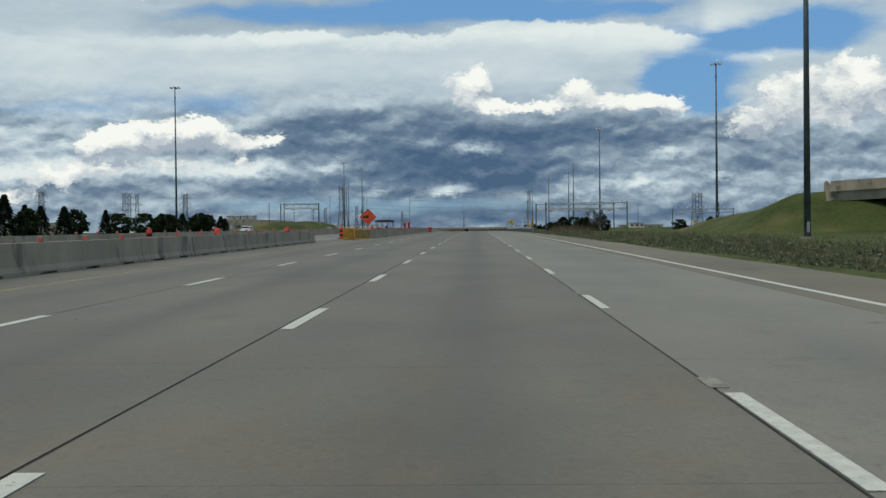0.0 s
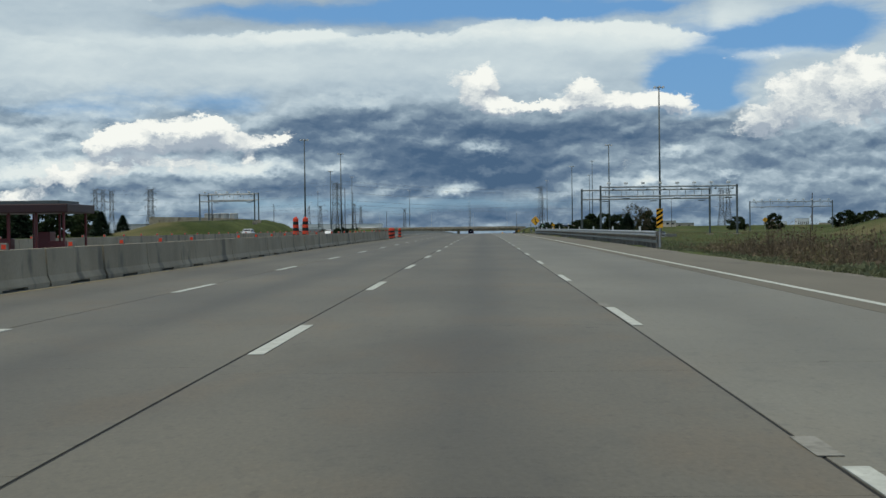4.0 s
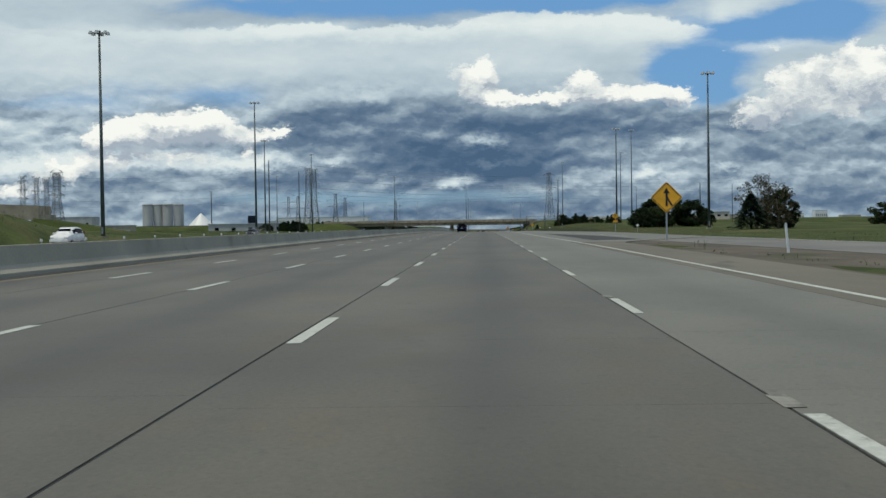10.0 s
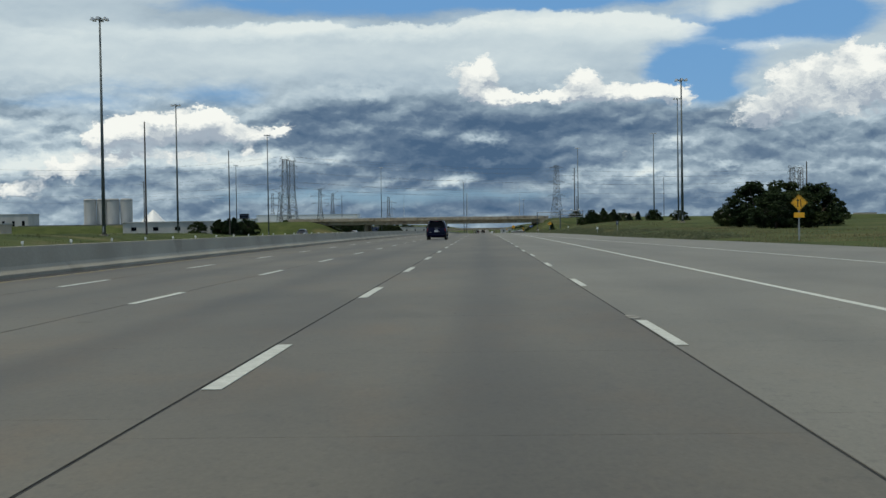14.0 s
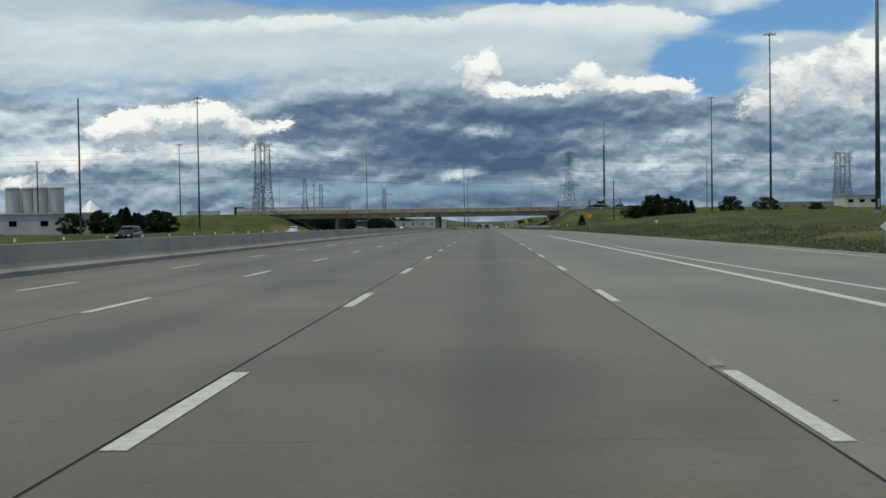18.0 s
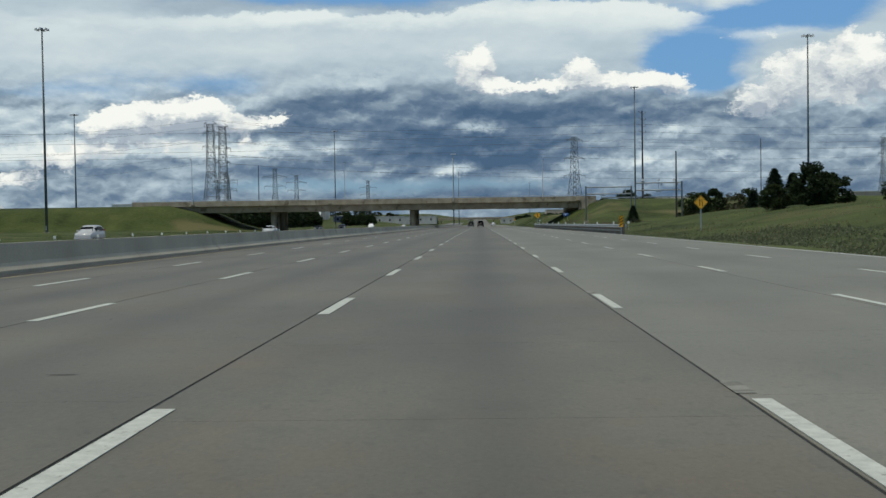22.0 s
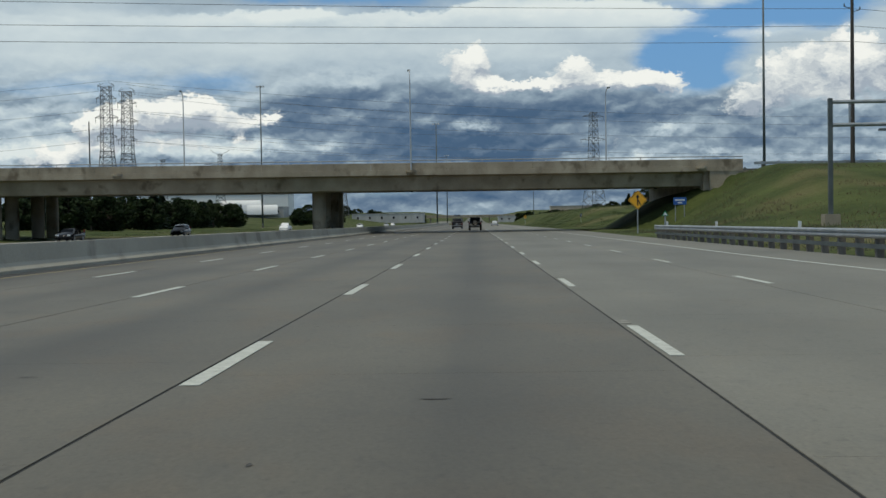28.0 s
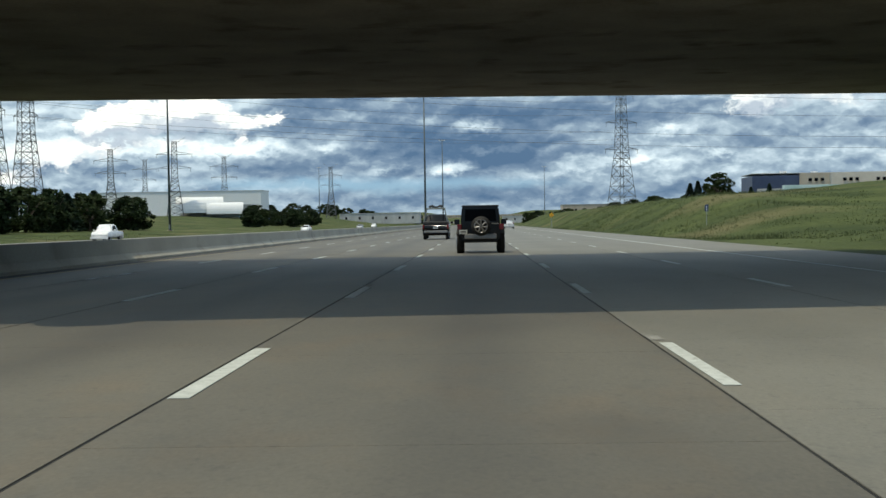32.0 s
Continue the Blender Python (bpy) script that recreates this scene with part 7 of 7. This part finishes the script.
shed(-198, 1830, 114, 30, 16, WHITE_BOX, "long bright white warehouse on the skyline", 0)
shed(-84.7, 2100, 70, 30, 9, SILO, "pale grey warehouse on the skyline", 6)
shed(-146.5, 1714, 40, 24, 7, SILO, "pale grey low workshop building", 5)
shed(-110.3, 1722.5, 22, 18, 6, PANEL_BLUE, "blue grey low workshop building", 3)
shed(105.3, 2100, 60, 30, 12, BEIGE, "beige block on the skyline", 8)
shed(52.2, 2300, 50, 30, 7, SILO, "pale grey block on the skyline", 6)
shed(855, 3732.9, 60, 30, 22, WHITE_BOX, "white apartment block far beyond the trees", 9)
shed(938.2, 3753.7, 34, 30, 30, WHITE_BOX, "taller white apartment block far beyond the trees", 6)
shed(974.5, 3600, 50, 30, 16, BEIGE, "beige apartment block far beyond the trees", 8)
shed(134.3, 1026.6, 12, 14, 4.5, CREAM, "low pale building with a flat roof behind the bank", 3)
shed(156.3, 1161.4, 40, 18, 5.0, BEIGE, "low beige brick building behind the bank", 5)
shed(-151.2, 804.2, 24, 8, 4.0, BEIGE, "long low beige wall of a yard building", 0)
shed(-318.1, 1250, 40, 20, 14, SILO, "grey industrial block in the haze", 6)
shed(-161.2, 1271.3, 16, 14, 9, WHITE_BOX, "small white building beyond the bank", 2)
shed(-419, 1150, 60, 24, 16, BEIGE, "pale industrial plant far beyond the fields", 8)
shed(-107.2, 866.8, 30, 14, 5, SILO, "low grey shed behind the trees", 4)
b = thing("tower_block", -718.93, 4128.9, lay(-790, 4300), "dark blue glass tower block on the skyline", "building")
part("wall", bx(bmesh.new(), -13, 13, 0, 22, -0.5, 42), PANEL_BLUE, b)
for i in range(8):
    part("window_band", bx(bmesh.new(), -12.5, 12.5, -0.1, 0.02, 2 + i * 5, 5.6 + i * 5), GLASS_DARK, b)

# blue and beige distribution hall on the hill
hx, hy = 76.8, 1372.9
hall = thing("distribution_hall", hx, hy, 1.2, "blue and beige panelled distribution hall with small square windows", "building", rz=-6)
hall.scale = (0.82, 0.82, 0.82)
part("wall_blue", bx(bmesh.new(), 0, 15.5, 0, 34, 0, 7.8), PANEL_BLUE, hall)
part("wall_grey", bx(bmesh.new(), 1.6, 13.2, -0.06, 0.0, 0.2, 3.4), SILO, hall)
part("wall_beige", bx(bmesh.new(), 15.5, 25.4, -0.6, 34, 0, 8.4), BEIGE, hall)
part("wall_pale", bx(bmesh.new(), 25.4, 48, -0.3, 34, 0, 8.4), CREAM, hall)
part("beige_band", bx(bmesh.new(), 15.5, 25.4, -0.66, -0.6, 0.3, 4.2), SILO, hall)
part("roof", bx(bmesh.new(), -0.2, 48, 0.2, 34.2, 8.4, 8.6), SILO, hall)
for x in (18.9, 20.9, 22.9, 30.2, 32.2, 34.2, 41, 43, 45):
    w = part("window", bx(bmesh.new(), x - 0.55, x + 0.55, -0.72, -0.55, 5.6, 6.7), GLASS_DARK, hall)
    part("sill", bx(bmesh.new(), x - 0.65, x + 0.65, -0.78, -0.55, 5.5, 5.6), CREAM, w)
for x, y, h in ((11, 6, 1.4), (22, 10, 1.2), (5, 8, 0.9)):
    part("roof_unit", bx(bmesh.new(), x - 1, x + 1, y - 1, y + 1, 7.8, 8.0 + h), WHITE_BOX, hall)
tr = thing("lorry_trailer", 89.01, 1359.5, lay(79, 1333), "pale green and white lorry trailers parked before the hall", "trailer")
part("box", bx(bmesh.new(), -7, 12, -1.2, 1.2, 1.0, 3.4, 0.04), TRAILER, tr)
for x in (-6, 10.5):
    part("wheel", tube(bmesh.new(), (x, -1.1, 0.5), (x, 1.1, 0.5), 0.5, 0.5, 14), RUBBER, tr)

# white arched storage shelters
for x, y, w, l in ((-166.96, 1707.2, 11, 26), (-149.78, 1707.3, 8, 20)):
    s = thing("storage_shelter", x, y, lay(x, y) + 1.6, "white fabric arched storage shelter", "shelter", "storage shelters", rz=-78)
    rings = []
    for yy in (0.0, l):
        rings.append([(w / 2 * math.cos(a), yy, w * 0.8 * math.sin(a)) for a in [math.pi * i / 14 for i in range(15)]])
    bm = bmesh.new()
    loft(bm, rings)
    part("canopy", bm, WHITE_BOX, s, smooth_shade=False)
    bm = bmesh.new()
    loft(bm, [[(w * 0.42 * math.cos(a), yy, w * 0.7 * math.sin(a)) for a in [math.pi * i / 14 for i in range(15)]] for yy in (-0.05, -0.02)])
    part("end_opening", bm, SILO, s)
# second overpass far ahead
fb = thing("far_overpass", 0, 2350, road_z(2350), "distant pale overpass across the motorway", "bridge")
part("deck", bx(bmesh.new(), -120, 60, 0, 14, 5.2, 7.4), BRIDGE, fb)
part("parapet", bx(bmesh.new(), -120, 60, -0.2, 0.1, 7.2, 8.4), BRIDGE, fb)
for x in (-52, -14, 18):
    part("pier", bx(bmesh.new(), x - 0.8, x + 0.8, 3, 11, -0.5, 5.2), BRIDGE, fb)

# ---- ramp bridge and bank beyond the opposite carriageway ----
lb = thing("ramp_bridge", -82, 548, road_z(548) - 0.6, "dark weathered concrete ramp bridge beyond the opposite lanes", "bridge", rz=8)
bm = bmesh.new()
loft(bm, [[(x, 0.0, z - 1.6), (x, 11, z - 1.6), (x, 11, z + 1.1), (x, 0.0, z + 1.1)] for x, z in ((0, 5.6), (-16, 6.3), (-32, 6.6))])
part("girder", bm, BRIDGE, lb)
part("abutment", bx(bmesh.new(), -1.5, 1.0, 0.3, 10.7, -0.5, 5.0), BRIDGE, lb)
part("pier", bx(bmesh.new(), -25, -23.8, 1, 10, -1, 5.2), BRIDGE, lb)
bm = bmesh.new()
loft(bm, [[(0, -6, 0), (26, -6, -0.6), (26, 16, -0.6), (0, 16, 0)], [(-1, 0, 4.4), (8, 1, 3.0), (8, 10, 3.0), (-1, 11, 4.4)]])
part("bank", bm, GRASS, lb)

# small blue marker on the shoulder
s = thing("shoulder_marker", 11.99, 116.7, lay(10.6, 113), "small blue two-panel marker with white marks on a stake", "road sign")
zc = road_z(113) + 2.1 - lay(10.6, 113)
part("post", tube(bmesh.new(), (0, 0.04, -0.3), (0, 0.04, zc + 0.2), 0.025, 0.025, 8), WOOD_DARK, s)
for k in range(2):
    z0 = zc - 0.32 + 0.33 * k
    part("panel", bx(bmesh.new(), -0.12, 0.12, -0.01, 0.01, z0, z0 + 0.30, 0.004), SIGN_NAVY, s)
    part("writing_bar", bx(bmesh.new(), -0.035, 0.035, -0.015, -0.0105, z0 + 0.10, z0 + 0.20), WHITE_BOX, s)

# reflector posts along the inner edge of the opposite lanes
dl = bmesh.new()
tube(dl, (0, 0, 0), (0, 0, 0.95), 0.03, 0.03, 6)
post_me = mesh("post", dl, STEEL)
cap_me = mesh("reflector", bx(bmesh.new(), -0.065, 0.065, -0.03, 0.03, 0.88, 1.04, 0.01), WHITE_BOX)
for i in range(70):
    y = 335 + 7.5 * i
    d = tagged(new("delineator_post"), "small white reflector on a thin steel post", "delineator", "median reflector posts")
    d.matrix_basis = pose(-23.3 + random.uniform(-0.1, 0.1), y, road_z(y) - 0.3, random.uniform(-3, 3), 0, 0)
    for nm, me_ in (("post", post_me), ("reflector", cap_me)):
        ob = new(nm, me_)
        ob.parent = d

# short tar marks and stains on the slabs
rs = random.Random(8)
bm = bmesh.new()
for i in range(380):
    x, y = rs.uniform(-8.5, 5.0), rs.uniform(2, 1080)
    w, l = rs.uniform(0.03, 0.15), rs.uniform(0.004, 0.010)
    if rs.random() < 0.25:
        w, l = rs.uniform(0.012, 0.025), rs.uniform(0.008, 0.03)
    n = 7
    bm.faces.new([bm.verts.new((x + w * math.cos(6.283 * k / n) * rs.uniform(0.7, 1.2), y + l * math.sin(6.283 * k / n) * rs.uniform(0.7, 1.2) * 3, road_z(y) + 0.0045)) for k in range(n)])
tagged(part("tar_mark", bm, TAR, road, "small dark tar and rubber marks"), kind="stuff")
